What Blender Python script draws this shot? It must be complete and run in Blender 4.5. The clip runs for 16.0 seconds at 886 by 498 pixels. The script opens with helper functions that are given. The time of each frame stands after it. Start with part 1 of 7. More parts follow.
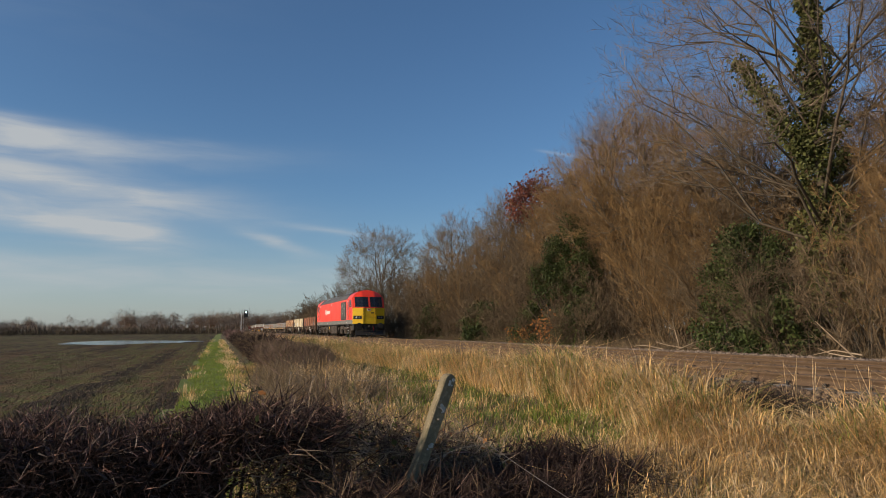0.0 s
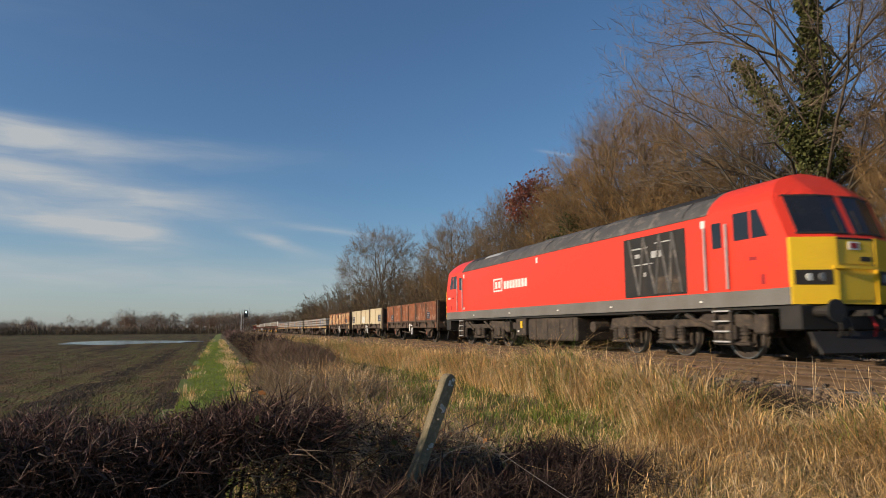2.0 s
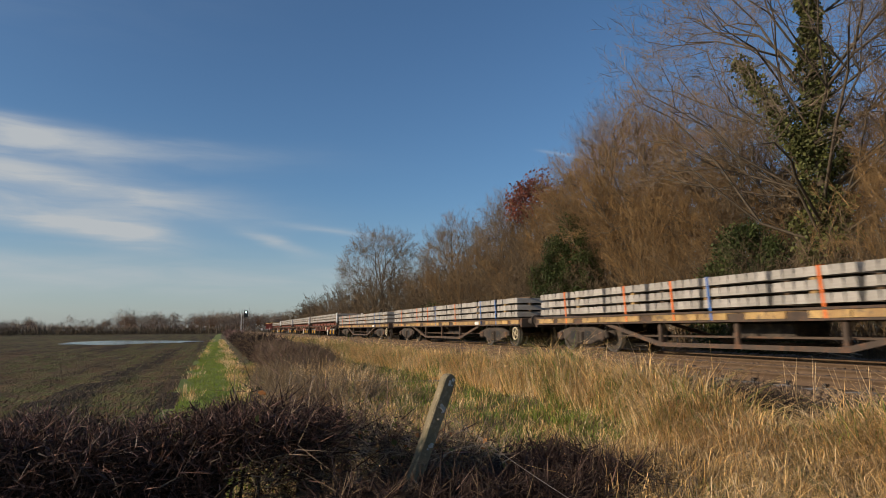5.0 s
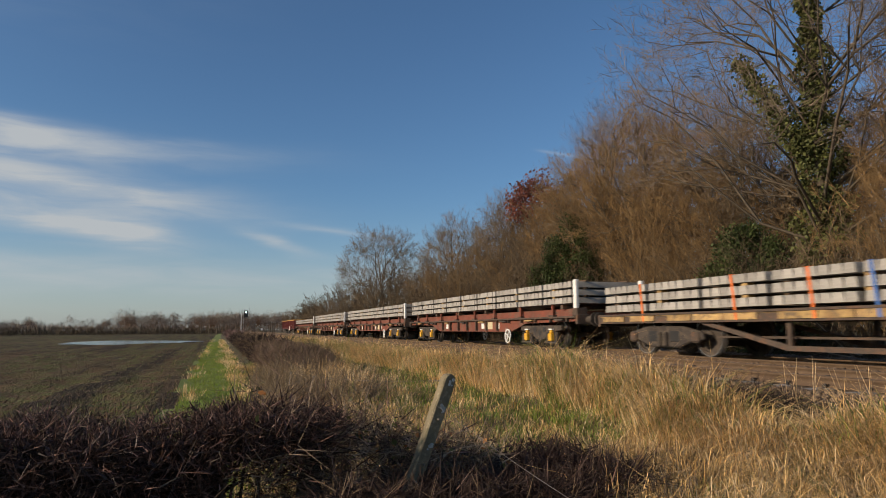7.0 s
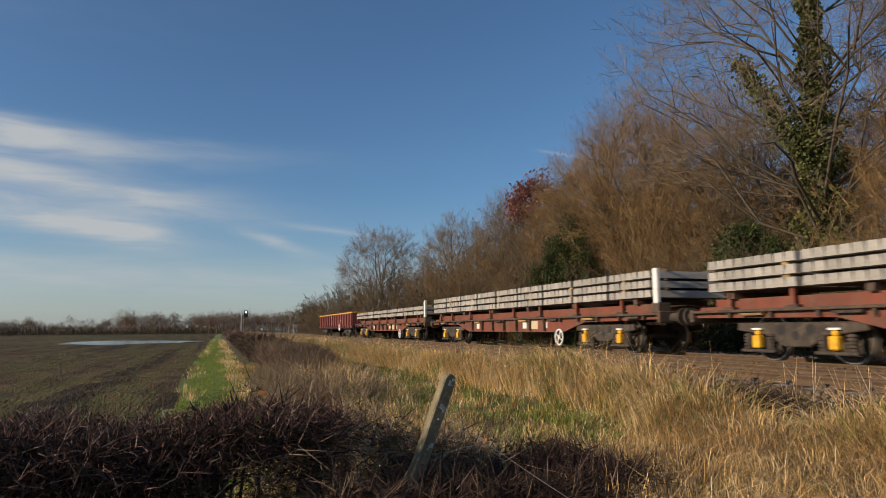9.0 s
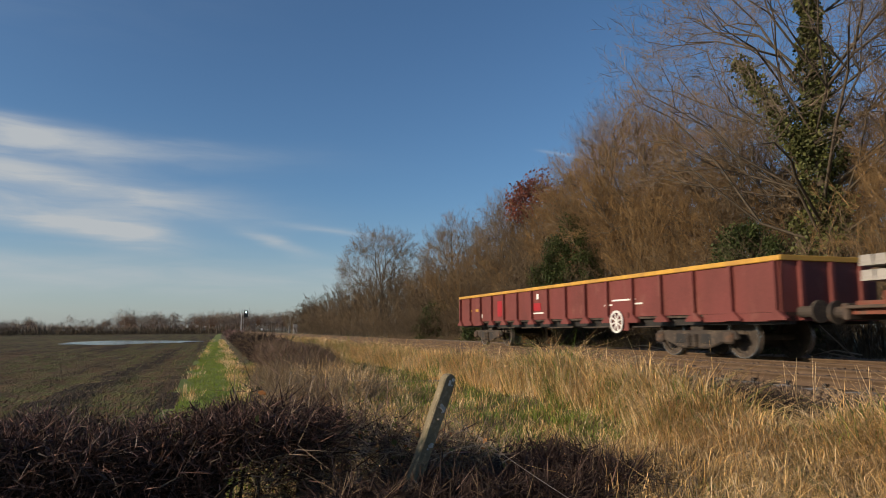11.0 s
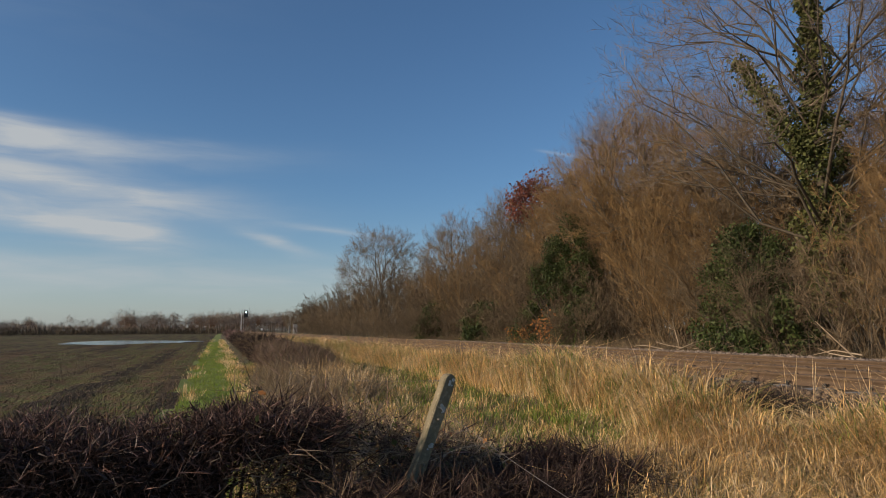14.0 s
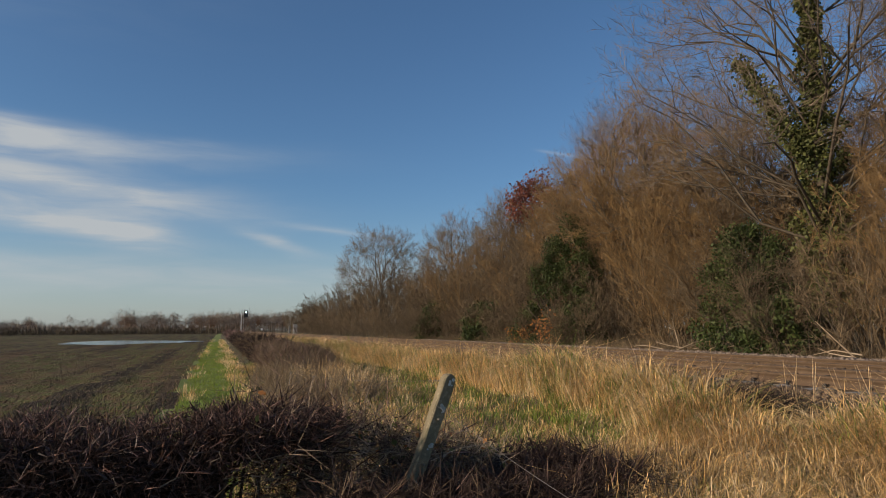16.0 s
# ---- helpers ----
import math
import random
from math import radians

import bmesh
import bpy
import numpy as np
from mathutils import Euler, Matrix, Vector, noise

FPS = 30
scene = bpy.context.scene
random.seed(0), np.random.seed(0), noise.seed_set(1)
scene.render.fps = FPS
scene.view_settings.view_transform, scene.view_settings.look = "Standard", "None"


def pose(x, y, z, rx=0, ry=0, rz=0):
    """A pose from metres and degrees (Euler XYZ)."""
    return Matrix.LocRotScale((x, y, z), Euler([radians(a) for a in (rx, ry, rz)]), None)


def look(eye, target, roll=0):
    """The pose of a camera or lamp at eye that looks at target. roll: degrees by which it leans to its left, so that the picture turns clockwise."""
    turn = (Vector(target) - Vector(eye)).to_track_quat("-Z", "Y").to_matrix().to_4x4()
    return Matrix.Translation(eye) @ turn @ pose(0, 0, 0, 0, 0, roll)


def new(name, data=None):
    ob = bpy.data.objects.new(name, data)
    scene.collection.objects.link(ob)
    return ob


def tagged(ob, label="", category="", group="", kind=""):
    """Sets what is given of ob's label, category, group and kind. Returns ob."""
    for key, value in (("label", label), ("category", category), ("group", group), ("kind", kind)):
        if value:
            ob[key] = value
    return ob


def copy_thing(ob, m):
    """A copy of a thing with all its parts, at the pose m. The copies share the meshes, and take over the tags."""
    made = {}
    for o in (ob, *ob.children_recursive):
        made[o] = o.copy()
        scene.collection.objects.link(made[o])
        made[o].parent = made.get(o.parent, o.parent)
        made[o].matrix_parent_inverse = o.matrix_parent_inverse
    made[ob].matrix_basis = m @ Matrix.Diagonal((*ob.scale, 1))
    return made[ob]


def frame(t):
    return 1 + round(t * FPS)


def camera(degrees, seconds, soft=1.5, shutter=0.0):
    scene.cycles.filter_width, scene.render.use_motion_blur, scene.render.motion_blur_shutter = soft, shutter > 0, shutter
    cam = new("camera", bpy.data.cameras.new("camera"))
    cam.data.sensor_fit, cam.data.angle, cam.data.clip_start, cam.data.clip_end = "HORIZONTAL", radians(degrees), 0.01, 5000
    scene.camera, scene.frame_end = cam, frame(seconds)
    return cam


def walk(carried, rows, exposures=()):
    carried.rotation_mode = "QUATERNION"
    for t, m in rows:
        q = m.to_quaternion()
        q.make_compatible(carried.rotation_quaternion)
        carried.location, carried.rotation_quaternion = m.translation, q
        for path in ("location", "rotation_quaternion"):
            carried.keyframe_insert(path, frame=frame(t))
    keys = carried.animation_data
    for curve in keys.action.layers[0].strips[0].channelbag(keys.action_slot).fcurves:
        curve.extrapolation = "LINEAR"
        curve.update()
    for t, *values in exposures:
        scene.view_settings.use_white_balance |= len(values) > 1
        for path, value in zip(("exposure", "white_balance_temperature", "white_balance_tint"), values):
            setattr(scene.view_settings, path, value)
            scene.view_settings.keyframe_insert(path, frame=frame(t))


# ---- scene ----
cam = camera(66.95, 16.0, soft=0.9, shutter=0.14)
EYE = (0.0, 0.0, 0.662)
HEAD, PITCH = radians(18.66), radians(6.83)
AIM = (EYE[0] + math.sin(HEAD) * math.cos(PITCH), EYE[1] + math.cos(HEAD) * math.cos(PITCH), EYE[2] + math.sin(PITCH))
walk(cam, [(0.0, look(EYE, AIM, -0.17)), (16.0, look(EYE, AIM, -0.17))], exposures=[(0.0, 0.0, 6250, 10), (16.0, 0.0, 6250, 10)])

# ---- light: a low winter sun on the field side, thin cirrus in a blue sky ----
SUN_EL, SUN_AZ = radians(18.0), radians(-96.0)      # azimuth from +y, clockwise seen from above
sun_dir = Vector((math.sin(SUN_AZ) * math.cos(SUN_EL), math.cos(SUN_AZ) * math.cos(SUN_EL), math.sin(SUN_EL)))
sun = new("sun", bpy.data.lights.new("sun", "SUN"))
sun.data.energy, sun.data.angle, sun.data.color = 5.0, radians(0.6), (1.0, 0.80, 0.58)
sun.matrix_world = look((0, 0, 60), Vector((0, 0, 60)) - sun_dir)


def add(nt, kind, **values):
    n = nt.nodes.new(kind)
    for k, v in values.items():
        if k in n.inputs:
            n.inputs[k].default_value = v
    return n


def sky():
    w = bpy.data.worlds.new("sky")
    scene.world = w
    w.use_nodes = True
    nt = w.node_tree
    nt.nodes.clear()
    L = nt.links.new
    tex = nt.nodes.new("ShaderNodeTexSky")
    tex.sky_type, tex.sun_disc = "NISHITA", False
    tex.sun_elevation, tex.sun_rotation = SUN_EL, SUN_AZ
    tex.air_density, tex.dust_density, tex.ozone_density = 1.0, 0.6, 4.4
    co = nt.nodes.new("ShaderNodeTexCoord")
    sep = nt.nodes.new("ShaderNodeSeparateXYZ")
    L(co.outputs["Generated"], sep.inputs[0])
    # streaks of cirrus: azimuth, elevation, half length and half depth, slope (all degrees) and density
    def op(kind, a, b=None):
        n = nt.nodes.new("ShaderNodeMath")
        n.operation = kind
        for k, v in ((0, a), (1, b)):
            if v is None:
                continue
            if isinstance(v, (int, float)):
                n.inputs[k].default_value = v
            else:
                L(v, n.inputs[k])
        return n.outputs[0]
    az = op("MULTIPLY", op("ARCTAN2", sep.outputs["X"], sep.outputs["Y"]), 57.2958)
    el = op("MULTIPLY", op("ARCSINE", sep.outputs["Z"]), 57.2958)
    mp = nt.nodes.new("ShaderNodeCombineXYZ")
    L(op("MULTIPLY", az, 0.09), mp.inputs[0]); L(op("MULTIPLY", el, 0.55), mp.inputs[1])
    n1 = add(nt, "ShaderNodeTexNoise", Scale=1.25, Detail=8.0, Roughness=0.55, Distortion=0.5)
    L(mp.outputs[0], n1.inputs["Vector"])
    n2 = add(nt, "ShaderNodeTexNoise", Scale=0.55, Detail=4.0, Roughness=0.5)
    L(mp.outputs[0], n2.inputs["Vector"])
    wav = op("MULTIPLY", op("SUBTRACT", n2.outputs["Fac"], 0.5), 3.2)
    el2 = op("ADD", el, wav)
    total = None
    for a0, e0, la, le, sl, dens in ((-15.0, 13.9, 14.0, 1.05, 0.01, 0.85), (-11.5, 10.7, 11.5, 1.6, -0.09, 1.2), (-13.0, 8.0, 8.0, 1.0, -0.10, 0.85), (-7.6, 7.6, 4.0, 0.9, -0.05, 1.1), (4.2, 7.2, 2.6, 0.5, -0.33, 0.8), (-24.0, 16.4, 12.0, 0.8, -0.2, 0.5), (10.0, 8.1, 4.0, 0.35, -0.17, 0.4), (-12.0, 4.2, 30.0, 1.5, 0.0, 0.45), (-75.0, 24.0, 40.0, 5.0, 0.05, 0.8), (-140.0, 18.0, 50.0, 6.0, 0.0, 0.6)):
        du = op("SUBTRACT", az, a0)
        dv = op("SUBTRACT", op("SUBTRACT", el2, e0), op("MULTIPLY", du, sl))
        g = op("ADD", op("POWER", op("DIVIDE", op("ABSOLUTE", du), la), 2.0), op("POWER", op("DIVIDE", op("ABSOLUTE", dv), le), 2.0))
        g = op("MULTIPLY", op("EXPONENT", op("MULTIPLY", g, -1.0)), dens)
        total = g if total is None else op("ADD", total, g)
    wisp = nt.nodes.new("ShaderNodeMapRange")
    wisp.interpolation_type = "SMOOTHSTEP"
    wisp.inputs["From Min"].default_value, wisp.inputs["From Max"].default_value = 0.30, 0.72
    wisp.inputs["To Min"].default_value = 0.42
    L(n1.outputs["Fac"], wisp.inputs["Value"])
    veil = op("MULTIPLY", op("EXPONENT", op("MULTIPLY", op("POWER", op("DIVIDE", op("ABSOLUTE", el), 5.5), 2.0), -1.0)), 0.42)
    # a vapour trail, faint and straight
    du = op("SUBTRACT", az, 28.8)
    dv = op("SUBTRACT", op("SUBTRACT", el, 14.65), op("MULTIPLY", du, -0.2))
    g = op("ADD", op("POWER", op("DIVIDE", op("ABSOLUTE", du), 1.8), 4.0), op("POWER", op("DIVIDE", op("ABSOLUTE", dv), 0.13), 2.0))
    trail = op("MULTIPLY", op("EXPONENT", op("MULTIPLY", g, -1.0)), 0.26)
    m2 = nt.nodes.new("ShaderNodeMath"); m2.operation = "MINIMUM"
    L(op("ADD", op("ADD", op("MULTIPLY", op("MULTIPLY", total, wisp.outputs[0]), 1.0), veil), trail), m2.inputs[0])
    m2.inputs[1].default_value = 0.92
    mix = nt.nodes.new("ShaderNodeMix"); mix.data_type = "RGBA"
    L(m2.outputs[0], mix.inputs["Factor"])
    clear = nt.nodes.new("ShaderNodeMix"); clear.data_type = "RGBA"; clear.blend_type = "MULTIPLY"
    clear.inputs["Factor"].default_value = 1.0
    clear.inputs["B"].default_value = (0.955, 1.0, 1.0, 1)
    L(tex.outputs[0], clear.inputs["A"]); L(clear.outputs["Result"], mix.inputs["A"])
    mix.inputs["B"].default_value = (4.7, 4.8, 4.75, 1)
    bg = nt.nodes.new("ShaderNodeBackground")
    bg.inputs["Strength"].default_value = 0.106
    out = nt.nodes.new("ShaderNodeOutputWorld")
    L(mix.outputs["Result"], bg.inputs["Color"]); L(bg.outputs[0], out.inputs[0])


sky()


# ---- materials ----
def material(name, a, b=None, rough=0.8, metal=0.0, scale=4.0, fine=60.0, bump=0.3, c=None, coords="Object", stretch=(1, 1, 1), spec=0.4, isle=0.0, obj=0.0, stain=(0.52, 0.62)):
    """Colour a varied towards b by coarse noise, with c as stains, fine grain in tone and relief."""
    m = bpy.data.materials.new(name)
    m.use_nodes = True
    nt = m.node_tree
    L = nt.links.new
    bs = nt.nodes["Principled BSDF"]
    bs.inputs["Metallic"].default_value = metal
    bs.inputs["Specular IOR Level"].default_value = spec
    co = nt.nodes.new("ShaderNodeTexCoord")
    mp = nt.nodes.new("ShaderNodeMapping")
    mp.inputs["Scale"].default_value = stretch
    L(co.outputs[coords], mp.inputs[0])
    n1 = add(nt, "ShaderNodeTexNoise", Scale=scale, Detail=5.0, Roughness=0.6)
    n2 = add(nt, "ShaderNodeTexNoise", Scale=fine, Detail=3.0, Roughness=0.6)
    L(mp.outputs[0], n1.inputs["Vector"]); L(mp.outputs[0], n2.inputs["Vector"])
    r = nt.nodes.new("ShaderNodeMapRange")
    r.inputs["From Min"].default_value, r.inputs["From Max"].default_value = 0.36, 0.64
    L(n1.outputs["Fac"], r.inputs["Value"])
    mix = nt.nodes.new("ShaderNodeMix"); mix.data_type = "RGBA"
    mix.inputs["A"].default_value = (*a, 1)
    mix.inputs["B"].default_value = (*(b or [x * 0.75 for x in a]), 1)
    L(r.outputs[0], mix.inputs["Factor"])
    col = mix.outputs["Result"]
    if c:
        n3 = add(nt, "ShaderNodeTexNoise", Scale=scale * 2.3, Detail=6.0, Roughness=0.7)
        L(mp.outputs[0], n3.inputs["Vector"])
        r3 = nt.nodes.new("ShaderNodeMapRange")
        r3.inputs["From Min"].default_value, r3.inputs["From Max"].default_value = stain
        L(n3.outputs["Fac"], r3.inputs["Value"])
        mc = nt.nodes.new("ShaderNodeMix"); mc.data_type = "RGBA"
        mc.inputs["B"].default_value = (*c, 1)
        L(r3.outputs[0], mc.inputs["Factor"]); L(col, mc.inputs["A"])
        col = mc.outputs["Result"]
    hsv = nt.nodes.new("ShaderNodeHueSaturation")
    L(col, hsv.inputs["Color"])
    v = nt.nodes.new("ShaderNodeMapRange")
    v.inputs["From Min"].default_value, v.inputs["From Max"].default_value = 0.3, 0.7
    v.inputs["To Min"].default_value, v.inputs["To Max"].default_value = 0.86, 1.14
    L(n2.outputs["Fac"], v.inputs["Value"])
    val = v.outputs[0]
    for amount, node, sock in ((isle, "ShaderNodeNewGeometry", "Random Per Island"), (obj, "ShaderNodeObjectInfo", "Random")):
        if amount:
            g = nt.nodes.new(node)
            mr = nt.nodes.new("ShaderNodeMapRange")
            mr.inputs["To Min"].default_value, mr.inputs["To Max"].default_value = 1 - amount, 1 + amount
            L(g.outputs[sock], mr.inputs["Value"])
            mm = nt.nodes.new("ShaderNodeMath"); mm.operation = "MULTIPLY"
            L(val, mm.inputs[0]); L(mr.outputs[0], mm.inputs[1])
            val = mm.outputs[0]
    L(val, hsv.inputs["Value"])
    L(hsv.outputs[0], bs.inputs["Base Color"])
    rr = nt.nodes.new("ShaderNodeMapRange")
    rr.inputs["To Min"].default_value, rr.inputs["To Max"].default_value = max(0.02, rough - 0.12), min(1, rough + 0.12)
    L(n1.outputs["Fac"], rr.inputs["Value"]); L(rr.outputs[0], bs.inputs["Roughness"])
    if bump:
        bp = add(nt, "ShaderNodeBump", Strength=bump, Distance=0.02)
        L(n2.outputs["Fac"], bp.inputs["Height"]); L(bp.outputs[0], bs.inputs["Normal"])
    return m


def leafy(name, a, b, rough=0.6, through_light=0.25, isle=0.35, spec=0.3):
    """Blades, twigs and leaves: tone and hue differ piece by piece, some light passes through."""
    m = material(name, a, b, rough, scale=0.9, fine=25, bump=0, isle=isle, spec=spec)
    if through_light:
        nt = m.node_tree
        bs = nt.nodes["Principled BSDF"]
        tr = nt.nodes.new("ShaderNodeBsdfTranslucent")
        mx = nt.nodes.new("ShaderNodeMixShader")
        mx.inputs[0].default_value = through_light
        src = bs.inputs["Base Color"].links[0].from_socket
        nt.links.new(src, tr.inputs["Color"])
        nt.links.new(bs.outputs[0], mx.inputs[1]); nt.links.new(tr.outputs[0], mx.inputs[2])
        nt.links.new(mx.outputs[0], nt.nodes["Material Output"].inputs["Surface"])
    return m


def field_soil():
    """Drilled field: brown tilth with green rows along the furrows, wheel tracks, wet patches and pale clods."""
    m = material("soil", (0.13, 0.08, 0.038), (0.08, 0.052, 0.026), 0.95, scale=0.5, fine=9, bump=1.0, stretch=(1, 0.4, 1), c=(0.135, 0.09, 0.05), stain=(0.56, 0.66))
    nt = m.node_tree
    L = nt.links.new
    bs = nt.nodes["Principled BSDF"]
    bs.inputs["Specular IOR Level"].default_value = 0.15
    bs.inputs["Normal"].links[0].from_node.inputs["Distance"].default_value = 0.10
    col = bs.inputs["Base Color"].links[0].from_socket
    co = nt.nodes.new("ShaderNodeTexCoord")
    def noise(scale, stretch, lo, hi, detail=6.0):
        mp = nt.nodes.new("ShaderNodeMapping")
        mp.inputs["Scale"].default_value = stretch
        L(co.outputs["Object"], mp.inputs[0])
        n = add(nt, "ShaderNodeTexNoise", Scale=scale, Detail=detail, Roughness=0.68)
        L(mp.outputs[0], n.inputs["Vector"])
        r = nt.nodes.new("ShaderNodeMapRange")
        r.interpolation_type = "SMOOTHSTEP"
        r.inputs["From Min"].default_value, r.inputs["From Max"].default_value = lo, hi
        L(n.outputs["Fac"], r.inputs["Value"])
        return r.outputs[0]
    def times(a, b):
        n = nt.nodes.new("ShaderNodeMath")
        n.operation = "MULTIPLY"
        L(a, n.inputs[0])
        if isinstance(b, float):
            n.inputs[1].default_value = b
        else:
            L(b, n.inputs[1])
        return n.outputs[0]
    def over(col, fac, c):
        mx = nt.nodes.new("ShaderNodeMix")
        mx.data_type = "RGBA"
        mx.inputs["B"].default_value = (*c, 1)
        L(col, mx.inputs["A"]); L(fac, mx.inputs["Factor"])
        return mx.outputs["Result"]
    col = over(col, times(noise(0.5, (0.6, 0.10, 1), 0.34, 0.52), times(noise(3.0, (1.0, 0.4, 1), 0.40, 0.56), 0.7)), (0.10, 0.112, 0.03))
    col = over(col, times(noise(1.0, (0.8, 0.02, 1), 0.50, 0.60, 3.0), 0.85), (0.045, 0.03, 0.017))
    col = over(col, times(noise(5.0, (1.0, 1.0, 1), 0.55, 0.66), 0.7), (0.026, 0.018, 0.011))
    col = over(col, times(noise(4.0, (1.0, 1.6, 1), 0.62, 0.70), 0.6), (0.24, 0.165, 0.10))
    L(col, bs.inputs["Base Color"])
    return m


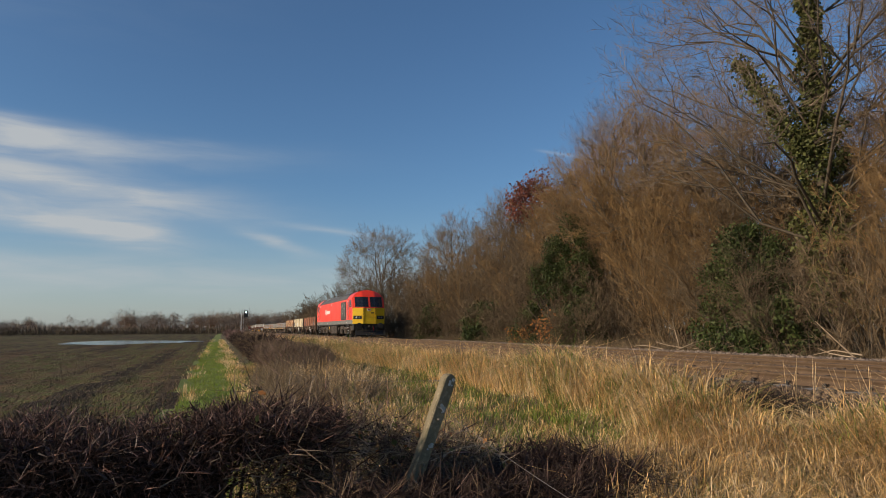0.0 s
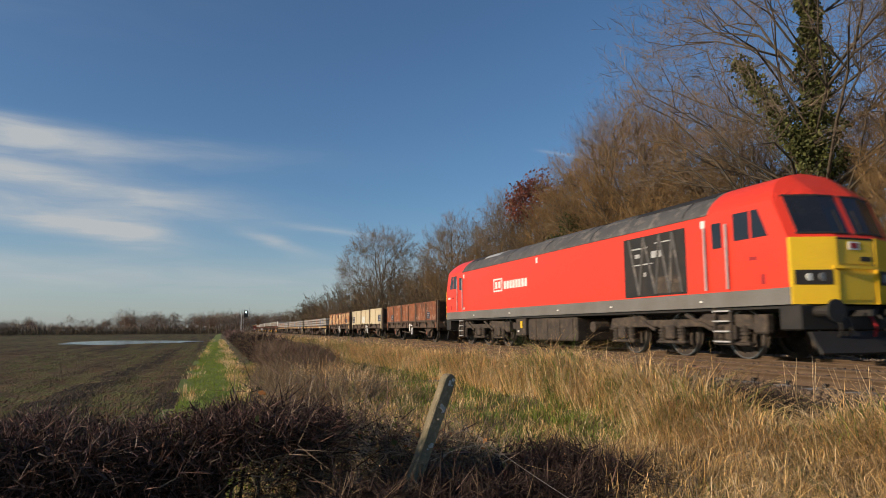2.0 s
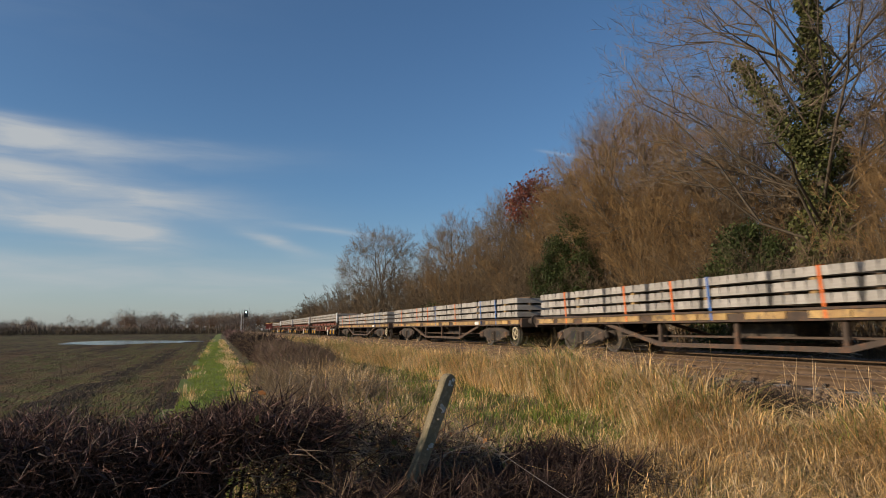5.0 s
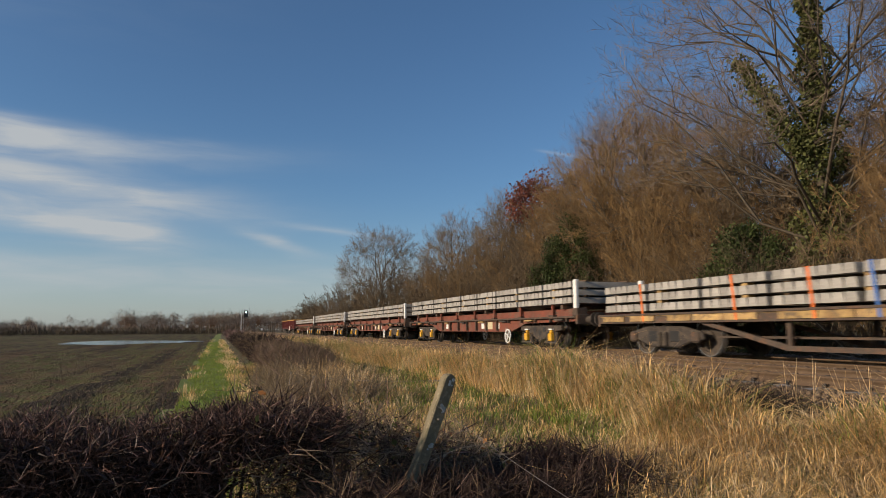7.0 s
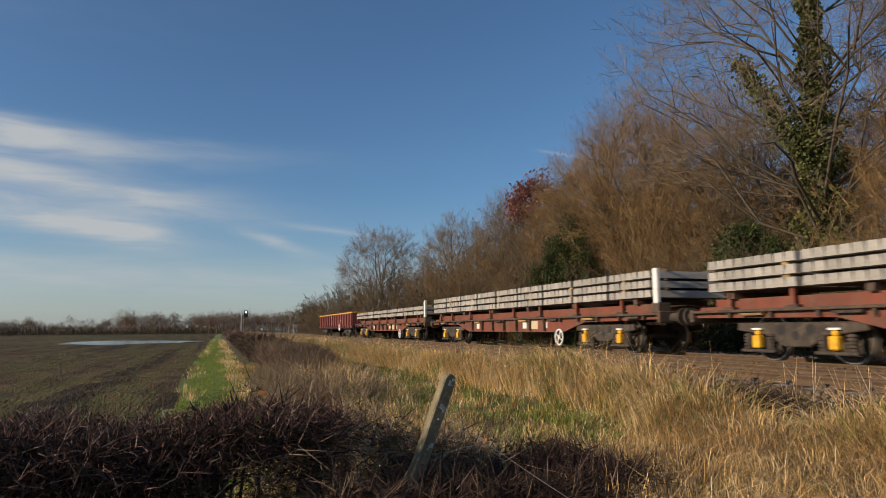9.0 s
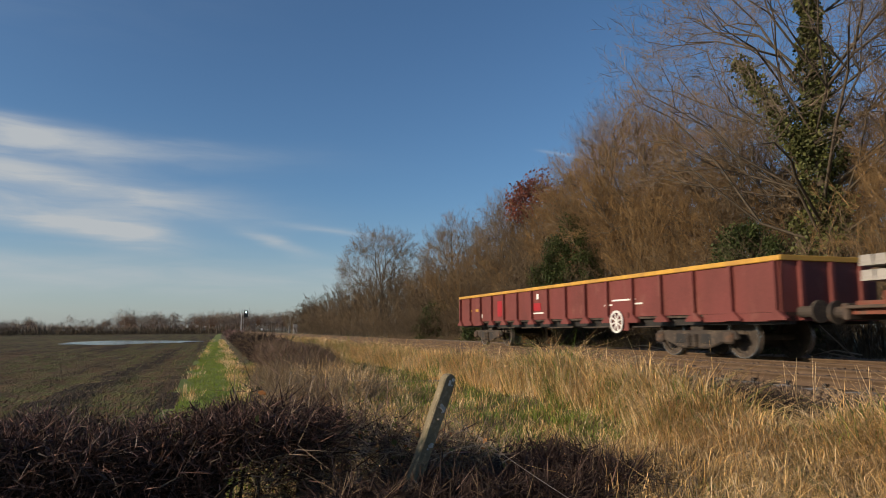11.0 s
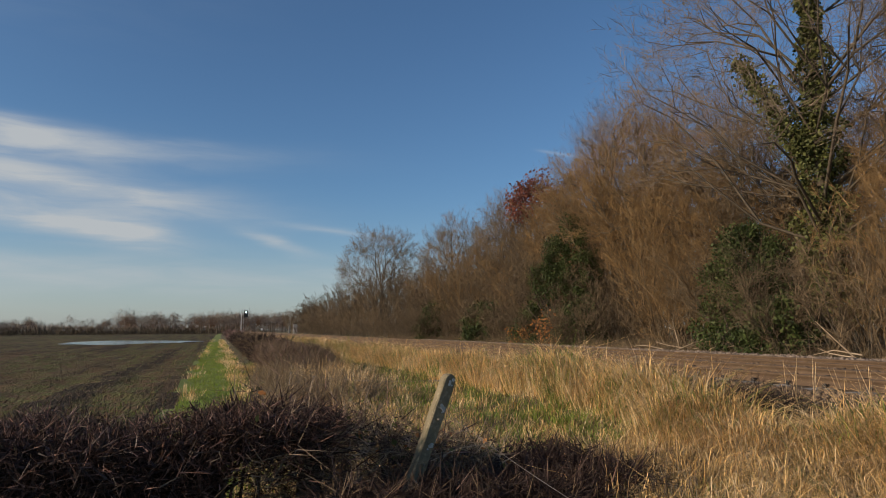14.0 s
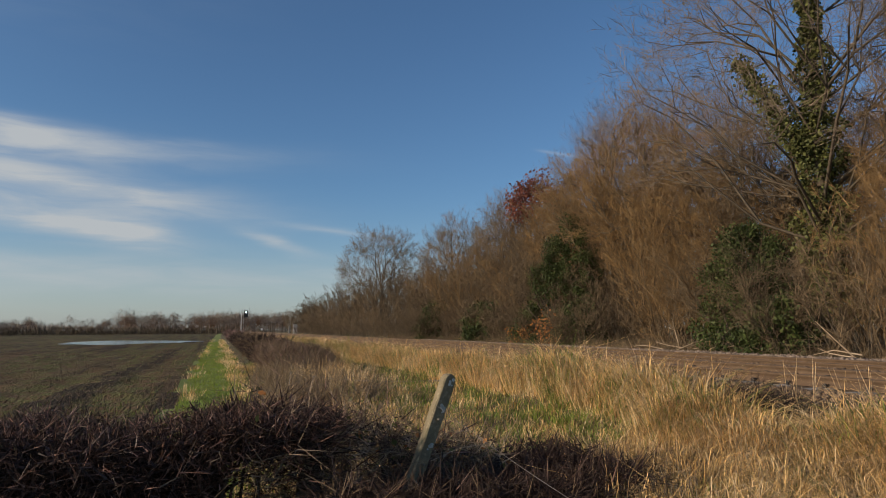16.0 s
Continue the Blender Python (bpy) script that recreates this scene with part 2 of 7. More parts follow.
M = dict(
    bark=material("bark", (0.12, 0.092, 0.06), (0.075, 0.06, 0.042), 0.9, scale=3, fine=40, bump=0.6),
    twig_orange=leafy("twig_orange", (0.225, 0.137, 0.055), (0.155, 0.10, 0.045), 0.75, 0.0, 0.35),
    twig_brown=leafy("twig_brown", (0.13, 0.093, 0.052), (0.09, 0.066, 0.04), 0.8, 0.0, 0.35),
    twig_grey=leafy("twig_grey", (0.21, 0.155, 0.105), (0.15, 0.115, 0.08), 0.8, 0.0, 0.3),
    # near-black: shade inside hedges and brambles is put into this colour
    twig_dark_shade=leafy("twig_dark_shade", (0.048, 0.028, 0.021), (0.03, 0.019, 0.015), 0.7, 0.0, 0.5, 0.2),
    twig_wine=leafy("twig_wine", (0.16, 0.085, 0.062), (0.085, 0.046, 0.036), 0.5, 0.0, 0.7, 0.4),
    twig_pale=leafy("twig_pale", (0.36, 0.28, 0.19), (0.27, 0.20, 0.13), 0.8, 0.0, 0.2),
    twig_mid=leafy("twig_mid", (0.18, 0.127, 0.072), (0.13, 0.093, 0.055), 0.75, 0.0, 0.4),
    twig_red=leafy("twig_red", (0.26, 0.10, 0.05), (0.18, 0.08, 0.045), 0.7, 0.0, 0.35),
    ivy=leafy("ivy", (0.062, 0.078, 0.022), (0.04, 0.055, 0.016), 0.6, 0.12, 0.5, 0.18),
    ivy_light=leafy("ivy_light", (0.125, 0.125, 0.04), (0.07, 0.08, 0.025), 0.6, 0.15, 0.5, 0.18),
    leaf_rust=leafy("leaf_rust", (0.45, 0.20, 0.05), (0.30, 0.12, 0.04), 0.6, 0.3, 0.35),
    leaf_red=leafy("leaf_red", (0.20, 0.06, 0.035), (0.15, 0.05, 0.03), 0.6, 0.2, 0.35),
    straw=leafy("straw", (0.75, 0.51, 0.22), (0.56, 0.35, 0.13), 0.6, 0.14, 0.6),
    straw_pale=leafy("straw_pale", (0.84, 0.65, 0.38), (0.68, 0.48, 0.25), 0.6, 0.14, 0.5),
    grass=leafy("grass", (0.15, 0.24, 0.035), (0.22, 0.25, 0.05), 0.6, 0.3, 0.35),
    litter_blade=leafy("litter_blade", (0.24, 0.17, 0.08), (0.17, 0.12, 0.06), 0.8, 0.1, 0.4),
    crop=leafy("crop", (0.075, 0.11, 0.02), (0.095, 0.105, 0.024), 0.6, 0.2, 0.4),
    # greyer than the near twigs: distance haze is put into the colour
    far_twig_haze=leafy("far_twig_haze", (0.19, 0.15, 0.12), (0.14, 0.105, 0.082), 0.8, 0.0, 0.35),
    lush=leafy("lush", (0.18, 0.25, 0.03), (0.22, 0.27, 0.04), 0.55, 0.3, 0.3),
    far_leaf=leafy("far_leaf", (0.17, 0.085, 0.035), (0.12, 0.06, 0.03), 0.7, 0.15, 0.4),
    clod=material("clod", (0.13, 0.08, 0.045), (0.075, 0.05, 0.03), 0.95, scale=2, fine=30, bump=0.8, isle=0.35),
    turf=material("turf", (0.14, 0.19, 0.03), (0.17, 0.19, 0.04), 0.9, scale=1.5, fine=30, bump=0.8),
    soil=field_soil(),
    litter=material("litter", (0.15, 0.10, 0.05), (0.08, 0.085, 0.026), 0.95, scale=0.8, fine=20, bump=0.8),
    ballast=material("ballast", (0.115, 0.08, 0.05), (0.075, 0.052, 0.034), 0.95, scale=1.5, fine=22, bump=1.0, c=(0.15, 0.112, 0.08)),
    stone=material("stone", (0.27, 0.21, 0.16), (0.17, 0.13, 0.095), 0.9, scale=3, fine=50, bump=0.4, isle=0.4),
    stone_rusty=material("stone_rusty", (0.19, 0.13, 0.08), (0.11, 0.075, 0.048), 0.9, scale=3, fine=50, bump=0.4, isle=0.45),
    rail_side=material("rail_side", (0.115, 0.073, 0.041), (0.085, 0.053, 0.03), 0.85, scale=5, fine=60, bump=0.3),
    rail_top=material("rail_top", (0.34, 0.27, 0.21), (0.24, 0.18, 0.13), 0.45, metal=0.7, scale=3, fine=60, bump=0.1),
    concrete=material("concrete", (0.35, 0.325, 0.285), (0.26, 0.24, 0.215), 0.9, scale=1.2, fine=30, bump=0.3, obj=0.2),
    post=material("post", (0.25, 0.20, 0.115), (0.17, 0.145, 0.09), 0.9, scale=9, fine=90, bump=0.6, c=(0.30, 0.25, 0.16)),
    lichen=material("lichen", (0.62, 0.62, 0.56), (0.45, 0.46, 0.42), 0.95, scale=30, fine=150, bump=0.5),
    wire=material("wire", (0.30, 0.28, 0.26), (0.20, 0.16, 0.13), 0.5, metal=0.7, scale=5, fine=60, bump=0),
    water=material("water", (0.06, 0.07, 0.075), (0.05, 0.06, 0.06), 0.14, scale=0.3, fine=3, bump=0.03, spec=0.5),
    red=material("red", (0.80, 0.046, 0.018), (0.75, 0.05, 0.022), 0.38, scale=0.6, fine=90, bump=0.02, spec=0.5),
    yellow=material("yellow", (0.86, 0.56, 0.015), (0.80, 0.50, 0.02), 0.4, scale=1.0, fine=90, bump=0.02, spec=0.5),
    loco_grey=material("loco_grey", (0.17, 0.165, 0.15), (0.14, 0.13, 0.115), 0.6, scale=0.8, fine=50, bump=0.05),
    roof_grey=material("roof_grey", (0.095, 0.092, 0.088), (0.065, 0.063, 0.06), 0.65, scale=1.2, fine=40, bump=0.1, c=(0.17, 0.15, 0.13)),
    black=material("black", (0.018, 0.017, 0.016), (0.03, 0.026, 0.022), 0.6, scale=3, fine=60, bump=0.1),
    grime=material("grime", (0.066, 0.051, 0.038), (0.038, 0.03, 0.025), 0.85, scale=2.5, fine=50, bump=0.3, c=(0.10, 0.075, 0.052)),
    white=material("white", (0.80, 0.78, 0.74), (0.68, 0.66, 0.60), 0.5, scale=4, fine=60, bump=0.05),
    glass=material("glass", (0.012, 0.014, 0.018), (0.02, 0.02, 0.024), 0.12, scale=2, fine=30, bump=0.0, spec=0.6),
    steel=material("steel", (0.55, 0.53, 0.50), (0.45, 0.42, 0.38), 0.3, metal=0.9, scale=6, fine=60, bump=0.05),
    silver=material("silver", (0.55, 0.54, 0.52), (0.42, 0.41, 0.39), 0.45, metal=0.3, scale=6, fine=60, bump=0.05),
    lamp=material("lamp", (0.22, 0.22, 0.22), (0.16, 0.16, 0.16), 0.2, scale=6, fine=60, bump=0.0),
    rust_paint=material("rust_paint", (0.38, 0.125, 0.032), (0.12, 0.045, 0.024), 0.8, scale=1.7, fine=30, bump=0.3, c=(0.56, 0.42, 0.23), stretch=(1, 1.2, 0.6), stain=(0.48, 0.56)),
    rust_dark=material("rust_dark", (0.27, 0.085, 0.028), (0.10, 0.045, 0.027), 0.8, scale=2.0, fine=30, bump=0.3, c=(0.36, 0.24, 0.17), stretch=(1, 1, 0.6), stain=(0.55, 0.62)),
    cream=material("cream", (0.55, 0.46, 0.29), (0.47, 0.395, 0.26), 0.65, scale=1.2, fine=40, bump=0.1, stretch=(1, 1, 0.35), c=(0.46, 0.30, 0.15), stain=(0.60, 0.74)),
    brown_frame=material("brown_frame", (0.085, 0.06, 0.043), (0.055, 0.04, 0.03), 0.85, scale=2.0, fine=40, bump=0.3, c=(0.13, 0.07, 0.04)),
    red_frame=material("red_frame", (0.20, 0.056, 0.030), (0.13, 0.045, 0.028), 0.75, scale=1.4, fine=40, bump=0.15, c=(0.13, 0.075, 0.05)),
    maroon=material("maroon", (0.165, 0.042, 0.035), (0.13, 0.035, 0.028), 0.65, scale=1.0, fine=40, bump=0.1, c=(0.20, 0.075, 0.055), stretch=(1, 1, 0.5), stain=(0.56, 0.72)),
    yellow_rim=material("yellow_rim", (0.58, 0.32, 0.045), (0.42, 0.23, 0.05), 0.65, scale=2, fine=40, bump=0.1),
    amber=material("amber", (0.75, 0.42, 0.02), (0.60, 0.30, 0.02), 0.55, scale=6, fine=60, bump=0.1),
    timber=material("timber", (0.44, 0.29, 0.11), (0.26, 0.16, 0.07), 0.85, scale=2.2, fine=40, bump=0.4, c=(0.17, 0.12, 0.07), obj=0.25),
    orange_strap=material("orange_strap", (0.72, 0.17, 0.03), (0.60, 0.14, 0.03), 0.7, scale=5, fine=80, bump=0.1),
    blue_strap=material("blue_strap", (0.06, 0.16, 0.42), (0.05, 0.12, 0.34), 0.7, scale=5, fine=80, bump=0.1),
    navy=material("navy", (0.022, 0.028, 0.05), (0.03, 0.035, 0.055), 0.6, scale=3, fine=60, bump=0.05),
    bright_red=material("bright_red", (0.34, 0.016, 0.022), (0.28, 0.02, 0.024), 0.6, scale=2, fine=60, bump=0.05),
)


def glow(name, colour, strength):
    m = bpy.data.materials.new(name)
    m.use_nodes = True
    bs = m.node_tree.nodes["Principled BSDF"]
    bs.inputs["Base Color"].default_value = (*colour, 1)
    bs.inputs["Emission Color"].default_value = (*colour, 1)
    bs.inputs["Emission Strength"].default_value = strength
    return m


M["headlight"] = glow("headlight", (0.6, 0.58, 0.5), 0.25)
M["signal_green"] = glow("signal_green", (0.75, 1.0, 0.95), 3.0)


# ---- mesh helpers ----
def mesh_of(name, verts, quads=None, tris=None, mats=(), index=None, smooth=False):
    """A mesh from arrays; index gives the material of each face, quads first."""
    me = bpy.data.meshes.new(name)
    verts = np.asarray(verts, dtype=np.float32).reshape(-1, 3)
    parts, sizes = [], []
    for f, n in ((quads, 4), (tris, 3)):
        if f is not None and len(f):
            parts.append(np.asarray(f, dtype=np.int32).ravel())
            sizes.append(np.full(len(f), n, dtype=np.int32))
    loops, sizes = np.concatenate(parts), np.concatenate(sizes)
    me.vertices.add(len(verts)); me.vertices.foreach_set("co", verts.ravel())
    me.loops.add(len(loops)); me.loops.foreach_set("vertex_index", loops)
    me.polygons.add(len(sizes))
    me.polygons.foreach_set("loop_start", np.concatenate(([0], np.cumsum(sizes)[:-1])).astype(np.int32))
    for m in mats:
        me.materials.append(m)
    if index is not None:
        me.polygons.foreach_set("material_index", np.asarray(index, dtype=np.int32))
    if smooth:
        me.polygons.foreach_set("use_smooth", np.ones(len(sizes), dtype=bool))
    me.update(calc_edges=True)
    return me


def tubes(segs, sides=3):
    """Tapered prisms along segments (n, 8): start, end, radius at start and end. Gives vertices and quads."""
    s = np.asarray(segs, dtype=np.float64)
    a, b, ra, rb = s[:, 0:3], s[:, 3:6], s[:, 6], s[:, 7]
    d = b - a
    d /= np.maximum(np.linalg.norm(d, axis=1, keepdims=True), 1e-9)
    h = np.where(np.abs(d[:, 2:3]) > 0.9, np.array([[1.0, 0, 0]]), np.array([[0, 0, 1.0]]))
    u = np.cross(d, h); u /= np.linalg.norm(u, axis=1, keepdims=True)
    w = np.cross(d, u)
    ang = np.arange(sides) * 2 * np.pi / sides
    ring = u[:, None, :] * np.cos(ang)[None, :, None] + w[:, None, :] * np.sin(ang)[None, :, None]
    v = np.concatenate((a[:, None] + ring * ra[:, None, None], b[:, None] + ring * rb[:, None, None]), axis=1)
    k = np.arange(sides)
    q = np.stack((k, (k + 1) % sides, sides + (k + 1) % sides, sides + k), axis=1)
    quads = (q[None] + (np.arange(len(s)) * 2 * sides)[:, None, None]).reshape(-1, 4)
    return v.reshape(-1, 3), quads


def slivers(segs, rng):
    """Thin flat twigs along segments (n, 7): start, end, width at the root; one long triangle each, turned at random."""
    s = np.asarray(segs, dtype=np.float64)
    a, b, w = s[:, 0:3], s[:, 3:6], s[:, 6:7]
    d = b - a
    r = rng.normal(size=(len(s), 3))
    u = np.cross(d, r); u /= np.maximum(np.linalg.norm(u, axis=1, keepdims=True), 1e-9)
    v = np.stack((a - u * w / 2, a + u * w / 2, b), axis=1).reshape(-1, 3)
    return v, np.arange(len(s) * 3).reshape(-1, 3)


def leaf_quads(p, size, rng, flat=0.3):
    """Small leaf blades, folded lozenges, at points p."""
    n = len(p)
    a = rng.normal(size=(n, 3)); a[:, 2] -= flat; a /= np.linalg.norm(a, axis=1, keepdims=True)
    b = np.cross(a, rng.normal(size=(n, 3))); b /= np.linalg.norm(b, axis=1, keepdims=True)
    s = (size * (0.6 + 0.8 * rng.random(n)))[:, None]
    v = np.stack((p, p + a * s * 0.5 + b * s * 0.38, p + a * s, p + a * s * 0.5 - b * s * 0.38), axis=1)
    return v.reshape(-1, 3), np.arange(n * 4).reshape(-1, 4)


def part(name, bm, mat, parent, label="", bevel=0.0):
    """Links a bmesh as one mesh object under a thing or a part."""
    if bevel:
        bmesh.ops.bevel(bm, geom=list(bm.edges), offset=bevel, segments=1, affect="EDGES", clamp_overlap=True)
    me = bpy.data.meshes.new(name)
    bm.to_mesh(me); bm.free()
    me.materials.append(mat)
    ob = new(name, me)
    ob.parent = parent
    if label:
        tagged(ob, label)
    return ob


def share(name, me, parent, m, label=""):
    ob = new(name, me)
    ob.parent = parent
    ob.matrix_basis = m
    if label:
        tagged(ob, label)
    return ob


def thing(name, label, category, group="", m=None, kind=""):
    ob = new(name)
    ob.empty_display_size = 0.2
    if m is not None:
        ob.matrix_basis = m
    return tagged(ob, label, category, group, kind)


def box(bm, x0, x1, y0, y1, z0, z1):
    vs = [bm.verts.new((x, y, z)) for z in (z0, z1) for y in (y0, y1) for x in (x0, x1)]
    for f in ((0, 2, 3, 1), (4, 5, 7, 6), (0, 1, 5, 4), (2, 6, 7, 3), (0, 4, 6, 2), (1, 3, 7, 5)):
        bm.faces.new([vs[i] for i in f])
    return vs


def boxed(*dims):
    bm = bmesh.new()
    for d in dims:
        box(bm, *d)
    return bm


def prism(bm, pts, axis, lo, hi):
    """A polygon of points in the two other axes, drawn out along axis from lo to hi."""
    def at(p, h):
        return ((h, p[0], p[1]), (p[0], h, p[1]), (p[0], p[1], h))[axis]
    a = [bm.verts.new(at(p, lo)) for p in pts]
    b = [bm.verts.new(at(p, hi)) for p in pts]
    n = len(pts)
    bm.faces.new(a[::-1]); bm.faces.new(b)
    for i in range(n):
        bm.faces.new((a[i], a[(i + 1) % n], b[(i + 1) % n], b[i]))
    bmesh.ops.recalc_face_normals(bm, faces=bm.faces[:])
    return bm


def disc(bm, r, axis, lo, hi, centre=(0, 0), n=20):
    return prism(bm, [(centre[0] + r * math.cos(2 * math.pi * i / n), centre[1] + r * math.sin(2 * math.pi * i / n)) for i in range(n)], axis, lo, hi)


def bar(bm, p, q, r, sides=6):
    v, quads = tubes([[*p, *q, r, r]], sides)
    vs = [bm.verts.new(c) for c in v]
    for f in quads:
        bm.faces.new([vs[i] for i in f])
    bm.faces.new(vs[:sides][::-1]); bm.faces.new(vs[sides:])
    return bm


def bend(y):
    """How far the line curves away to the east at distance y."""
    return 2.2e-5 * y * y if y > 0 else 0.0


# ---- ground: one sheet from the field over the verge and the railway to the wood and the horizon ----
FAR_X, NEAR_X = 11.8, 8.8            # centre lines of the two tracks at y = 0


def smooth(a, b, v):
    t = np.clip((v - a) / (b - a), 0, 1)
    return t * t * (3 - 2 * t)


def lumps(x, y):
    return 0.05 * np.sin(x * 1.7 + 0.6 * np.sin(y * 0.9)) * np.sin(y * 1.3 + 0.7 * np.sin(x * 1.1)) + 0.03 * np.sin(x * 4.1 + y * 2.3) * np.sin(y * 3.7 - x)


def ground_z(x, y):
    """Height of the land: field at -1.0, verge rising to the formation of the railway."""
    x, y = np.asarray(x, dtype=float), np.asarray(y, dtype=float)
    u = x - np.where(y > 0, 2.2e-5 * np.minimum(y, 400) ** 2, 0)
    z = -1.0 + 0.22 * smooth(1.2, 3.5, u) + 0.30 * smooth(4.0, 6.2, u)
    z = z + lumps(x, y) * (1 - smooth(5.6, 6.0, u) * (1 - smooth(14.5, 16, u)))
    z = z + 0.30 * smooth(14.5, 19, u)
    furrow = smooth(-0.9, -1.6, u) * (0.035 * np.sin(y * 2.1 + x * 0.55 + 0.8 * np.sin(x * 0.23)) + 0.03 * np.sin(x * 3.1 + np.sin(y * 0.7)))
    return z + furrow * (1 - smooth(60, 120, y))


def steps(*stretches):
    out = []
    for a, b, d in stretches:
        out += list(np.arange(a, b, d))
    return np.array(out)


def build_ground():
    xs = steps((-3000, -300, 300), (-300, -60, 30), (-60, -16, 2), (-16, -4, 0.4), (-4, 20, 0.25), (20, 60, 4), (60, 300, 40), (300, 3001, 300))
    ys = steps((-600, -60, 60), (-60, -4, 4), (-4, 30, 0.3), (30, 60, 0.8), (60, 140, 3), (140, 400, 20), (400, 4001, 300))
    X, Y = np.meshgrid(xs, ys)
    Z = ground_z(X, Y)
    n, m = len(xs), len(ys)
    i = np.arange(n - 1)[None] + (np.arange(m - 1) * n)[:, None]
    quads = np.stack((i, i + 1, i + n + 1, i + n), axis=-1).reshape(-1, 4)
    cx = (X[:-1, :-1] + X[1:, 1:]).ravel() / 2
    cy = (Y[:-1, :-1] + Y[1:, 1:]).ravel() / 2
    u = cx - np.where(cy > 0, 2.2e-5 * np.minimum(cy, 400) ** 2, 0)
    idx = np.where(u < -0.9 + 0.08 * np.sin(cy * 0.8), 0, np.where((u < 0.65) & (cy > 6), 2, 1))
    me = mesh_of("ground", np.stack((X, Y, Z), axis=-1).reshape(-1, 3), quads, None, (M["soil"], M["litter"], M["turf"]), idx, True)
    tagged(new("ground", me), "flat winter farmland with a ploughed field and grass verge", "ground", kind="structure")


build_ground()


def ribbon(name, profile, ys, mat, centre, label, category="", kind="structure", parent=None):
    """A strip of cross-section profile (x, z) that follows the line's curve."""
    v, q = [], []
    n = len(profile)
    for y in ys:
        for x, z in profile:
            v.append((centre + bend(y) + x, y, z))
    for j in range(len(ys) - 1):
        for i in range(n - 1):
            a = j * n + i
            q.append((a, a + 1, a + n + 1, a + n))
    ob = new(name, mesh_of(name, v, q, None, (mat,), None, False))
    if parent:
        ob.parent = parent
        return ob
    return tagged(ob, label, category, kind=kind)


LINE_Y = list(steps((-40, 60, 4), (60, 420, 10)))
ribbon("ballast_bed", [(-3.1, -0.66), (-1.95, -0.22), (-1.6, -0.17), (1.0, -0.17), (1.25, -0.07), (1.6, -0.07), (1.85, -0.17), (4.35, -0.17), (4.7, -0.08), (5.2, -0.08), (5.9, -0.17), (6.5, -0.3), (8.0, -0.75)], LINE_Y, M["ballast"], NEAR_X,
       "grey-brown stone ballast bed under two tracks", "ballast")

RAIL = [(-0.065, -0.155), (-0.065, -0.14), (-0.012, -0.125), (-0.012, -0.045), (-0.036, -0.035), (-0.036, -0.004), (-0.028, 0.0)]


def build_track(centre, label):
    t = thing("railway_track", label, "railway track", "tracks", kind="structure")
    for side in (-0.752, 0.752):
        r = ribbon("rail", RAIL + [(-x, z) for x, z in RAIL[::-1]], LINE_Y, M["rail_side"], centre + side, "", parent=t)
        top = ribbon("rail_head", [(-0.0285, 0.002), (0.0285, 0.002)], LINE_Y, M["rail_top"], centre + side, "", parent=r)
        tagged(top, "worn running surface")
    return t


def lay_sleepers(track, centre, y0, y1):
    """Sleepers and rail clips along the stretch that the grass leaves in view."""
    bm = boxed((-1.26, 1.26, -0.13, 0.13, -0.30, -0.158))
    me = bpy.data.meshes.new("sleeper"); bm.to_mesh(me); bm.free(); me.materials.append(M["concrete"])
    bm = boxed((-0.10, -0.04, -0.03, 0.03, -0.158, -0.10))
    ck = bpy.data.meshes.new("rail_clip"); bm.to_mesh(ck); bm.free(); ck.materials.append(M["black"])
    y = y0
    while y < y1:
        s = share("sleeper", me, track, pose(centre + bend(y), y, 0))
        for x, turn in ((-0.752, 0), (-0.752, 180), (0.752, 0), (0.752, 180)):
            share("rail_clip", ck, s, pose(x, 0, 0, 0, 0, turn))
        y += 0.65


track_near = build_track(NEAR_X, "rusty running rails of the nearer track on ballast")
track_far = build_track(FAR_X, "rails of the farther track that carries the train")


lay_sleepers(track_near, NEAR_X, 2.0, 36.0)
lay_sleepers(track_far, FAR_X, 4.0, 30.0)


def pebbles(name, label, count, seed, area, size, mat="stone", category="ballast"):
    """Loose ballast stones, too many to count; area gives x, y, z for random numbers."""
    r = np.random.default_rng(seed)
    p = area(r, count)
    base = np.array([(1, 0, 0), (-1, 0, 0), (0, 1, 0), (0, -1, 0), (0, 0, 1), (0, 0, -1)], float)
    sc = size * (0.5 + r.random((count, 1, 1))) * (0.6 + 0.8 * r.random((count, 6, 3)))
    q, _ = np.linalg.qr(r.normal(size=(count, 3, 3)))
    v = p[:, None] + np.einsum("nij,nkj->nki", q, base[None] * sc)
    f = np.array([(0, 2, 4), (2, 1, 4), (1, 3, 4), (3, 0, 4), (2, 0, 5), (1, 2, 5), (3, 1, 5), (0, 3, 5)])
    tris = (f[None] + (np.arange(count) * 6)[:, None, None]).reshape(-1, 3)
    return tagged(new(name, mesh_of(name, v.reshape(-1, 3), None, tris, (M[mat],))), label, category, kind="stuff")


def bed_z(x):
    return np.interp(x, [5.7, 6.85, 7.2, 9.8, 10.05, 10.4, 10.65, 13.15, 13.5, 14.0, 14.7, 15.3, 16.8], [-0.66, -0.22, -0.17, -0.17, -0.07, -0.07, -0.17, -0.17, -0.08, -0.08, -0.17, -0.30, -0.75])


def near_bed(r, n):
    y = 2 + 34 * r.random(n) ** 1.7
    k = r.random(n)
    x = np.where(k < 0.6, 5.9 + 1.7 * r.random(n), np.where(k < 0.8, 8.2 + 1.2 * r.random(n), 9.85 + 0.75 * r.random(n)))
    return np.stack((x, y, bed_z(x) + 0.012), axis=1)


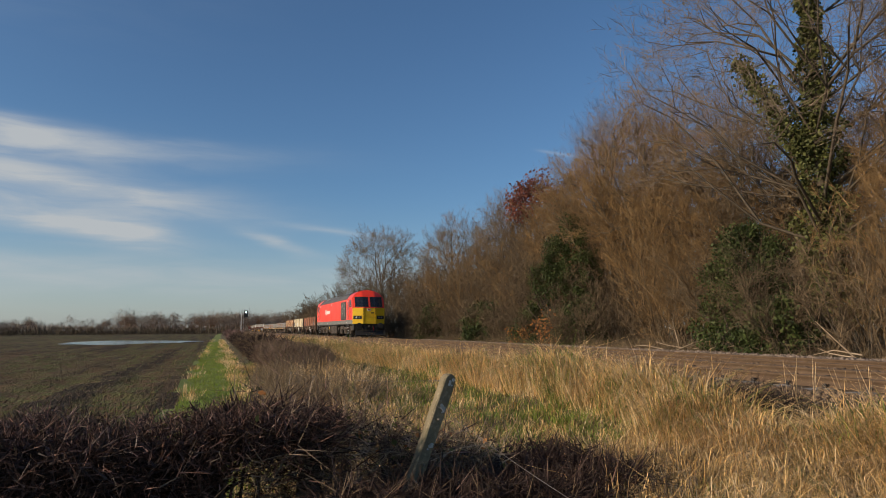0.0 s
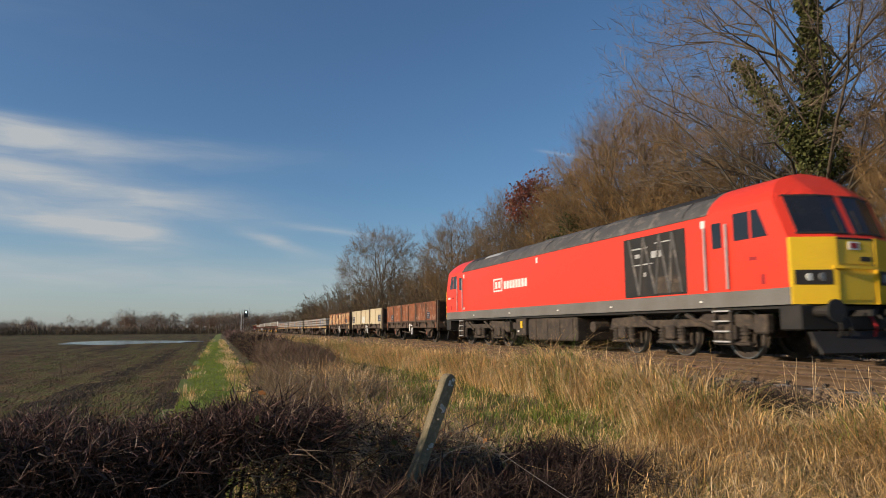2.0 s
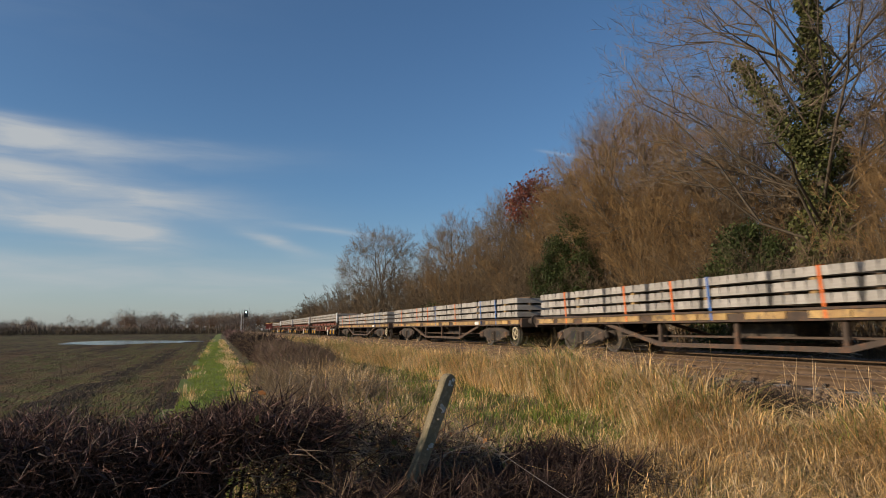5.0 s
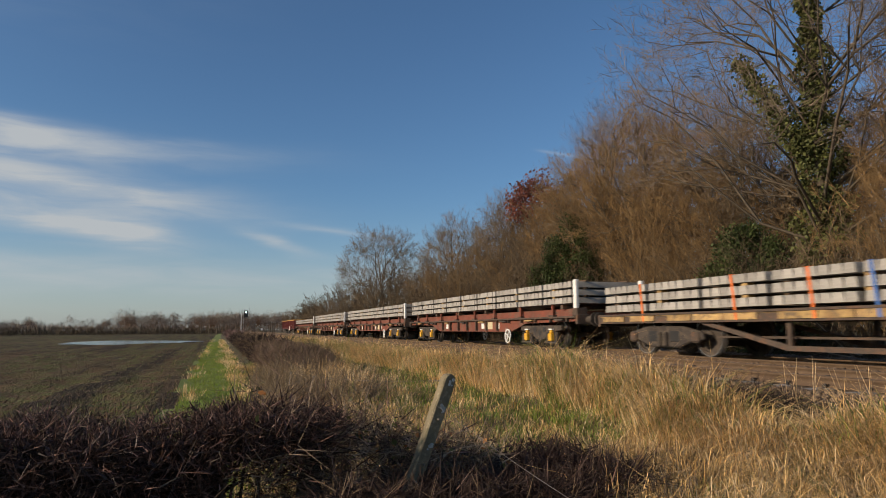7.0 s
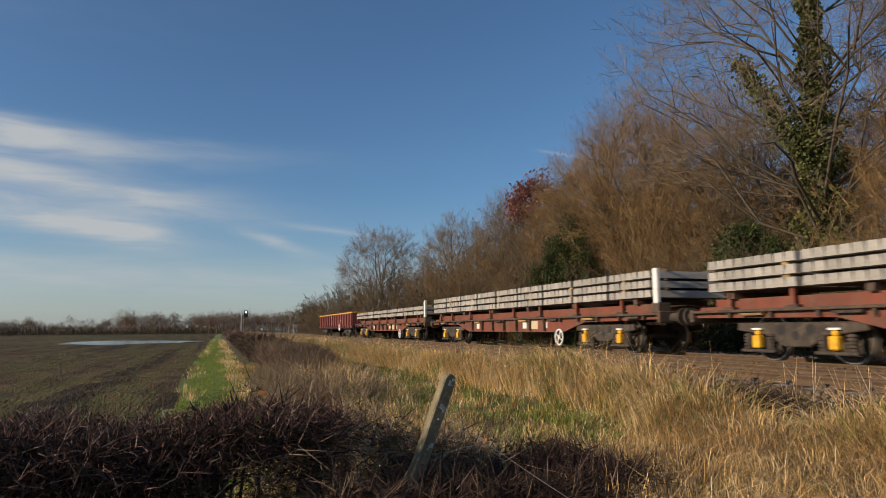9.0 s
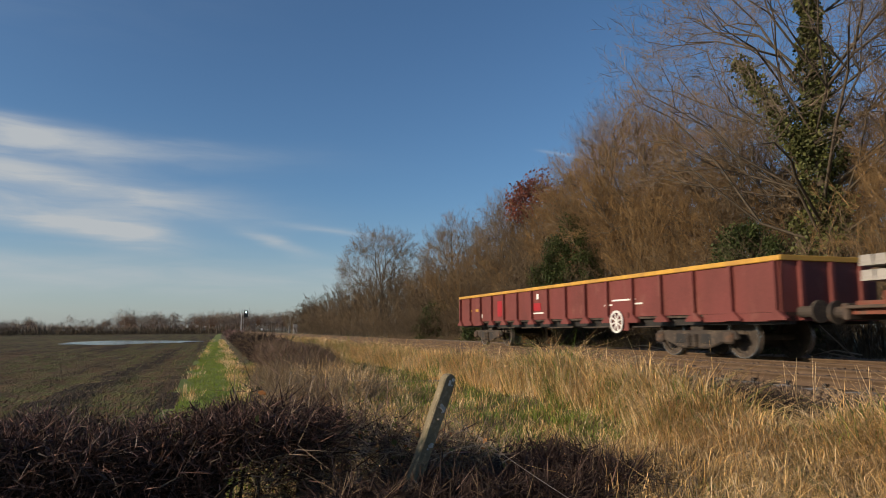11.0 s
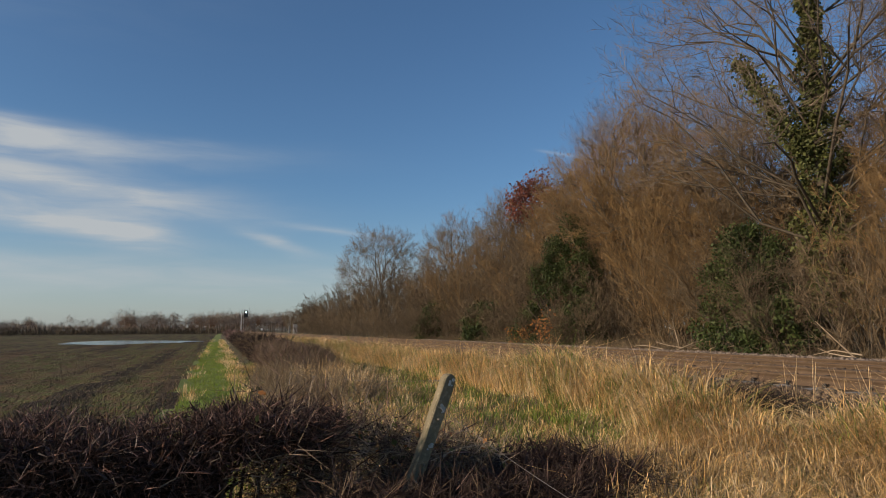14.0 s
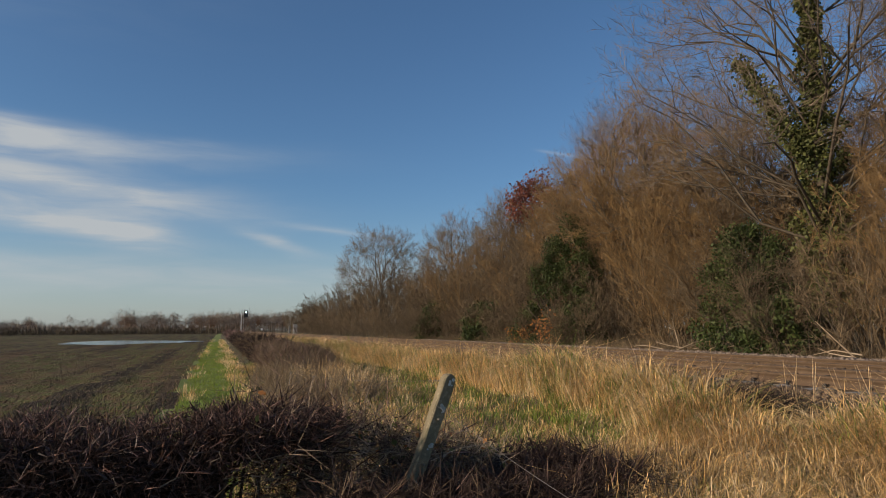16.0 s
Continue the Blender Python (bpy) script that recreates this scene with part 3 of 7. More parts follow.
def far_bed(r, n):
    y = 5 + 40 * r.random(n) ** 1.4
    x = 13.2 + 1.7 * r.random(n)
    return np.stack((x, y, bed_z(x) + 0.02), axis=1)


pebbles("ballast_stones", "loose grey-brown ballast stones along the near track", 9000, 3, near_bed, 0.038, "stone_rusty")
pebbles("ballast_stones", "loose pale ballast stones by the farther track", 8000, 4, far_bed, 0.048)


def field_bed(r, n):
    y = 7 + 75 * r.random(n) ** 1.6
    x = -1.6 - (4 + y * 0.55) * r.random(n)
    return np.stack((x, y, ground_z(x, y) + 0.01), axis=1)


pebbles("soil_clods", "brown clods of earth on the ploughed field", 9000, 5, field_bed, 0.02, "clod", "soil")


# ---- plants ----
def branches(rng, start, direction, length, radius, depth, spread, up, seg=5, kids=(4, 6), out=None, tips=None, first=0.3, wobble=0.16):
    """Recursive bare branches. Collects segments in out, and the places of the twigs in tips."""
    p, d = np.array(start, float), np.array(direction, float)
    d /= np.linalg.norm(d)
    step = length / seg
    path = [p.copy()]
    for i in range(seg):
        d = d + rng.normal(size=3) * wobble + np.array([0, 0, up])
        d /= np.linalg.norm(d)
        q = p + d * step
        r0 = radius * (1 - 0.8 * i / seg)
        r1 = radius * (1 - 0.8 * (i + 1) / seg)
        out.append((*p, *q, r0, r1))
        if depth == 0:
            tips.append((q.copy(), d.copy()))
        p = q
        path.append((p.copy(), d.copy(), r1))
    if depth > 0:
        for k in range(rng.integers(*kids)):
            f = first + (1 - first) * (k + rng.random()) / kids[1]
            q, dd, rr = path[max(1, min(seg, int(f * seg + 0.5)))]
            side = rng.normal(size=3)
            side -= dd * side.dot(dd)
            side /= np.linalg.norm(side)
            nd = dd + side * spread * (0.7 + 0.6 * rng.random())
            branches(rng, q, nd, length * (0.5 + 0.25 * rng.random()), max(rr * 0.66, 0.006), depth - 1, spread, up, max(3, seg - 1), kids, out, tips, 0.15, min(wobble * 1.5, 0.22))


def twigs_at(rng, tips, per, length, width, spread=0.6, up=0.15):
    p = np.array([t[0] for t in tips]).repeat(per, axis=0)
    d = np.array([t[1] for t in tips]).repeat(per, axis=0)
    n = len(p)
    d = d + rng.normal(size=(n, 3)) * spread + np.array([0, 0, up])
    d /= np.linalg.norm(d, axis=1, keepdims=True)
    ln = length * (0.5 + rng.random(n))[:, None]
    a = p + rng.normal(size=(n, 3)) * length * 0.12
    b = a + d * ln
    side = d + rng.normal(size=(n, 3)) * 0.5
    side /= np.linalg.norm(side, axis=1, keepdims=True)
    c = a + d * ln * 0.5
    e = c + side * ln * 0.6
    w = np.full((n, 1), width)
    return np.concatenate((np.hstack((a, b, w)), np.hstack((c, e, w * 0.8))))


def plant(name, segs, twig, bark, twig_mat, sides=4, leaves=None, leaf_mat=None, rng=None):
    """A thing with a trunk part and a crown part (and ivy or leaves, if any), with its base at the origin."""
    ob = thing(name, "", "")
    segs = np.array(segs)
    thin = segs[:, 6] < 0.013
    v, q = tubes(segs[~thin], sides)
    o = new("trunk", mesh_of("trunk", v, q, None, (bark,), None, True)); o.parent = ob
    if sides == 3:
        tagged(o, kind="stuff")
    fine = segs[thin]
    if len(fine):
        twig = np.concatenate((twig, np.hstack((fine[:, :6], fine[:, 6:7] * 2.2))))
    v, t = slivers(twig, rng)
    o = new("crown", mesh_of("crown", v, None, t, (twig_mat,))); o.parent = ob
    if leaves is not None:
        v, q = leaf_quads(leaves[0], leaves[1], rng)
        o = new("foliage", mesh_of("foliage", v, q, None, (leaf_mat,))); o.parent = ob
    return ob


def grown(rng, targets, limbs, foot, crown_base, top, rise, out, tips, fine=0.011):
    """A bare tree whose limbs divide again and again until they reach the targets, the ends of its twigs."""
    t = np.asarray(targets, float)
    c = t[rng.integers(0, len(t), limbs)]
    for _ in range(5):
        near = ((t[:, None] - c[None]) ** 2).sum(-1).argmin(1)
        c = np.array([t[near == k].mean(0) if (near == k).any() else c[k] for k in range(limbs)])
    def limb(p, group):
        n = len(group)
        if n <= 2:
            for q in group:
                out.append((*p, *q, fine, fine * 0.5))
                tips.append((q, (q - p) / max(np.linalg.norm(q - p), 1e-6)))
                m = p + (q - p) * 0.55
                tips.append((m, (q - p) / max(np.linalg.norm(q - p), 1e-6)))
            return
        mid = group.mean(0)
        q = p + (mid - p) * rng.uniform(0.28, 0.5)
        q = q + rng.normal(size=3) * 0.07 * np.linalg.norm(mid - p)
        r = fine * n ** 0.5
        out.append((*p, *q, r, r * 0.86))
        axis = np.linalg.svd(group - mid, full_matrices=False)[2][0] if n > 3 else rng.normal(size=3)
        d = (group - mid) @ (axis + 0.35 * rng.normal(size=3))
        cutoff = np.quantile(d, rng.uniform(0.35, 0.65))
        a, b = group[d <= cutoff], group[d > cutoff]
        if len(a) == 0 or len(b) == 0:
            a, b = group[: n // 2], group[n // 2:]
        limb(q, a)
        limb(q, b)
    spine = [np.array([0.0, 0.0, -0.15])]
    for k in range(1, 9):
        spine.append(np.array([rng.normal() * 0.06, rng.normal() * 0.06, top * k / 8]))
    for k in range(8):
        out.append((*spine[k], *spine[k + 1], foot * (1 - 0.10 * k), foot * (1 - 0.10 * (k + 1))))
    for k in range(limbs):
        g = t[near == k]
        if len(g):
            m = g.mean(0)
            z = min(max(m[2] - rise * math.hypot(m[0], m[1]), crown_base), top)
            j = min(int(z / top * 8), 7)
            f = z / top * 8 - j
            limb(spine[j] * (1 - f) + spine[j + 1] * f, g)


def shell(rng, n, centre, rx, rz, inner=0.55):
    """Points in the outer part of a rounded crown with an uneven outline, open below."""
    d = rng.normal(size=(n * 2, 3))
    d /= np.linalg.norm(d, axis=1, keepdims=True)
    d = d[d[:, 2] > -0.55][:n]
    a = np.arctan2(d[:, 1], d[:, 0])
    wave = 1 + 0.07 * np.sin(3 * a + 1.3 + 4 * d[:, 2]) + 0.06 * np.sin(7 * a + 6 * d[:, 2])
    r = (inner + (1 - inner) * rng.random(len(d)) ** 0.6) * wave
    return d * r[:, None] * np.array([rx, rx, rz]) + np.array([0, 0, centre])


def make_dome(seed, height, rx, bark, twig_mat, n=420, per=4, tl=0.6, width=0.013, name="bare_tree", limbs=9, leaves=None):
    """A bare broad-crowned tree; leaves: (count, lowest height, size, material)."""
    rng = np.random.default_rng(seed)
    out, tips = [], []
    rz = height * 0.40
    grown(rng, shell(rng, n, height - rz - 0.3, rx, rz), limbs, height * 0.018, height * 0.16, height * 0.42, 0.7, out, tips)
    tw = twigs_at(rng, tips, per, tl, width, 0.5, 0.25)
    lv, mat = None, None
    if leaves:
        p = np.array([q[0] for q in tips])
        p = p[p[:, 2] > leaves[1]]
        p = p[rng.integers(0, len(p), leaves[0])]
        lv, mat = (p + rng.normal(size=p.shape) * 0.25, leaves[2]), leaves[3]
    return plant(name, out, tw, bark, twig_mat, 4, lv, mat, rng)


def make_thicket(seed, height, spread, twig_mat, stems=24, subs=10, twigs=16, tl=0.45, width=0.012, radius=0.8, stem_r=0.024, sub=0.26, low=0.2, name="bare_shrub", bark=None, leaves=None, leaf_mat=None):
    """Arching stems from one stool, each with side branches and a haze of fine twigs; the crown is domed."""
    rng = np.random.default_rng(seed)
    segs = []
    a = rng.random(stems) * 2 * math.pi
    tilt = spread * np.sqrt(rng.random(stems))
    ln = height * (0.78 + 0.26 * rng.random(stems)) * (1 - 0.28 * (tilt / max(spread, 0.01)) ** 2)
    base = np.stack((np.cos(a), np.sin(a), np.zeros(stems)), 1) * (radius * np.sqrt(rng.random(stems)))[:, None]
    n, path = 7, [base + np.array([0, 0, -0.1])]
    az = a.copy()
    for k in range(n):
        th = tilt * (0.7 + 0.55 * k / n) + rng.normal(size=stems) * 0.07
        az = az + rng.normal(size=stems) * 0.25
        d = np.stack((np.sin(th) * np.cos(az), np.sin(th) * np.sin(az), np.cos(th)), 1)
        path.append(path[-1] + d * (ln / n)[:, None])
    path = np.array(path)
    for i in range(stems):
        r = stem_r * rng.uniform(0.6, 1.3)
        for k in range(n):
            segs.append((*path[k, i], *path[k + 1, i], r * (1 - 0.8 * k / n), r * (1 - 0.8 * (k + 1) / n)))
    m = stems * subs
    i = np.repeat(np.arange(stems), subs)
    f = low + (1 - low) * rng.random(m) ** 0.8
    k = np.minimum((f * n).astype(int), n - 1)
    g = (f * n - k)[:, None]
    p = path[k, i] * (1 - g) + path[k + 1, i] * g
    d = path[k + 1, i] - path[k, i]
    d /= np.linalg.norm(d, axis=1, keepdims=True)
    d = d + rng.normal(size=(m, 3)) * 0.55
    d /= np.linalg.norm(d, axis=1, keepdims=True)
    sl = (sub * height * (1 - 0.55 * f) * (0.5 + 0.8 * rng.random(m)))[:, None]
    e = p + d * sl + np.array([0, 0, 0.12]) * sl
    fine = [np.hstack((p, e, np.full((m, 1), width * 2.2)))]
    j = np.repeat(np.arange(m), twigs)
    h = (0.1 + 0.9 * rng.random(len(j)))[:, None]
    q = p[j] * (1 - h) + e[j] * h
    td = d[j] + rng.normal(size=(len(j), 3)) * 0.55 + np.array([0, 0, 0.2])
    td /= np.linalg.norm(td, axis=1, keepdims=True)
    fine.append(np.hstack((q, q + td * (tl * (0.4 + 0.9 * rng.random((len(j), 1)))), np.full((len(j), 1), width))))
    lv = None
    if leaves:
        t = e[rng.integers(0, m, leaves[0])]
        lv = (t + rng.normal(size=t.shape) * leaves[1], leaves[2])
    return plant(name, segs, np.concatenate(fine), bark or twig_mat, twig_mat, 3, lv, leaf_mat, rng)


def make_ivy_bush(seed, height, width, n=9000, mat=None, size=0.13):
    """A mound of ivy: overlapping clumps of leaves on the outside of a few hidden stems."""
    rng = np.random.default_rng(seed)
    out, tips = [], []
    for k in range(9):
        a = rng.random() * 6.283
        branches(rng, (0.4 * math.cos(a), 0.4 * math.sin(a), -0.1), (0.35 * math.cos(a), 0.35 * math.sin(a), 1), height * 0.7, 0.05, 1, 0.8, 0.02, 6, (4, 6), out, tips)
    m = 110
    z = rng.random(m) ** 0.85
    a = rng.random(m) * 2 * math.pi
    r = width * 0.5 * np.sqrt(np.clip(1.02 - z ** 2.2, 0.03, 1)) * (0.5 + 0.75 * rng.random(m))
    cl = np.stack((r * np.cos(a), r * np.sin(a), 0.15 + z * height * 0.93), 1)
    k = rng.integers(0, m, n)
    b = rng.normal(size=(n, 3))
    b /= np.linalg.norm(b, axis=1, keepdims=True)
    p = cl[k] + b * (0.16 + 0.34 * ((k * 37) % 11) / 11)[:, None] * (0.6 + 0.7 * rng.random((n, 1)) ** 2) + rng.normal(size=(n, 3)) * 0.07
    p[:, 2] = np.abs(p[:, 2])
    tw = twigs_at(rng, tips, 10, 0.9, 0.014)
    return plant("ivy_bush", out, tw, M["bark"], M["twig_brown"], 3, (p, size), mat or M["ivy"], rng)


KINDS = dict(
    tree_a=make_dome(1, 14.6, 5.7, M["bark"], M["twig_grey"], 620, 6, 0.8, 0.026),
    tree_b=make_dome(2, 12.5, 4.0, M["bark"], M["twig_mid"], 520, 7, 0.6, 0.016),
    tree_c=make_dome(3, 13.0, 3.9, M["bark"], M["twig_grey"], 380, 5, 0.7, 0.024, limbs=7),
    crown_a=make_thicket(31, 10.0, 0.42, M["twig_orange"], 15, 20, 34, 0.6, 0.014, 0.9, 0.036, 0.24, 0.12, "scrub_tree", M["bark"]),
    crown_b=make_thicket(32, 10.0, 0.46, M["twig_mid"], 14, 20, 34, 0.6, 0.014, 0.9, 0.036, 0.24, 0.12, "scrub_tree", M["bark"]),
    crown_c=make_thicket(33, 10.0, 0.38, M["twig_brown"], 14, 20, 34, 0.6, 0.014, 0.9, 0.036, 0.24, 0.12, "scrub_tree", M["bark"]),
    dome_orange=make_dome(41, 13.2, 4.0, M["bark"], M["twig_orange"], 760, 6, 0.7, 0.013, "scrub_tree", 14),
    far_scrub=make_thicket(34, 8.0, 0.6, M["twig_mid"], 13, 10, 17, 0.55, 0.024, 1.0, 0.03, 0.24, 0.1, "scrub_tree"),
    far_brown=make_thicket(35, 8.0, 0.6, M["twig_brown"], 13, 10, 17, 0.55, 0.024, 1.0, 0.03, 0.24, 0.1, "scrub_tree"),
    willow=make_thicket(4, 7.6, 0.62, M["twig_orange"], 36, 11, 20, 0.5, 0.011, 0.7, 0.022, 0.2, 0.08, "bare_shrub", M["twig_mid"]),
    thorn_a=make_thicket(5, 5.6, 0.7, M["twig_brown"], 22, 10, 20, 0.42, 0.014, 1.0, 0.026, 0.26, 0.08, "bare_shrub", M["bark"]),
    thorn_b=make_thicket(6, 3.6, 0.8, M["twig_brown"], 22, 10, 18, 0.36, 0.013, 1.0, 0.02, 0.3, 0.05, "bare_shrub", M["bark"]),
    thorn_c=make_thicket(16, 4.2, 0.75, M["twig_mid"], 20, 10, 16, 0.4, 0.013, 1.0, 0.02, 0.3, 0.05, "bare_shrub", M["bark"]),
    rusty=make_dome(7, 12.0, 3.0, M["bark"], M["twig_brown"], 300, 4, 0.5, 0.016, "leafy_tree", 7, (3600, 8.6, 0.17, M["leaf_red"])),
    orange=make_thicket(17, 1.9, 0.7, M["twig_brown"], 12, 6, 6, 0.25, 0.01, 0.3, 0.026, 0.3, 0.2, "leafy_shrub", None, (420, 0.2, 0.12), M["leaf_rust"]),
    ivy_a=make_ivy_bush(8, 7.0, 3.6, 24000, None, 0.10),
    ivy_b=make_ivy_bush(9, 4.4, 2.8, 24000, M["ivy"], 0.09),
    ivy_c=make_ivy_bush(10, 2.3, 2.4, 7000, M["ivy"]),
)
LABEL = dict(
    tree_a=("broad bare deciduous tree with a domed crown of grey twigs", "tree"),
    tree_b=("bare brown deciduous tree in the railway wood", "tree"),
    tree_c=("bare grey deciduous tree rising behind the scrub", "tree"),
    crown_a=("tall leafless scrub tree with rounded orange-brown crown", "tree"),
    crown_b=("tall leafless scrub tree with fine tan twigs", "tree"),
    crown_c=("tall leafless scrub tree with dark brown twigs", "tree"),
    dome_orange=("leafless scrub tree with a dense domed orange-brown crown", "tree"),
    far_scrub=("leafless tan scrub tree farther along the railway", "tree"),
    far_brown=("leafless dark brown scrub tree farther along the railway", "tree"),
    willow=("leafless willow with arching orange-brown stems", "shrub"),
    thorn_a=("dense leafless brown thorn bush at the wood edge", "shrub"),
    thorn_b=("low leafless brown thorn bush beside the ballast", "shrub"),
    thorn_c=("low leafless tan bush at the foot of the wood", "shrub"),
    rusty=("tree with dark red leaves still in its crown", "tree"),
    orange=("small shrub with orange autumn leaves under the ivy", "shrub"),
    ivy_a=("tall dark green ivy mound among the bare trees", "ivy"),
    ivy_b=("dark green ivy bush at the foot of the wood", "ivy"),
    ivy_c=("low dark green ivy at the foot of the wood", "ivy"),
)
for k, ob in KINDS.items():
    tagged(ob, *LABEL[k], group="trees and shrubs of the railway wood")
USED = set()


def put(kind, x, y, scale=1.0, turn=0.0, wide=1.0):
    """Plants one of the kinds at (x, y); the first one of a kind is the original itself."""
    z = float(ground_z(x, y))
    m = pose(x, y, z, 0, 0, turn)
    if kind in USED:
        ob = copy_thing(KINDS[kind], m)
    else:
        ob = KINDS[kind]
        USED.add(kind)
        ob.matrix_basis = m
    ob.scale = (scale * wide, scale * wide, scale)
    return ob


def clear_of(y, *spans):
    return all(not a < y < b for a, b in spans)


def wood():
    """The railway wood on the far side: low thorn edge, shrubs behind it, tall scrub trees at the back."""
    r = random.Random(5)
    y = 5.0
    while y < 150:
        if clear_of(y, (16.4, 20.6), (21.6, 25.2), (28.8, 34.6)):
            put(r.choice(["thorn_b", "thorn_c", "thorn_b"]), 17.0 + bend(y) + r.uniform(-0.3, 0.4), y, r.uniform(0.65, 1.0), r.uniform(0, 360))
        y += (1.7 + 0.035 * y) * r.uniform(0.85, 1.15)
    y = 7.0
    while y < 70:
        if clear_of(y, (29.8, 33.4), (22.0, 24.6), (16.8, 19.8)):
            k = r.choice(["thorn_a", "willow", "thorn_a", "thorn_a"]) if y > 17 else r.choice(["willow", "thorn_a"])
            put(k, 19.0 + bend(y) + r.uniform(-0.4, 0.5), y, r.uniform(0.9, 1.15), r.uniform(0, 360), 1.1)
        y += (2.3 + 0.03 * y) * r.uniform(0.85, 1.15)
    heights = ([8, 16, 22, 25, 28, 33, 41, 47, 52, 69], [8.0, 9.0, 9.6, 11.2, 12.2, 12.2, 11.0, 10.6, 8.8, 8.4])
    y = 9.0
    while y < 70:
        k = r.choice(["crown_a", "crown_b", "crown_c"] if not 24 < y < 36 else ["crown_a", "crown_a", "crown_b"])
        put(k, 21.2 + bend(y) + r.uniform(-0.7, 0.7), y, float(np.interp(y, *heights)) / 10.4 * r.uniform(0.9, 1.03), r.uniform(0, 360), 1.05)
        y += (2.2 + 0.02 * y) * r.uniform(0.85, 1.15)
    y = 12.0
    while y < 70:
        put(r.choice(["crown_b", "crown_c"]), 24.0 + r.uniform(-0.5, 0.5), y, float(np.interp(y, *heights)) / 11.5, r.uniform(0, 360), 1.25)
        y += 4.2
    for x, tall in ((18.4, 0.62), (21.0, 0.8), (23.0, 0.95), (26.5, 1.1)):
        y = 8.0
        while y < 72:
            if x > 18.5 or clear_of(y, (15.4, 21.2), (21.6, 24.8), (29.6, 33.8)):
                put(r.choice(["thorn_a", "thorn_c"]) if x < 19 else "far_brown", x + r.uniform(-0.5, 0.5), y, (tall if x < 19 else tall * 0.72) * r.uniform(0.85, 1.15), r.uniform(0, 360), 1.5)
            y += 3.4 * r.uniform(0.85, 1.15)
    y = 64.0
    while y < 190:
        for x in (19.0, 22.4):
            put(r.choice(["far_scrub", "far_brown", "far_brown"]), x + bend(y) + r.uniform(-0.7, 0.7), y, float(np.interp(y, [64, 100, 128, 178], [1.0, 1.02, 0.98, 0.85])) * r.uniform(0.88, 1.08), r.uniform(0, 360), 1.15)
        y += 3.9 * r.uniform(0.85, 1.15)


wood()
put("tree_a", 20.4, 86, 1.0, 20)
put("tree_c", 22.6, 63.0, 0.98, 200, 1.0)
put("tree_c", 24.2, 70.0, 0.95, 80, 0.9)
put("tree_c", 22.4, 50.0, 0.96, 300, 0.8)
put("tree_b", 23.4, 54.0, 0.85, 140)
put("rusty", 20.9, 41.4, 1.0, 20)
put("dome_orange", 20.2, 27.6, 0.98, 0)
put("dome_orange", 21.0, 31.8, 1.0, 120)
put("dome_orange", 21.6, 36.4, 0.92, 230)
put("dome_orange", 20.6, 23.4, 0.88, 300)
put("dome_orange", 20.0, 13.0, 0.72, 60)
put("tree_b", 20.6, 19.6, 0.85, 210)
put("tree_b", 21.4, 45.6, 0.92, 30)
put("ivy_a", 17.8, 31.6, 1.0, 0)
put("ivy_c", 16.8, 34.0, 0.9, 80)
put("ivy_c", 16.8, 28.9, 0.9, 30)
put("ivy_c", 16.8, 41.0, 1.1, 130)
put("ivy_c", 16.9, 52.0, 1.2, 40)
put("ivy_b", 17.2, 18.4, 1.0, 120)
put("ivy_c", 16.7, 16.6, 0.8, 200)
put("orange", 15.9, 30.3, 1.0, 0)
put("orange", 16.0, 33.6, 0.8, 70)
put("willow", 17.8, 23.4, 1.0, 10)
put("willow", 17.7, 22.0, 0.85, 100)
put("willow", 17.5, 13.4, 0.8, 40)
put("willow", 18.2, 11.4, 0.9, 140)


def ivy_clad_tree():
    """The tall tree: a straight trunk and long rising limbs, ivy up the trunk and one limb."""
    rng = np.random.default_rng(21)
    out, tips = [], []
    grown(rng, shell(rng, 2100, 9.4, 7.0, 7.6, 0.42), 34, 0.28, 3.6, 14.5, 0.85, out, tips, 0.0068)
    tw = twigs_at(rng, tips, 4, 0.55, 0.0125, 0.45, 0.3)
    n = 15000
    z = 1.0 + 13.5 * rng.random(n) ** 1.15
    a = rng.random(n) * 2 * math.pi
    lump = 0.75 + 0.3 * np.sin(z * 2.3 + 2 * a) + 0.25 * np.sin(z * 5.1 - a)
    r = np.interp(z, [1, 4, 8, 11, 14.5], [1.1, 1.0, 0.72, 0.5, 0.28]) * lump * (0.55 + 0.45 * rng.random(n))
    p = np.stack((r * np.cos(a), r * np.sin(a), z), 1)
    m = 2600
    f = rng.random((m, 1))
    side = np.array([[-0.72, 0.69, 0.0]])
    q = side * (0.3 + 2.0 * f) + np.array([[0, 0, 1.0]]) * (6.6 + 3.6 * f) + rng.normal(size=(m, 3)) * (0.30 - 0.15 * f)
    for k in range(6):
        c = (side * (0.2 + 0.36 * k) + np.array([[0, 0, 6.4 + 0.64 * k]]))[0]
        e = (side * (0.2 + 0.36 * (k + 1)) + np.array([[0, 0, 6.4 + 0.64 * (k + 1)]]))[0]
        out.append((*c, *e, 0.10 - 0.01 * k, 0.09 - 0.01 * k))
    ob = plant("ivy_clad_tree", out, tw, M["bark"], M["twig_grey"], 4, (np.concatenate((p, q)), 0.125), M["ivy_light"], rng)
    tagged(ob, "tall bare tree with an ivy-clad trunk above the scrub", "tree", "trees and shrubs of the railway wood")
    ob.matrix_basis = pose(18.7, 16.5, float(ground_z(18.7, 16.5)))


ivy_clad_tree()
put("tree_b", 23.5, 14.5, 1.15, 300)
put("tree_b", 22.0, 9.5, 1.1, 60)


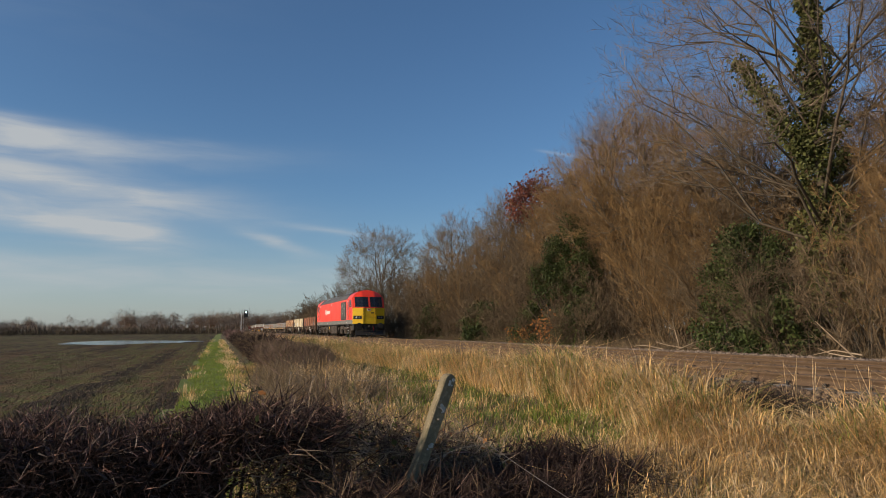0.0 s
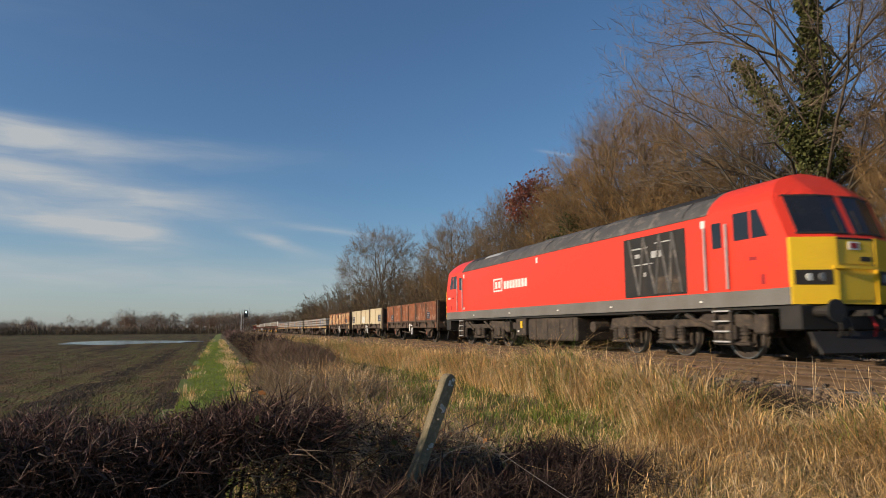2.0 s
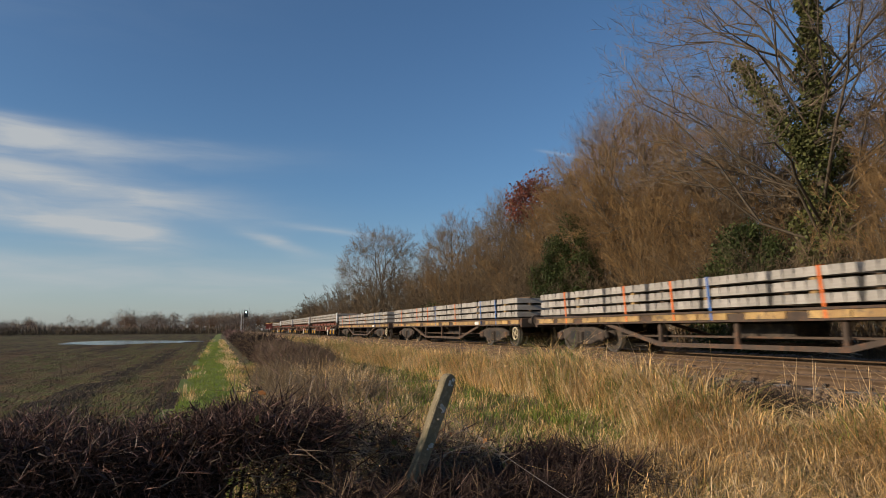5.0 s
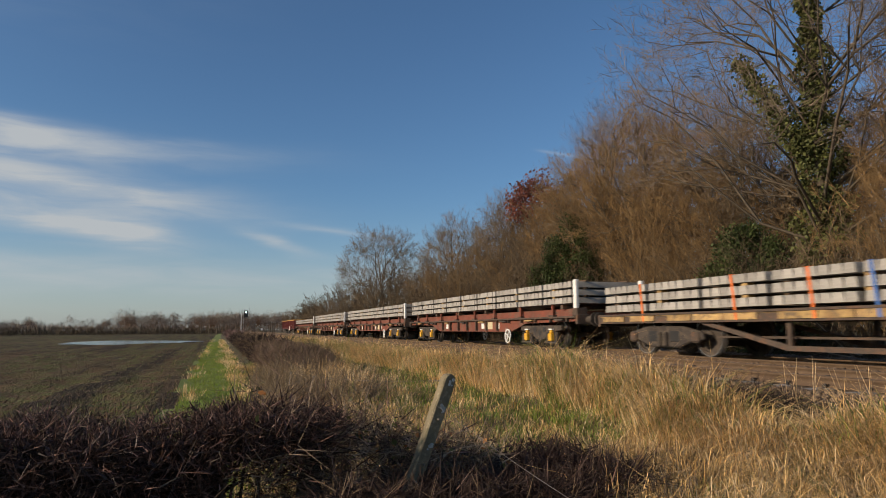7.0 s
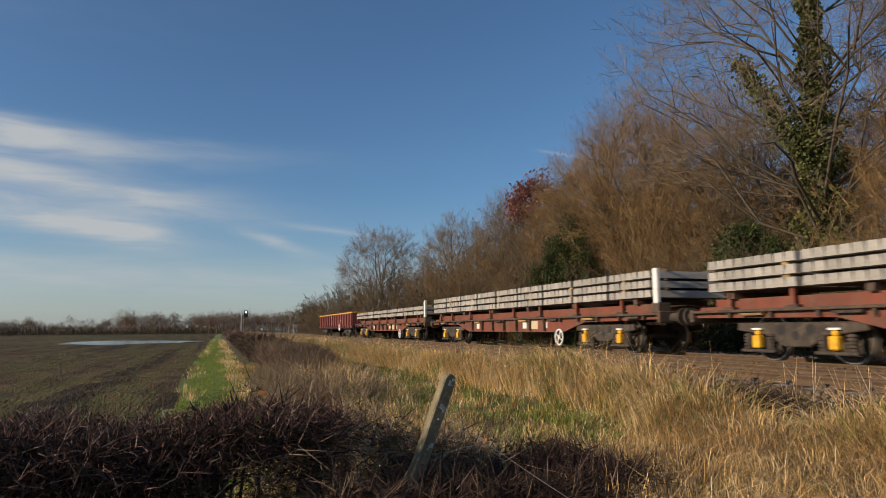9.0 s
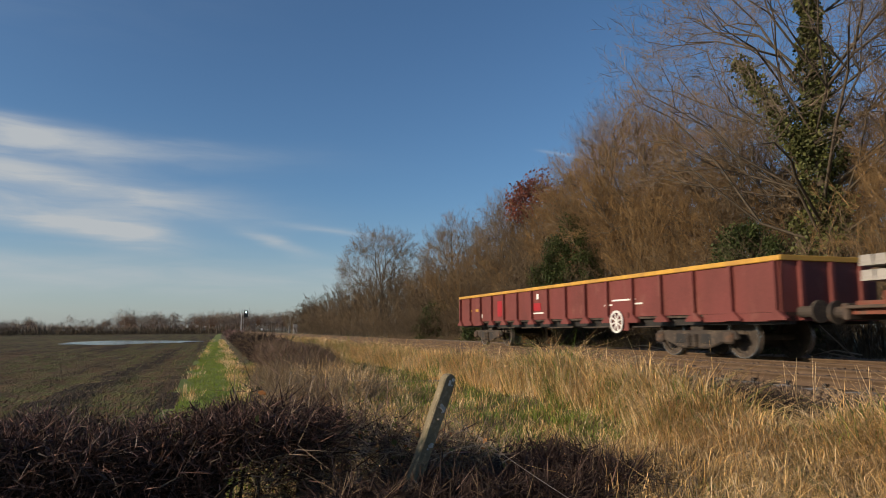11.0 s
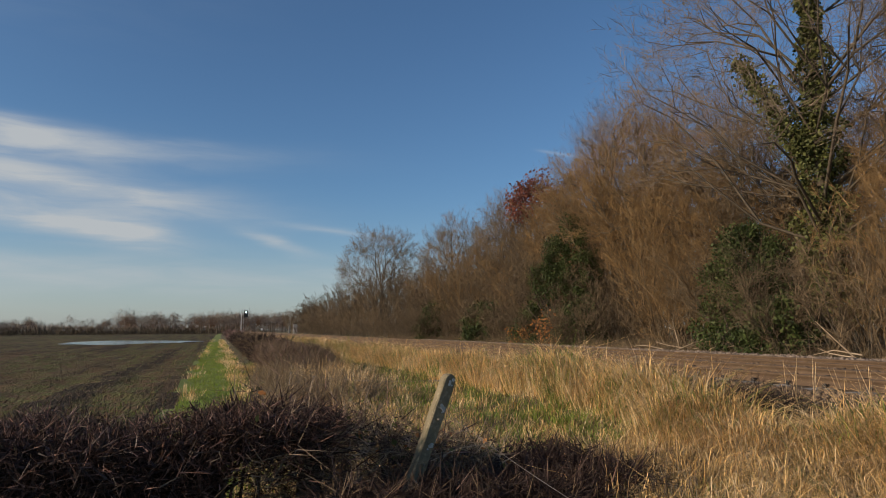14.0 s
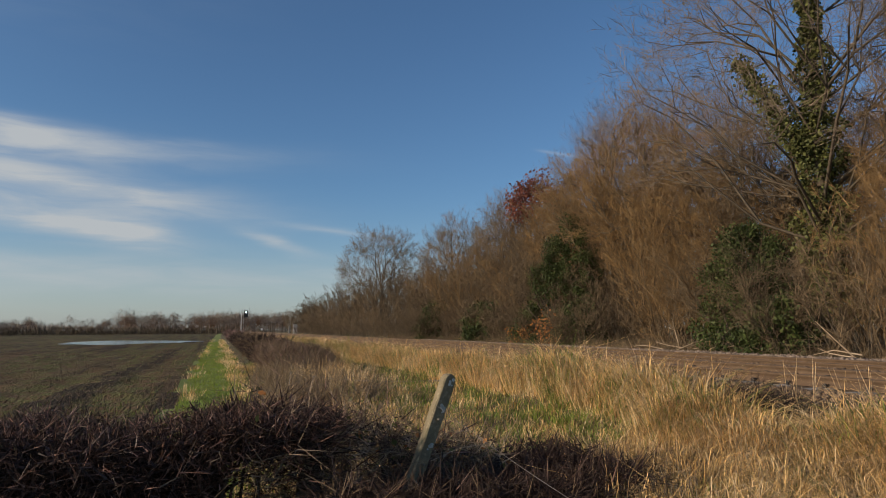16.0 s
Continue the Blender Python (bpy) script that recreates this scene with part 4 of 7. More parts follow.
# ---- grass, hedges and what stands in them ----
def blades(p, height, width, lean, rng, droop=0.5, out=None):
    """Bent blades at points p: a quad and a tip each. lean: mean sideways lean (x, y)."""
    n = len(p)
    h = (height * (0.45 + 0.8 * rng.random(n)))[:, None]
    a = rng.random(n) * 2 * np.pi
    d = np.stack((np.cos(a), np.sin(a), np.zeros(n)), axis=1) * (0.15 + 0.75 * rng.random((n, 1)) ** 1.5) + np.array([lean[0], lean[1], 0])
    if out is not None:
        d = d * 0.75 + out
    b = rng.random(n) * 2 * np.pi
    side = np.stack((np.cos(b), np.sin(b), np.zeros(n)), axis=1) * width / 2
    up = np.array([[0, 0, 1.0]])
    mid = p + (up * 0.6 + d * 0.35) * h
    tip = p + (up * (1 - droop * 0.75 * rng.random((n, 1))) + d * (0.9 + droop * rng.random((n, 1)))) * h
    v = np.stack((p - side, p + side, mid + side * 0.8, mid - side * 0.8, tip), axis=1).reshape(-1, 3)
    k = np.arange(n)[:, None] * 5
    return v, k + np.array([[0, 1, 2, 3]]), k + np.array([[3, 2, 4]])


def sward(name, label, n, area, height, width, mats, seed, lean=(0.06, 0.0), droop=0.5, clump=0.0):
    """A stretch of grass; area(rng, n) gives x, y and a height factor."""
    rng = np.random.default_rng(seed)
    x, y, f = area(rng, n)
    if clump:
        c = rng.integers(0, max(1, n // 38), n)
        ox, oy = rng.normal(size=n // 38 + 1), rng.normal(size=n // 38 + 1)
        gx, gy = rng.normal(size=n), rng.normal(size=n)
        wind = rng.normal(size=(n // 38 + 1, 2)) * 0.22
        x = x[c] + gx * clump * 0.5
        y = y[c] + gy * clump * 0.5
        spray = np.stack((gx * 0.28 + wind[c, 0], gy * 0.28 + wind[c, 1], np.zeros(n)), axis=1)
        f = f[c] * (0.75 + 0.5 * ox[c] * 0.3 + 0.15)
        f = np.clip(f, 0.25, 1.5)
    p = np.stack((x, y, ground_z(x, y) - 0.02), axis=1)
    v, q, t = blades(p, height * f, width, lean, rng, droop, spray if clump else None)
    if clump:
        idx = (np.random.default_rng(seed + 1).random(n // 38 + 1) * len(mats)).astype(int)[c]
    else:
        idx = (rng.random(n) * len(mats)).astype(int)
    ob = new(name, mesh_of(name, v, q, t, mats, np.concatenate((idx, idx))))
    return tagged(ob, label, "grass", kind="stuff")


def tall_area(r, n):
    y = 2.2 + 60 * r.random(n) ** 1.9
    x = 5.35 + 0.92 * r.random(n) ** 0.9
    gap = (y > 5.2) & (y < 6.9) & (x > 5.2)
    x = np.where(gap, 4.9 + 0.4 * r.random(n), x)
    f = 0.75 + 0.35 * np.sin(y * 1.9 + x) * np.sin(y * 0.73) + 0.15 * r.random(n)
    f = np.clip(f, 0.45, 1.1) + 0.30 * smooth(7.0, 8.0, y) * (1 - 0.8 * smooth(11, 20, y)) - 0.12 * smooth(7.0, 6.6, y) * smooth(4.8, 5.3, y)
    return x, y, f


def mid_area(r, n):
    y = 4.0 + 50 * r.random(n) ** 1.9
    x = 2.4 + 2.8 * r.random(n)
    return x, y, 0.6 + 0.6 * r.random(n)


def near_area(r, n):
    y = 1.6 + 4.8 * r.random(n)
    x = 2.8 + 2.6 * r.random(n) + 0.5 * smooth(4.3, 5.0, y)
    return x, y, 0.6 + 0.5 * r.random(n)


def low_area(r, n):
    y = 6.4 + 28 * r.random(n) ** 1.6
    x = 1.2 + 4.2 * r.random(n)
    return x, y, 0.5 + 0.8 * r.random(n)


def far_area(r, n):
    y = 45 + 120 * r.random(n)
    x = 3.2 + 2.9 * r.random(n) + 2.2e-5 * y * y
    return x, y, 0.7 + 0.5 * r.random(n)


def behind_area(r, n):
    y = 6.2 + 9 * r.random(n)
    x = 0.95 + 1.9 * r.random(n)
    return x, y, 0.6 + 0.6 * r.random(n)


def path_area(r, n):
    y = 6 + 90 * r.random(n) ** 1.7
    x = -0.78 + 1.3 * r.random(n)
    return x, y, 0.5 + 0.8 * r.random(n)


def edge_area(r, n):
    y = 7 + 110 * r.random(n) ** 1.8
    x = np.where(r.random(n) < 0.10, -0.62 + 0.10 * r.normal(size=n), 0.72 + 0.18 * r.normal(size=n)) + 2.2e-5 * y * y
    return x, y, 0.5 + 0.8 * r.random(n)


def bush_end_area(r, n):
    y = 13.5 + 6.5 * r.random(n)
    x = 1.2 + 2.0 * r.random(n)
    return x, y, 0.7 + 0.5 * r.random(n)


def crop_area(r, n):
    y = 9 + 110 * r.random(n) ** 1.5
    row = np.floor((3 + 0.6 * y) * r.random(n) / 0.42)
    x = -1.05 - row * 0.42 + 0.04 * r.normal(size=n)
    keep = 0.55 + 0.45 * np.sin(x * 0.31 + y * 0.045) + 0.3 * np.sin(y * 0.16 + x * 0.05)
    return x, y, np.clip(keep, 0.15, 1.2)


ST, SP, GR, LU, TB = M["straw"], M["straw_pale"], M["grass"], M["lush"], M["twig_mid"]
sward("tall_grass", "tall dry straw-coloured grass along the railway", 72000, tall_area, 0.78, 0.0095, (ST, SP, ST, ST, GR), 41, (0.0, -0.02), 1.25, 0.2)
sward("tall_grass", "tall dry straw-coloured grass beside the camera", 38000, near_area, 0.46, 0.0072, (ST, SP, ST, ST, TB), 42, (0.0, -0.03), 1.5, 0.2)
sward("rough_grass", "tussocks of green and straw-coloured grass", 50000, mid_area, 0.26, 0.010, (GR, ST, LU, GR, SP, TB, GR), 43, (0.08, 0.0), 0.9, 0.22)
sward("matted_grass", "bent and matted straw-coloured grass", 24000, low_area, 0.30, 0.009, (ST, SP, ST, TB, GR), 50, (0.1, -0.1), 1.3, 0.2)
sward("matted_grass", "bent and matted straw-coloured grass by the railway", 16000, tall_area, 0.6, 0.010, (ST, SP), 52, (0.05, -0.15), 1.3, 0.25)
sward("short_grass", "short green and brown grass of the verge", 26000, low_area, 0.17, 0.006, (GR, ST, TB, GR), 44, (0.05, 0.0), 0.8, 0.25)
sward("tall_grass", "dry grass along the distant lineside", 16000, far_area, 0.6, 0.022, (ST, SP), 45)
sward("path_grass", "lush green grass of the path beside the field", 36000, path_area, 0.10, 0.010, (LU, LU, GR), 46, (0.03, 0), 0.5)
sward("winter_crop", "thin rows of young winter wheat in the field", 26000, crop_area, 0.15, 0.014, (M["crop"], M["crop"], M["litter_blade"]), 49, (0.02, 0), 0.6)
sward("edge_grass", "bleached grass along both sides of the path", 16000, edge_area, 0.34, 0.010, (ST, SP, GR), 47, (0.05, 0), 0.6, 0.2)
sward("dead_grass", "straw-coloured grass behind the brambles", 14000, behind_area, 0.42, 0.008, (ST, SP, ST, TB, GR), 53, (0.08, 0), 0.9, 0.2)
sward("dead_grass", "pale dead grass at the end of the hedge", 9000, bush_end_area, 0.72, 0.009, (SP, ST, TB), 48, (0.06, 0), 0.8, 0.25)


def twig_mass(n, seed, place, length, width, up=0.5):
    """Crooked twigs filling a hedge: each one a main twig and two side twigs."""
    r = np.random.default_rng(seed)
    a = place(r, n)
    d = r.normal(size=(n, 3)); d[:, 2] = np.abs(d[:, 2]) * 0.8 + up
    d /= np.linalg.norm(d, axis=1, keepdims=True)
    ln = (length * (0.5 + r.random(n)))[:, None]
    m = a + d * ln * 0.5
    d2 = d + r.normal(size=(n, 3)) * 0.45
    b = m + d2 * ln * 0.5
    w = np.full((n, 1), width) * (0.6 + 0.8 * r.random((n, 1)))
    d3, d4 = d + r.normal(size=(n, 3)) * 0.8, d + r.normal(size=(n, 3)) * 0.8
    return np.concatenate((np.hstack((a, m + d * ln * 0.1, w)), np.hstack((m, b, w * 0.85)), np.hstack((m, m + d3 * ln * 0.4, w * 0.6)), np.hstack((a + d * ln * 0.25, a + d * ln * 0.25 + d4 * ln * 0.4, w * 0.6))))


def hedge(name, label, layers, stems, seed, up=0.5):
    """layers: (count, place, length, width, material) of twigs; stems: thick upright tubes."""
    t = thing(name, label, "hedge")
    r = np.random.default_rng(seed)
    for n, place, length, width, mat in layers:
        v, tr = slivers(twig_mass(n, seed + n, place, length, width, up), r)
        o = new("twig_growth", mesh_of("twig_growth", v, None, tr, (mat,)))
        o.parent = t
        tagged(o, kind="stuff")
    if stems:
        v, q = tubes(stems, 5)
        o = new("stem_growth", mesh_of("stem_growth", v, q, None, (M["bark"],), None, True))
        o.parent = t
        tagged(o, kind="stuff")
    return t


def near_hedge_top(x):
    return 0.075 + 0.03 * np.sin(x * 2.1) + 0.03 * np.sin(x * 5.3 + 1) - 0.10 * smooth(-3, -7, x)


def near_body(r, n):
    x = -9 + 9.85 * r.random(n)
    y = 4.82 + 0.08 * np.sin(x * 1.7) + 0.62 * r.random(n) ** 1.2
    z0 = -0.95 + 0.72 * smooth(-0.3, 0.15, x) * r.random(n) ** 0.25
    z = z0 + (near_hedge_top(x) - 0.12 - z0) * r.random(n) ** 0.85
    return np.stack((x, y, z), axis=1)


# Wide near-black slivers: light-blocking mass added to paint the hedge's shaded inside.
def near_shade_core(r, n):
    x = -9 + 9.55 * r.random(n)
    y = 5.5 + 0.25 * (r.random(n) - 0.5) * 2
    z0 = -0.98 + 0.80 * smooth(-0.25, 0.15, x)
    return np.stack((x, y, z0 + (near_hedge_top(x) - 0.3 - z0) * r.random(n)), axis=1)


def near_skin(r, n):
    x = -9 + 9.95 * r.random(n)
    y = 5.35 + 0.5 * (r.random(n) - 0.5) * 2
    return np.stack((x, y, near_hedge_top(x) - 0.11 + 0.04 * r.normal(size=n)), axis=1)


def stems_along(seed, n, x0, x1, y, z0, z1, rad):
    r = random.Random(seed)
    out = []
    for k in range(n):
        x = r.uniform(x0, x1)
        p = (x, y + r.uniform(-0.2, 0.2), z0)
        q = (x + r.uniform(-0.12, 0.12), y + r.uniform(-0.25, 0.25), (z0 + z1) / 2)
        e = (q[0] + r.uniform(-0.2, 0.2), q[1] + r.uniform(-0.2, 0.2), z1)
        w = rad * r.uniform(0.5, 1.2)
        out += [(*p, *q, w, w * 0.8), (*q, *e, w * 0.8, w * 0.35)]
    return out


near_stems = stems_along(3, 90, -9, 0.7, 5.35, -1.1, -0.05, 0.018) + [(0.62, 5.25, -1.1, 0.70, 5.2, -0.5, 0.10, 0.09), (0.70, 5.2, -0.5, 0.74, 5.25, -0.02, 0.09, 0.075)]
hedge("hedge", "clipped leafless hedge of dark purple-brown twigs", [(15000, near_shade_core, 0.22, 0.06, M["twig_dark_shade"]), (9000, near_body, 0.17, 0.010, M["twig_dark_shade"]), (8000, near_body, 0.16, 0.011, M["twig_wine"]), (9000, near_skin, 0.10, 0.008, M["twig_dark_shade"]), (7000, near_skin, 0.10, 0.008, M["twig_wine"]), (450, near_body, 0.32, 0.009, M["twig_grey"])], near_stems, 51, 0.1)


def bramble_place(r, n):
    x = 0.3 + 2.1 * r.random(n)
    y = 5.3 + 1.5 * (r.random(n) - 0.35) + 0.25 * x
    top = 0.12 - 0.26 * (x - 0.7) + 0.07 * np.sin(x * 6)
    return np.stack((x, y, -0.95 + (top - 0.12 + 0.95) * r.random(n) ** 0.8), axis=1)


def bramble_front(r, n):
    x = 0.75 + 1.9 * r.random(n)
    y = 4.25 + 0.6 * r.random(n)
    return np.stack((x, y, -0.9 + (0.50 - 0.05 * x) * r.random(n) ** 0.8), axis=1)


def bramble_low(r, n):
    x = 1.5 + 1.75 * r.random(n)
    y = 4.5 + 1.7 * r.random(n)
    return np.stack((x, y, ground_z(x, y) + 0.36 * r.random(n)), axis=1)


# bramble_front and bramble_low mostly near-black: the hedge's shadow put into twig colour.
# bramble_place gets paler twigs, sunlight put into their colour.
hedge("bramble_thicket", "tangled leafless brambles beside the leaning post", [(900, bramble_place, 0.34, 0.009, M["twig_pale"]), (600, bramble_place, 0.34, 0.009, M["twig_wine"]), (350, bramble_place, 0.4, 0.011, M["twig_dark_shade"]), (800, bramble_place, 0.34, 0.009, M["twig_mid"]), (500, bramble_front, 0.24, 0.007, M["twig_wine"]), (3000, bramble_front, 0.22, 0.011, M["twig_dark_shade"]), (500, bramble_front, 0.26, 0.007, M["twig_mid"]), (500, bramble_low, 0.24, 0.006, M["twig_wine"]), (8500, bramble_low, 0.22, 0.012, M["twig_dark_shade"]), (350, bramble_low, 0.24, 0.006, M["twig_mid"])], stems_along(8, 24, 0.7, 2.2, 5.6, -0.95, -0.1, 0.009), 61, -0.3)


def run_x(y):
    return 2.65 + 2.2e-5 * y * y


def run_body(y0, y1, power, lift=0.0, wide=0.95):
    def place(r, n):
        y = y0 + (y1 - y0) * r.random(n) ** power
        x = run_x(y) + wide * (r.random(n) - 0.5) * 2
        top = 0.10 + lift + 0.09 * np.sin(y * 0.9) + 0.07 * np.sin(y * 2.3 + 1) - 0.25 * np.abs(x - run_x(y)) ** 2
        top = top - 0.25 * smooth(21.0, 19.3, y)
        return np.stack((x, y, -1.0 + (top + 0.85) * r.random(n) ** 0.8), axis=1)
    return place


def brush_end(r, n):
    x, y = 1.0 + 2.1 * r.random(n), 12.5 + 7.0 * r.random(n)
    return np.stack((x, y, -0.95 + 0.45 * r.random(n)), axis=1)


# Wide near-black slivers fill the hedge to block sun and paint its shade.
hedge("hedge", "long leafless field hedge between path and railway", [(13000, run_body(19.5, 34, 1.3, -0.28, 0.7), 0.26, 0.07, M["twig_dark_shade"]), (14000, run_body(19.3, 34, 1.4), 0.30, 0.013, M["twig_mid"]), (4500, run_body(19.3, 34, 1.4), 0.30, 0.011, M["twig_grey"]), (9000, run_body(19.3, 34, 1.3), 0.30, 0.012, M["twig_wine"]), (5000, brush_end, 0.32, 0.008, M["twig_grey"]), (3500, brush_end, 0.32, 0.008, M["litter_blade"]), (6000, run_body(32, 90, 1.2), 0.45, 0.03, M["twig_mid"]), (9000, run_body(32, 90, 1.2), 0.45, 0.05, M["twig_dark_shade"]), (6000, run_body(85, 240, 1.0), 0.7, 0.08, M["twig_wine"])], stems_along(5, 30, 1.8, 2.9, 20.0, -1.0, -0.1, 0.02), 71)


def bramble_leaves():
    """A few leaves that hang on in the brambles."""
    r = np.random.default_rng(63)
    for n, mat, label in ((260, M["ivy_light"], "dull green bramble leaves"), (160, M["leaf_rust"], "withered brown bramble leaves")):
        v, q = leaf_quads(bramble_place(r, n) + np.array([0, 0, 0.1]), 0.05, r)
        tagged(new("bramble_leaves", mesh_of("bramble_leaves", v, q, None, (mat,))), label, "leaves", kind="stuff")


bramble_leaves()


def track_brush(r, n):
    x = 5.55 + 0.75 * r.random(n)
    y = 5.9 + 1.0 * r.random(n)
    return np.stack((x, y, -0.55 + 0.30 * r.random(n)), axis=1)


hedge("dead_bramble", "dark dead bramble clump on the ballast shoulder", [(1600, track_brush, 0.34, 0.008, M["twig_dark_shade"])], None, 81)


def understory(r, n):
    y = 4 + 60 * r.random(n) ** 1.3
    x = 15.6 + 1.6 * r.random(n) + 2.2e-5 * y * y
    return np.stack((x, y, ground_z(x, y) + 0.35 * r.random(n) ** 2), axis=1)


hedge("undergrowth", "brown brambles and dead stems at the foot of the wood", [(7000, understory, 0.45, 0.014, M["twig_mid"]), (5000, understory, 0.4, 0.014, M["twig_brown"])], None, 91)


def fallen_branches():
    """Bleached dead branches lying at the foot of the wood."""
    r = np.random.default_rng(79)
    for x, y, n in ((15.7, 20.6, 7), (15.9, 19.0, 5), (15.8, 12.4, 6)):
        segs = []
        for k in range(n):
            p = np.array([x + r.normal() * 0.25, y + r.normal() * 0.5, float(ground_z(x, y)) + 0.12 + 0.25 * r.random()])
            d = np.array([r.normal() * 0.35, r.normal(), 0.22 * r.random()])
            d = d / np.linalg.norm(d) * (0.5 + 0.7 * r.random())
            q = p + d + np.array([0, 0, 0.08])
            e = q + d * 0.7 + r.normal(size=3) * 0.12
            segs += [(*p, *q, 0.024, 0.018), (*q, *e, 0.018, 0.006), (*q, *(q + d * 0.4 + r.normal(size=3) * 0.22), 0.012, 0.004)]
        v, f = tubes(segs, 5)
        tagged(new("fallen_branch", mesh_of("fallen_branch", v, f, None, (M["twig_pale"],), None, True)), "bleached dead branches lying at the wood's foot", "branches", kind="stuff")


fallen_branches()


def weeds():
    """A few tall dead stalks on the ballast between the tracks and the grass."""
    r = np.random.default_rng(77)
    n = 24
    p = np.stack((5.9 + 1.1 * r.random(n), 4.5 + 16 * r.random(n) ** 1.3, np.full(n, -0.4)), axis=1)
    segs = []
    for q in p:
        for k in range(r.integers(2, 5)):
            e = q + np.array([r.normal() * 0.12, r.normal() * 0.12, 0.35 + 0.4 * r.random()])
            segs.append((*q, *e, 0.005, 0.002))
            m = q + (e - q) * 0.6
            segs.append((*m, *(m + r.normal(size=3) * 0.12 + np.array([0, 0, 0.12])), 0.003, 0.001))
    v, f = tubes(segs, 3)
    tagged(new("weed_stalks", mesh_of("weed_stalks", v, f, None, (M["straw_pale"],))), "tall pale dead weed stalks by the track", "weeds", kind="stuff")


weeds()


def leaning_post():
    """Old concrete fence post with a rounded head, leaning over."""
    t = thing("fence_post", "leaning old concrete fence post with pale lichen", "post", m=look((0, 0, 0), (0, 0, -1)))
    t.matrix_basis = pose(1.33, 4.97, -0.76, 0, 23, 14)
    bm = bmesh.new()
    w, d, h = 0.054, 0.04, 1.11
    pts = [(-w, -0.3), (w, -0.3), (w, h)] + [(w * math.cos(a), h + w * math.sin(a)) for a in (0.5, 1.0, 1.57, 2.14, 2.64)] + [(-w, h)]
    prism(bm, pts, 1, -d, d)
    part("shaft", bm, M["post"], t, bevel=0.010)
    r = random.Random(4)
    for z, n, sp in ((1.10, 8, 0.028), (0.88, 9, 0.03), (0.58, 5, 0.03), (0.28, 7, 0.04)):
        for k in range(n):
            bm = bmesh.new()
            cx, cz, rr = r.uniform(-0.2, 1) * sp, z + r.uniform(-1, 1) * sp, r.uniform(0.006, 0.016)
            prism(bm, [(cx + rr * r.uniform(0.6, 1.2) * math.cos(a), cz + rr * r.uniform(0.6, 1.2) * math.sin(a)) for a in [i * 0.785 for i in range(8)]], 1, -d - 0.004, -d + 0.008)
            part("lichen_patch", bm, M["lichen"], t, "pale lichen")
    for z in (0.45, 0.80):
        bm = bmesh.new()
        disc(bm, 0.008, 1, -d - 0.03, d + 0.03, (0.0, z), 8)
        part("wire_eye", bm, M["wire"], t)
    return t


leaning_post()


def wire(name, pts, r):
    bm = bmesh.new()
    for a, b in zip(pts, pts[1:]):
        bar(bm, a, b, r, 4)
    me = bpy.data.meshes.new(name)
    bm.to_mesh(me); bm.free()
    me.materials.append(M["wire"])
    return tagged(new(name, me), "slack rusty fence wire tied to the leaning post", "wire")


def sag(a, b, drop, n=10):
    a, b = Vector(a), Vector(b)
    return [a.lerp(b, k / n) - Vector((0, 0, drop * 4 * (k / n) * (1 - k / n))) for k in range(n + 1)]


wire("fence_wire", sag((1.60, 4.96, 0.10), (1.95, 3.3, -0.32), 0.02), 0.0015)
wire("fence_wire", sag((1.66, 4.98, 0.27), (0.9, 9.5, 0.1), 0.05), 0.0013)


# ---- along the line and on the horizon ----
def build_signal():
    t = thing("railway_signal", "colour light signal on a grey post with a platform", "signal", m=pose(5.0 + bend(162), 162, 0))
    bm = bmesh.new()
    bar(bm, (0, 0, -0.6), (0, 0, 4.3), 0.09, 8)
    part("post", bm, M["silver"], t)
    part("platform", boxed((-1.0, 0.9, -0.4, 0.4, 3.35, 3.45)), M["grime"], t)
    for x in (-1.0, -0.1, 0.9):
        part("rail_post", boxed((x - 0.03, x + 0.03, 0.35, 0.41, 3.45, 4.5)), M["silver"], t)
    part("handrail", boxed((-1.0, 0.9, 0.35, 0.41, 4.44, 4.5)), M["silver"], t)
    hd = part("signal_head", boxed((0.55, 1.45, -0.18, 0.2, 3.5, 5.1)), M["black"], t, "black signal head", 0.05)
    bm = bmesh.new()
    disc(bm, 0.17, 1, -0.23, -0.19, (1.0, 4.65), 16)
    part("lens", bm, M["signal_green"], hd, "lit signal lens")
    bm = bmesh.new()
    disc(bm, 0.17, 1, -0.22, -0.19, (1.0, 4.0), 16)
    part("lens", bm, M["black"], hd)
    for x in (0.05, 0.45):
        part("ladder_rail", boxed((x, x + 0.04, -0.55, -0.5, -0.5, 3.4)), M["silver"], t)
    for k in range(11):
        part("rung", boxed((0.05, 0.49, -0.55, -0.5, -0.2 + 0.32 * k, -0.17 + 0.32 * k)), M["silver"], t)


def build_cabinet(x, y, w, h, mat, name, label):
    t = thing(name, label, "cabinet", m=pose(x, y, -0.5))
    part("body", boxed((-w / 2, w / 2, -0.3, 0.3, 0.1, h)), M[mat], t, bevel=0.03)
    part("roof", boxed((-w / 2 - 0.05, w / 2 + 0.05, -0.35, 0.35, h, h + 0.06)), M[mat], t)
    part("plinth", boxed((-w / 2 - 0.05, w / 2 + 0.05, -0.35, 0.35, -0.2, 0.1)), M["concrete"], t)
    part("door", boxed((-w / 2 + 0.05, w / 2 - 0.05, -0.325, -0.303, 0.15, h - 0.08)), M[mat], t)


build_signal()
build_cabinet(16.0 + bend(150), 150, 0.9, 2.3, "silver", "relay_cabinet", "pale grey lineside relay cabinet by the track")
build_cabinet(14.9 + bend(150), 151, 0.35, 1.9, "loco_grey", "relay_cabinet", "narrow dark grey lineside cabinet by the track")
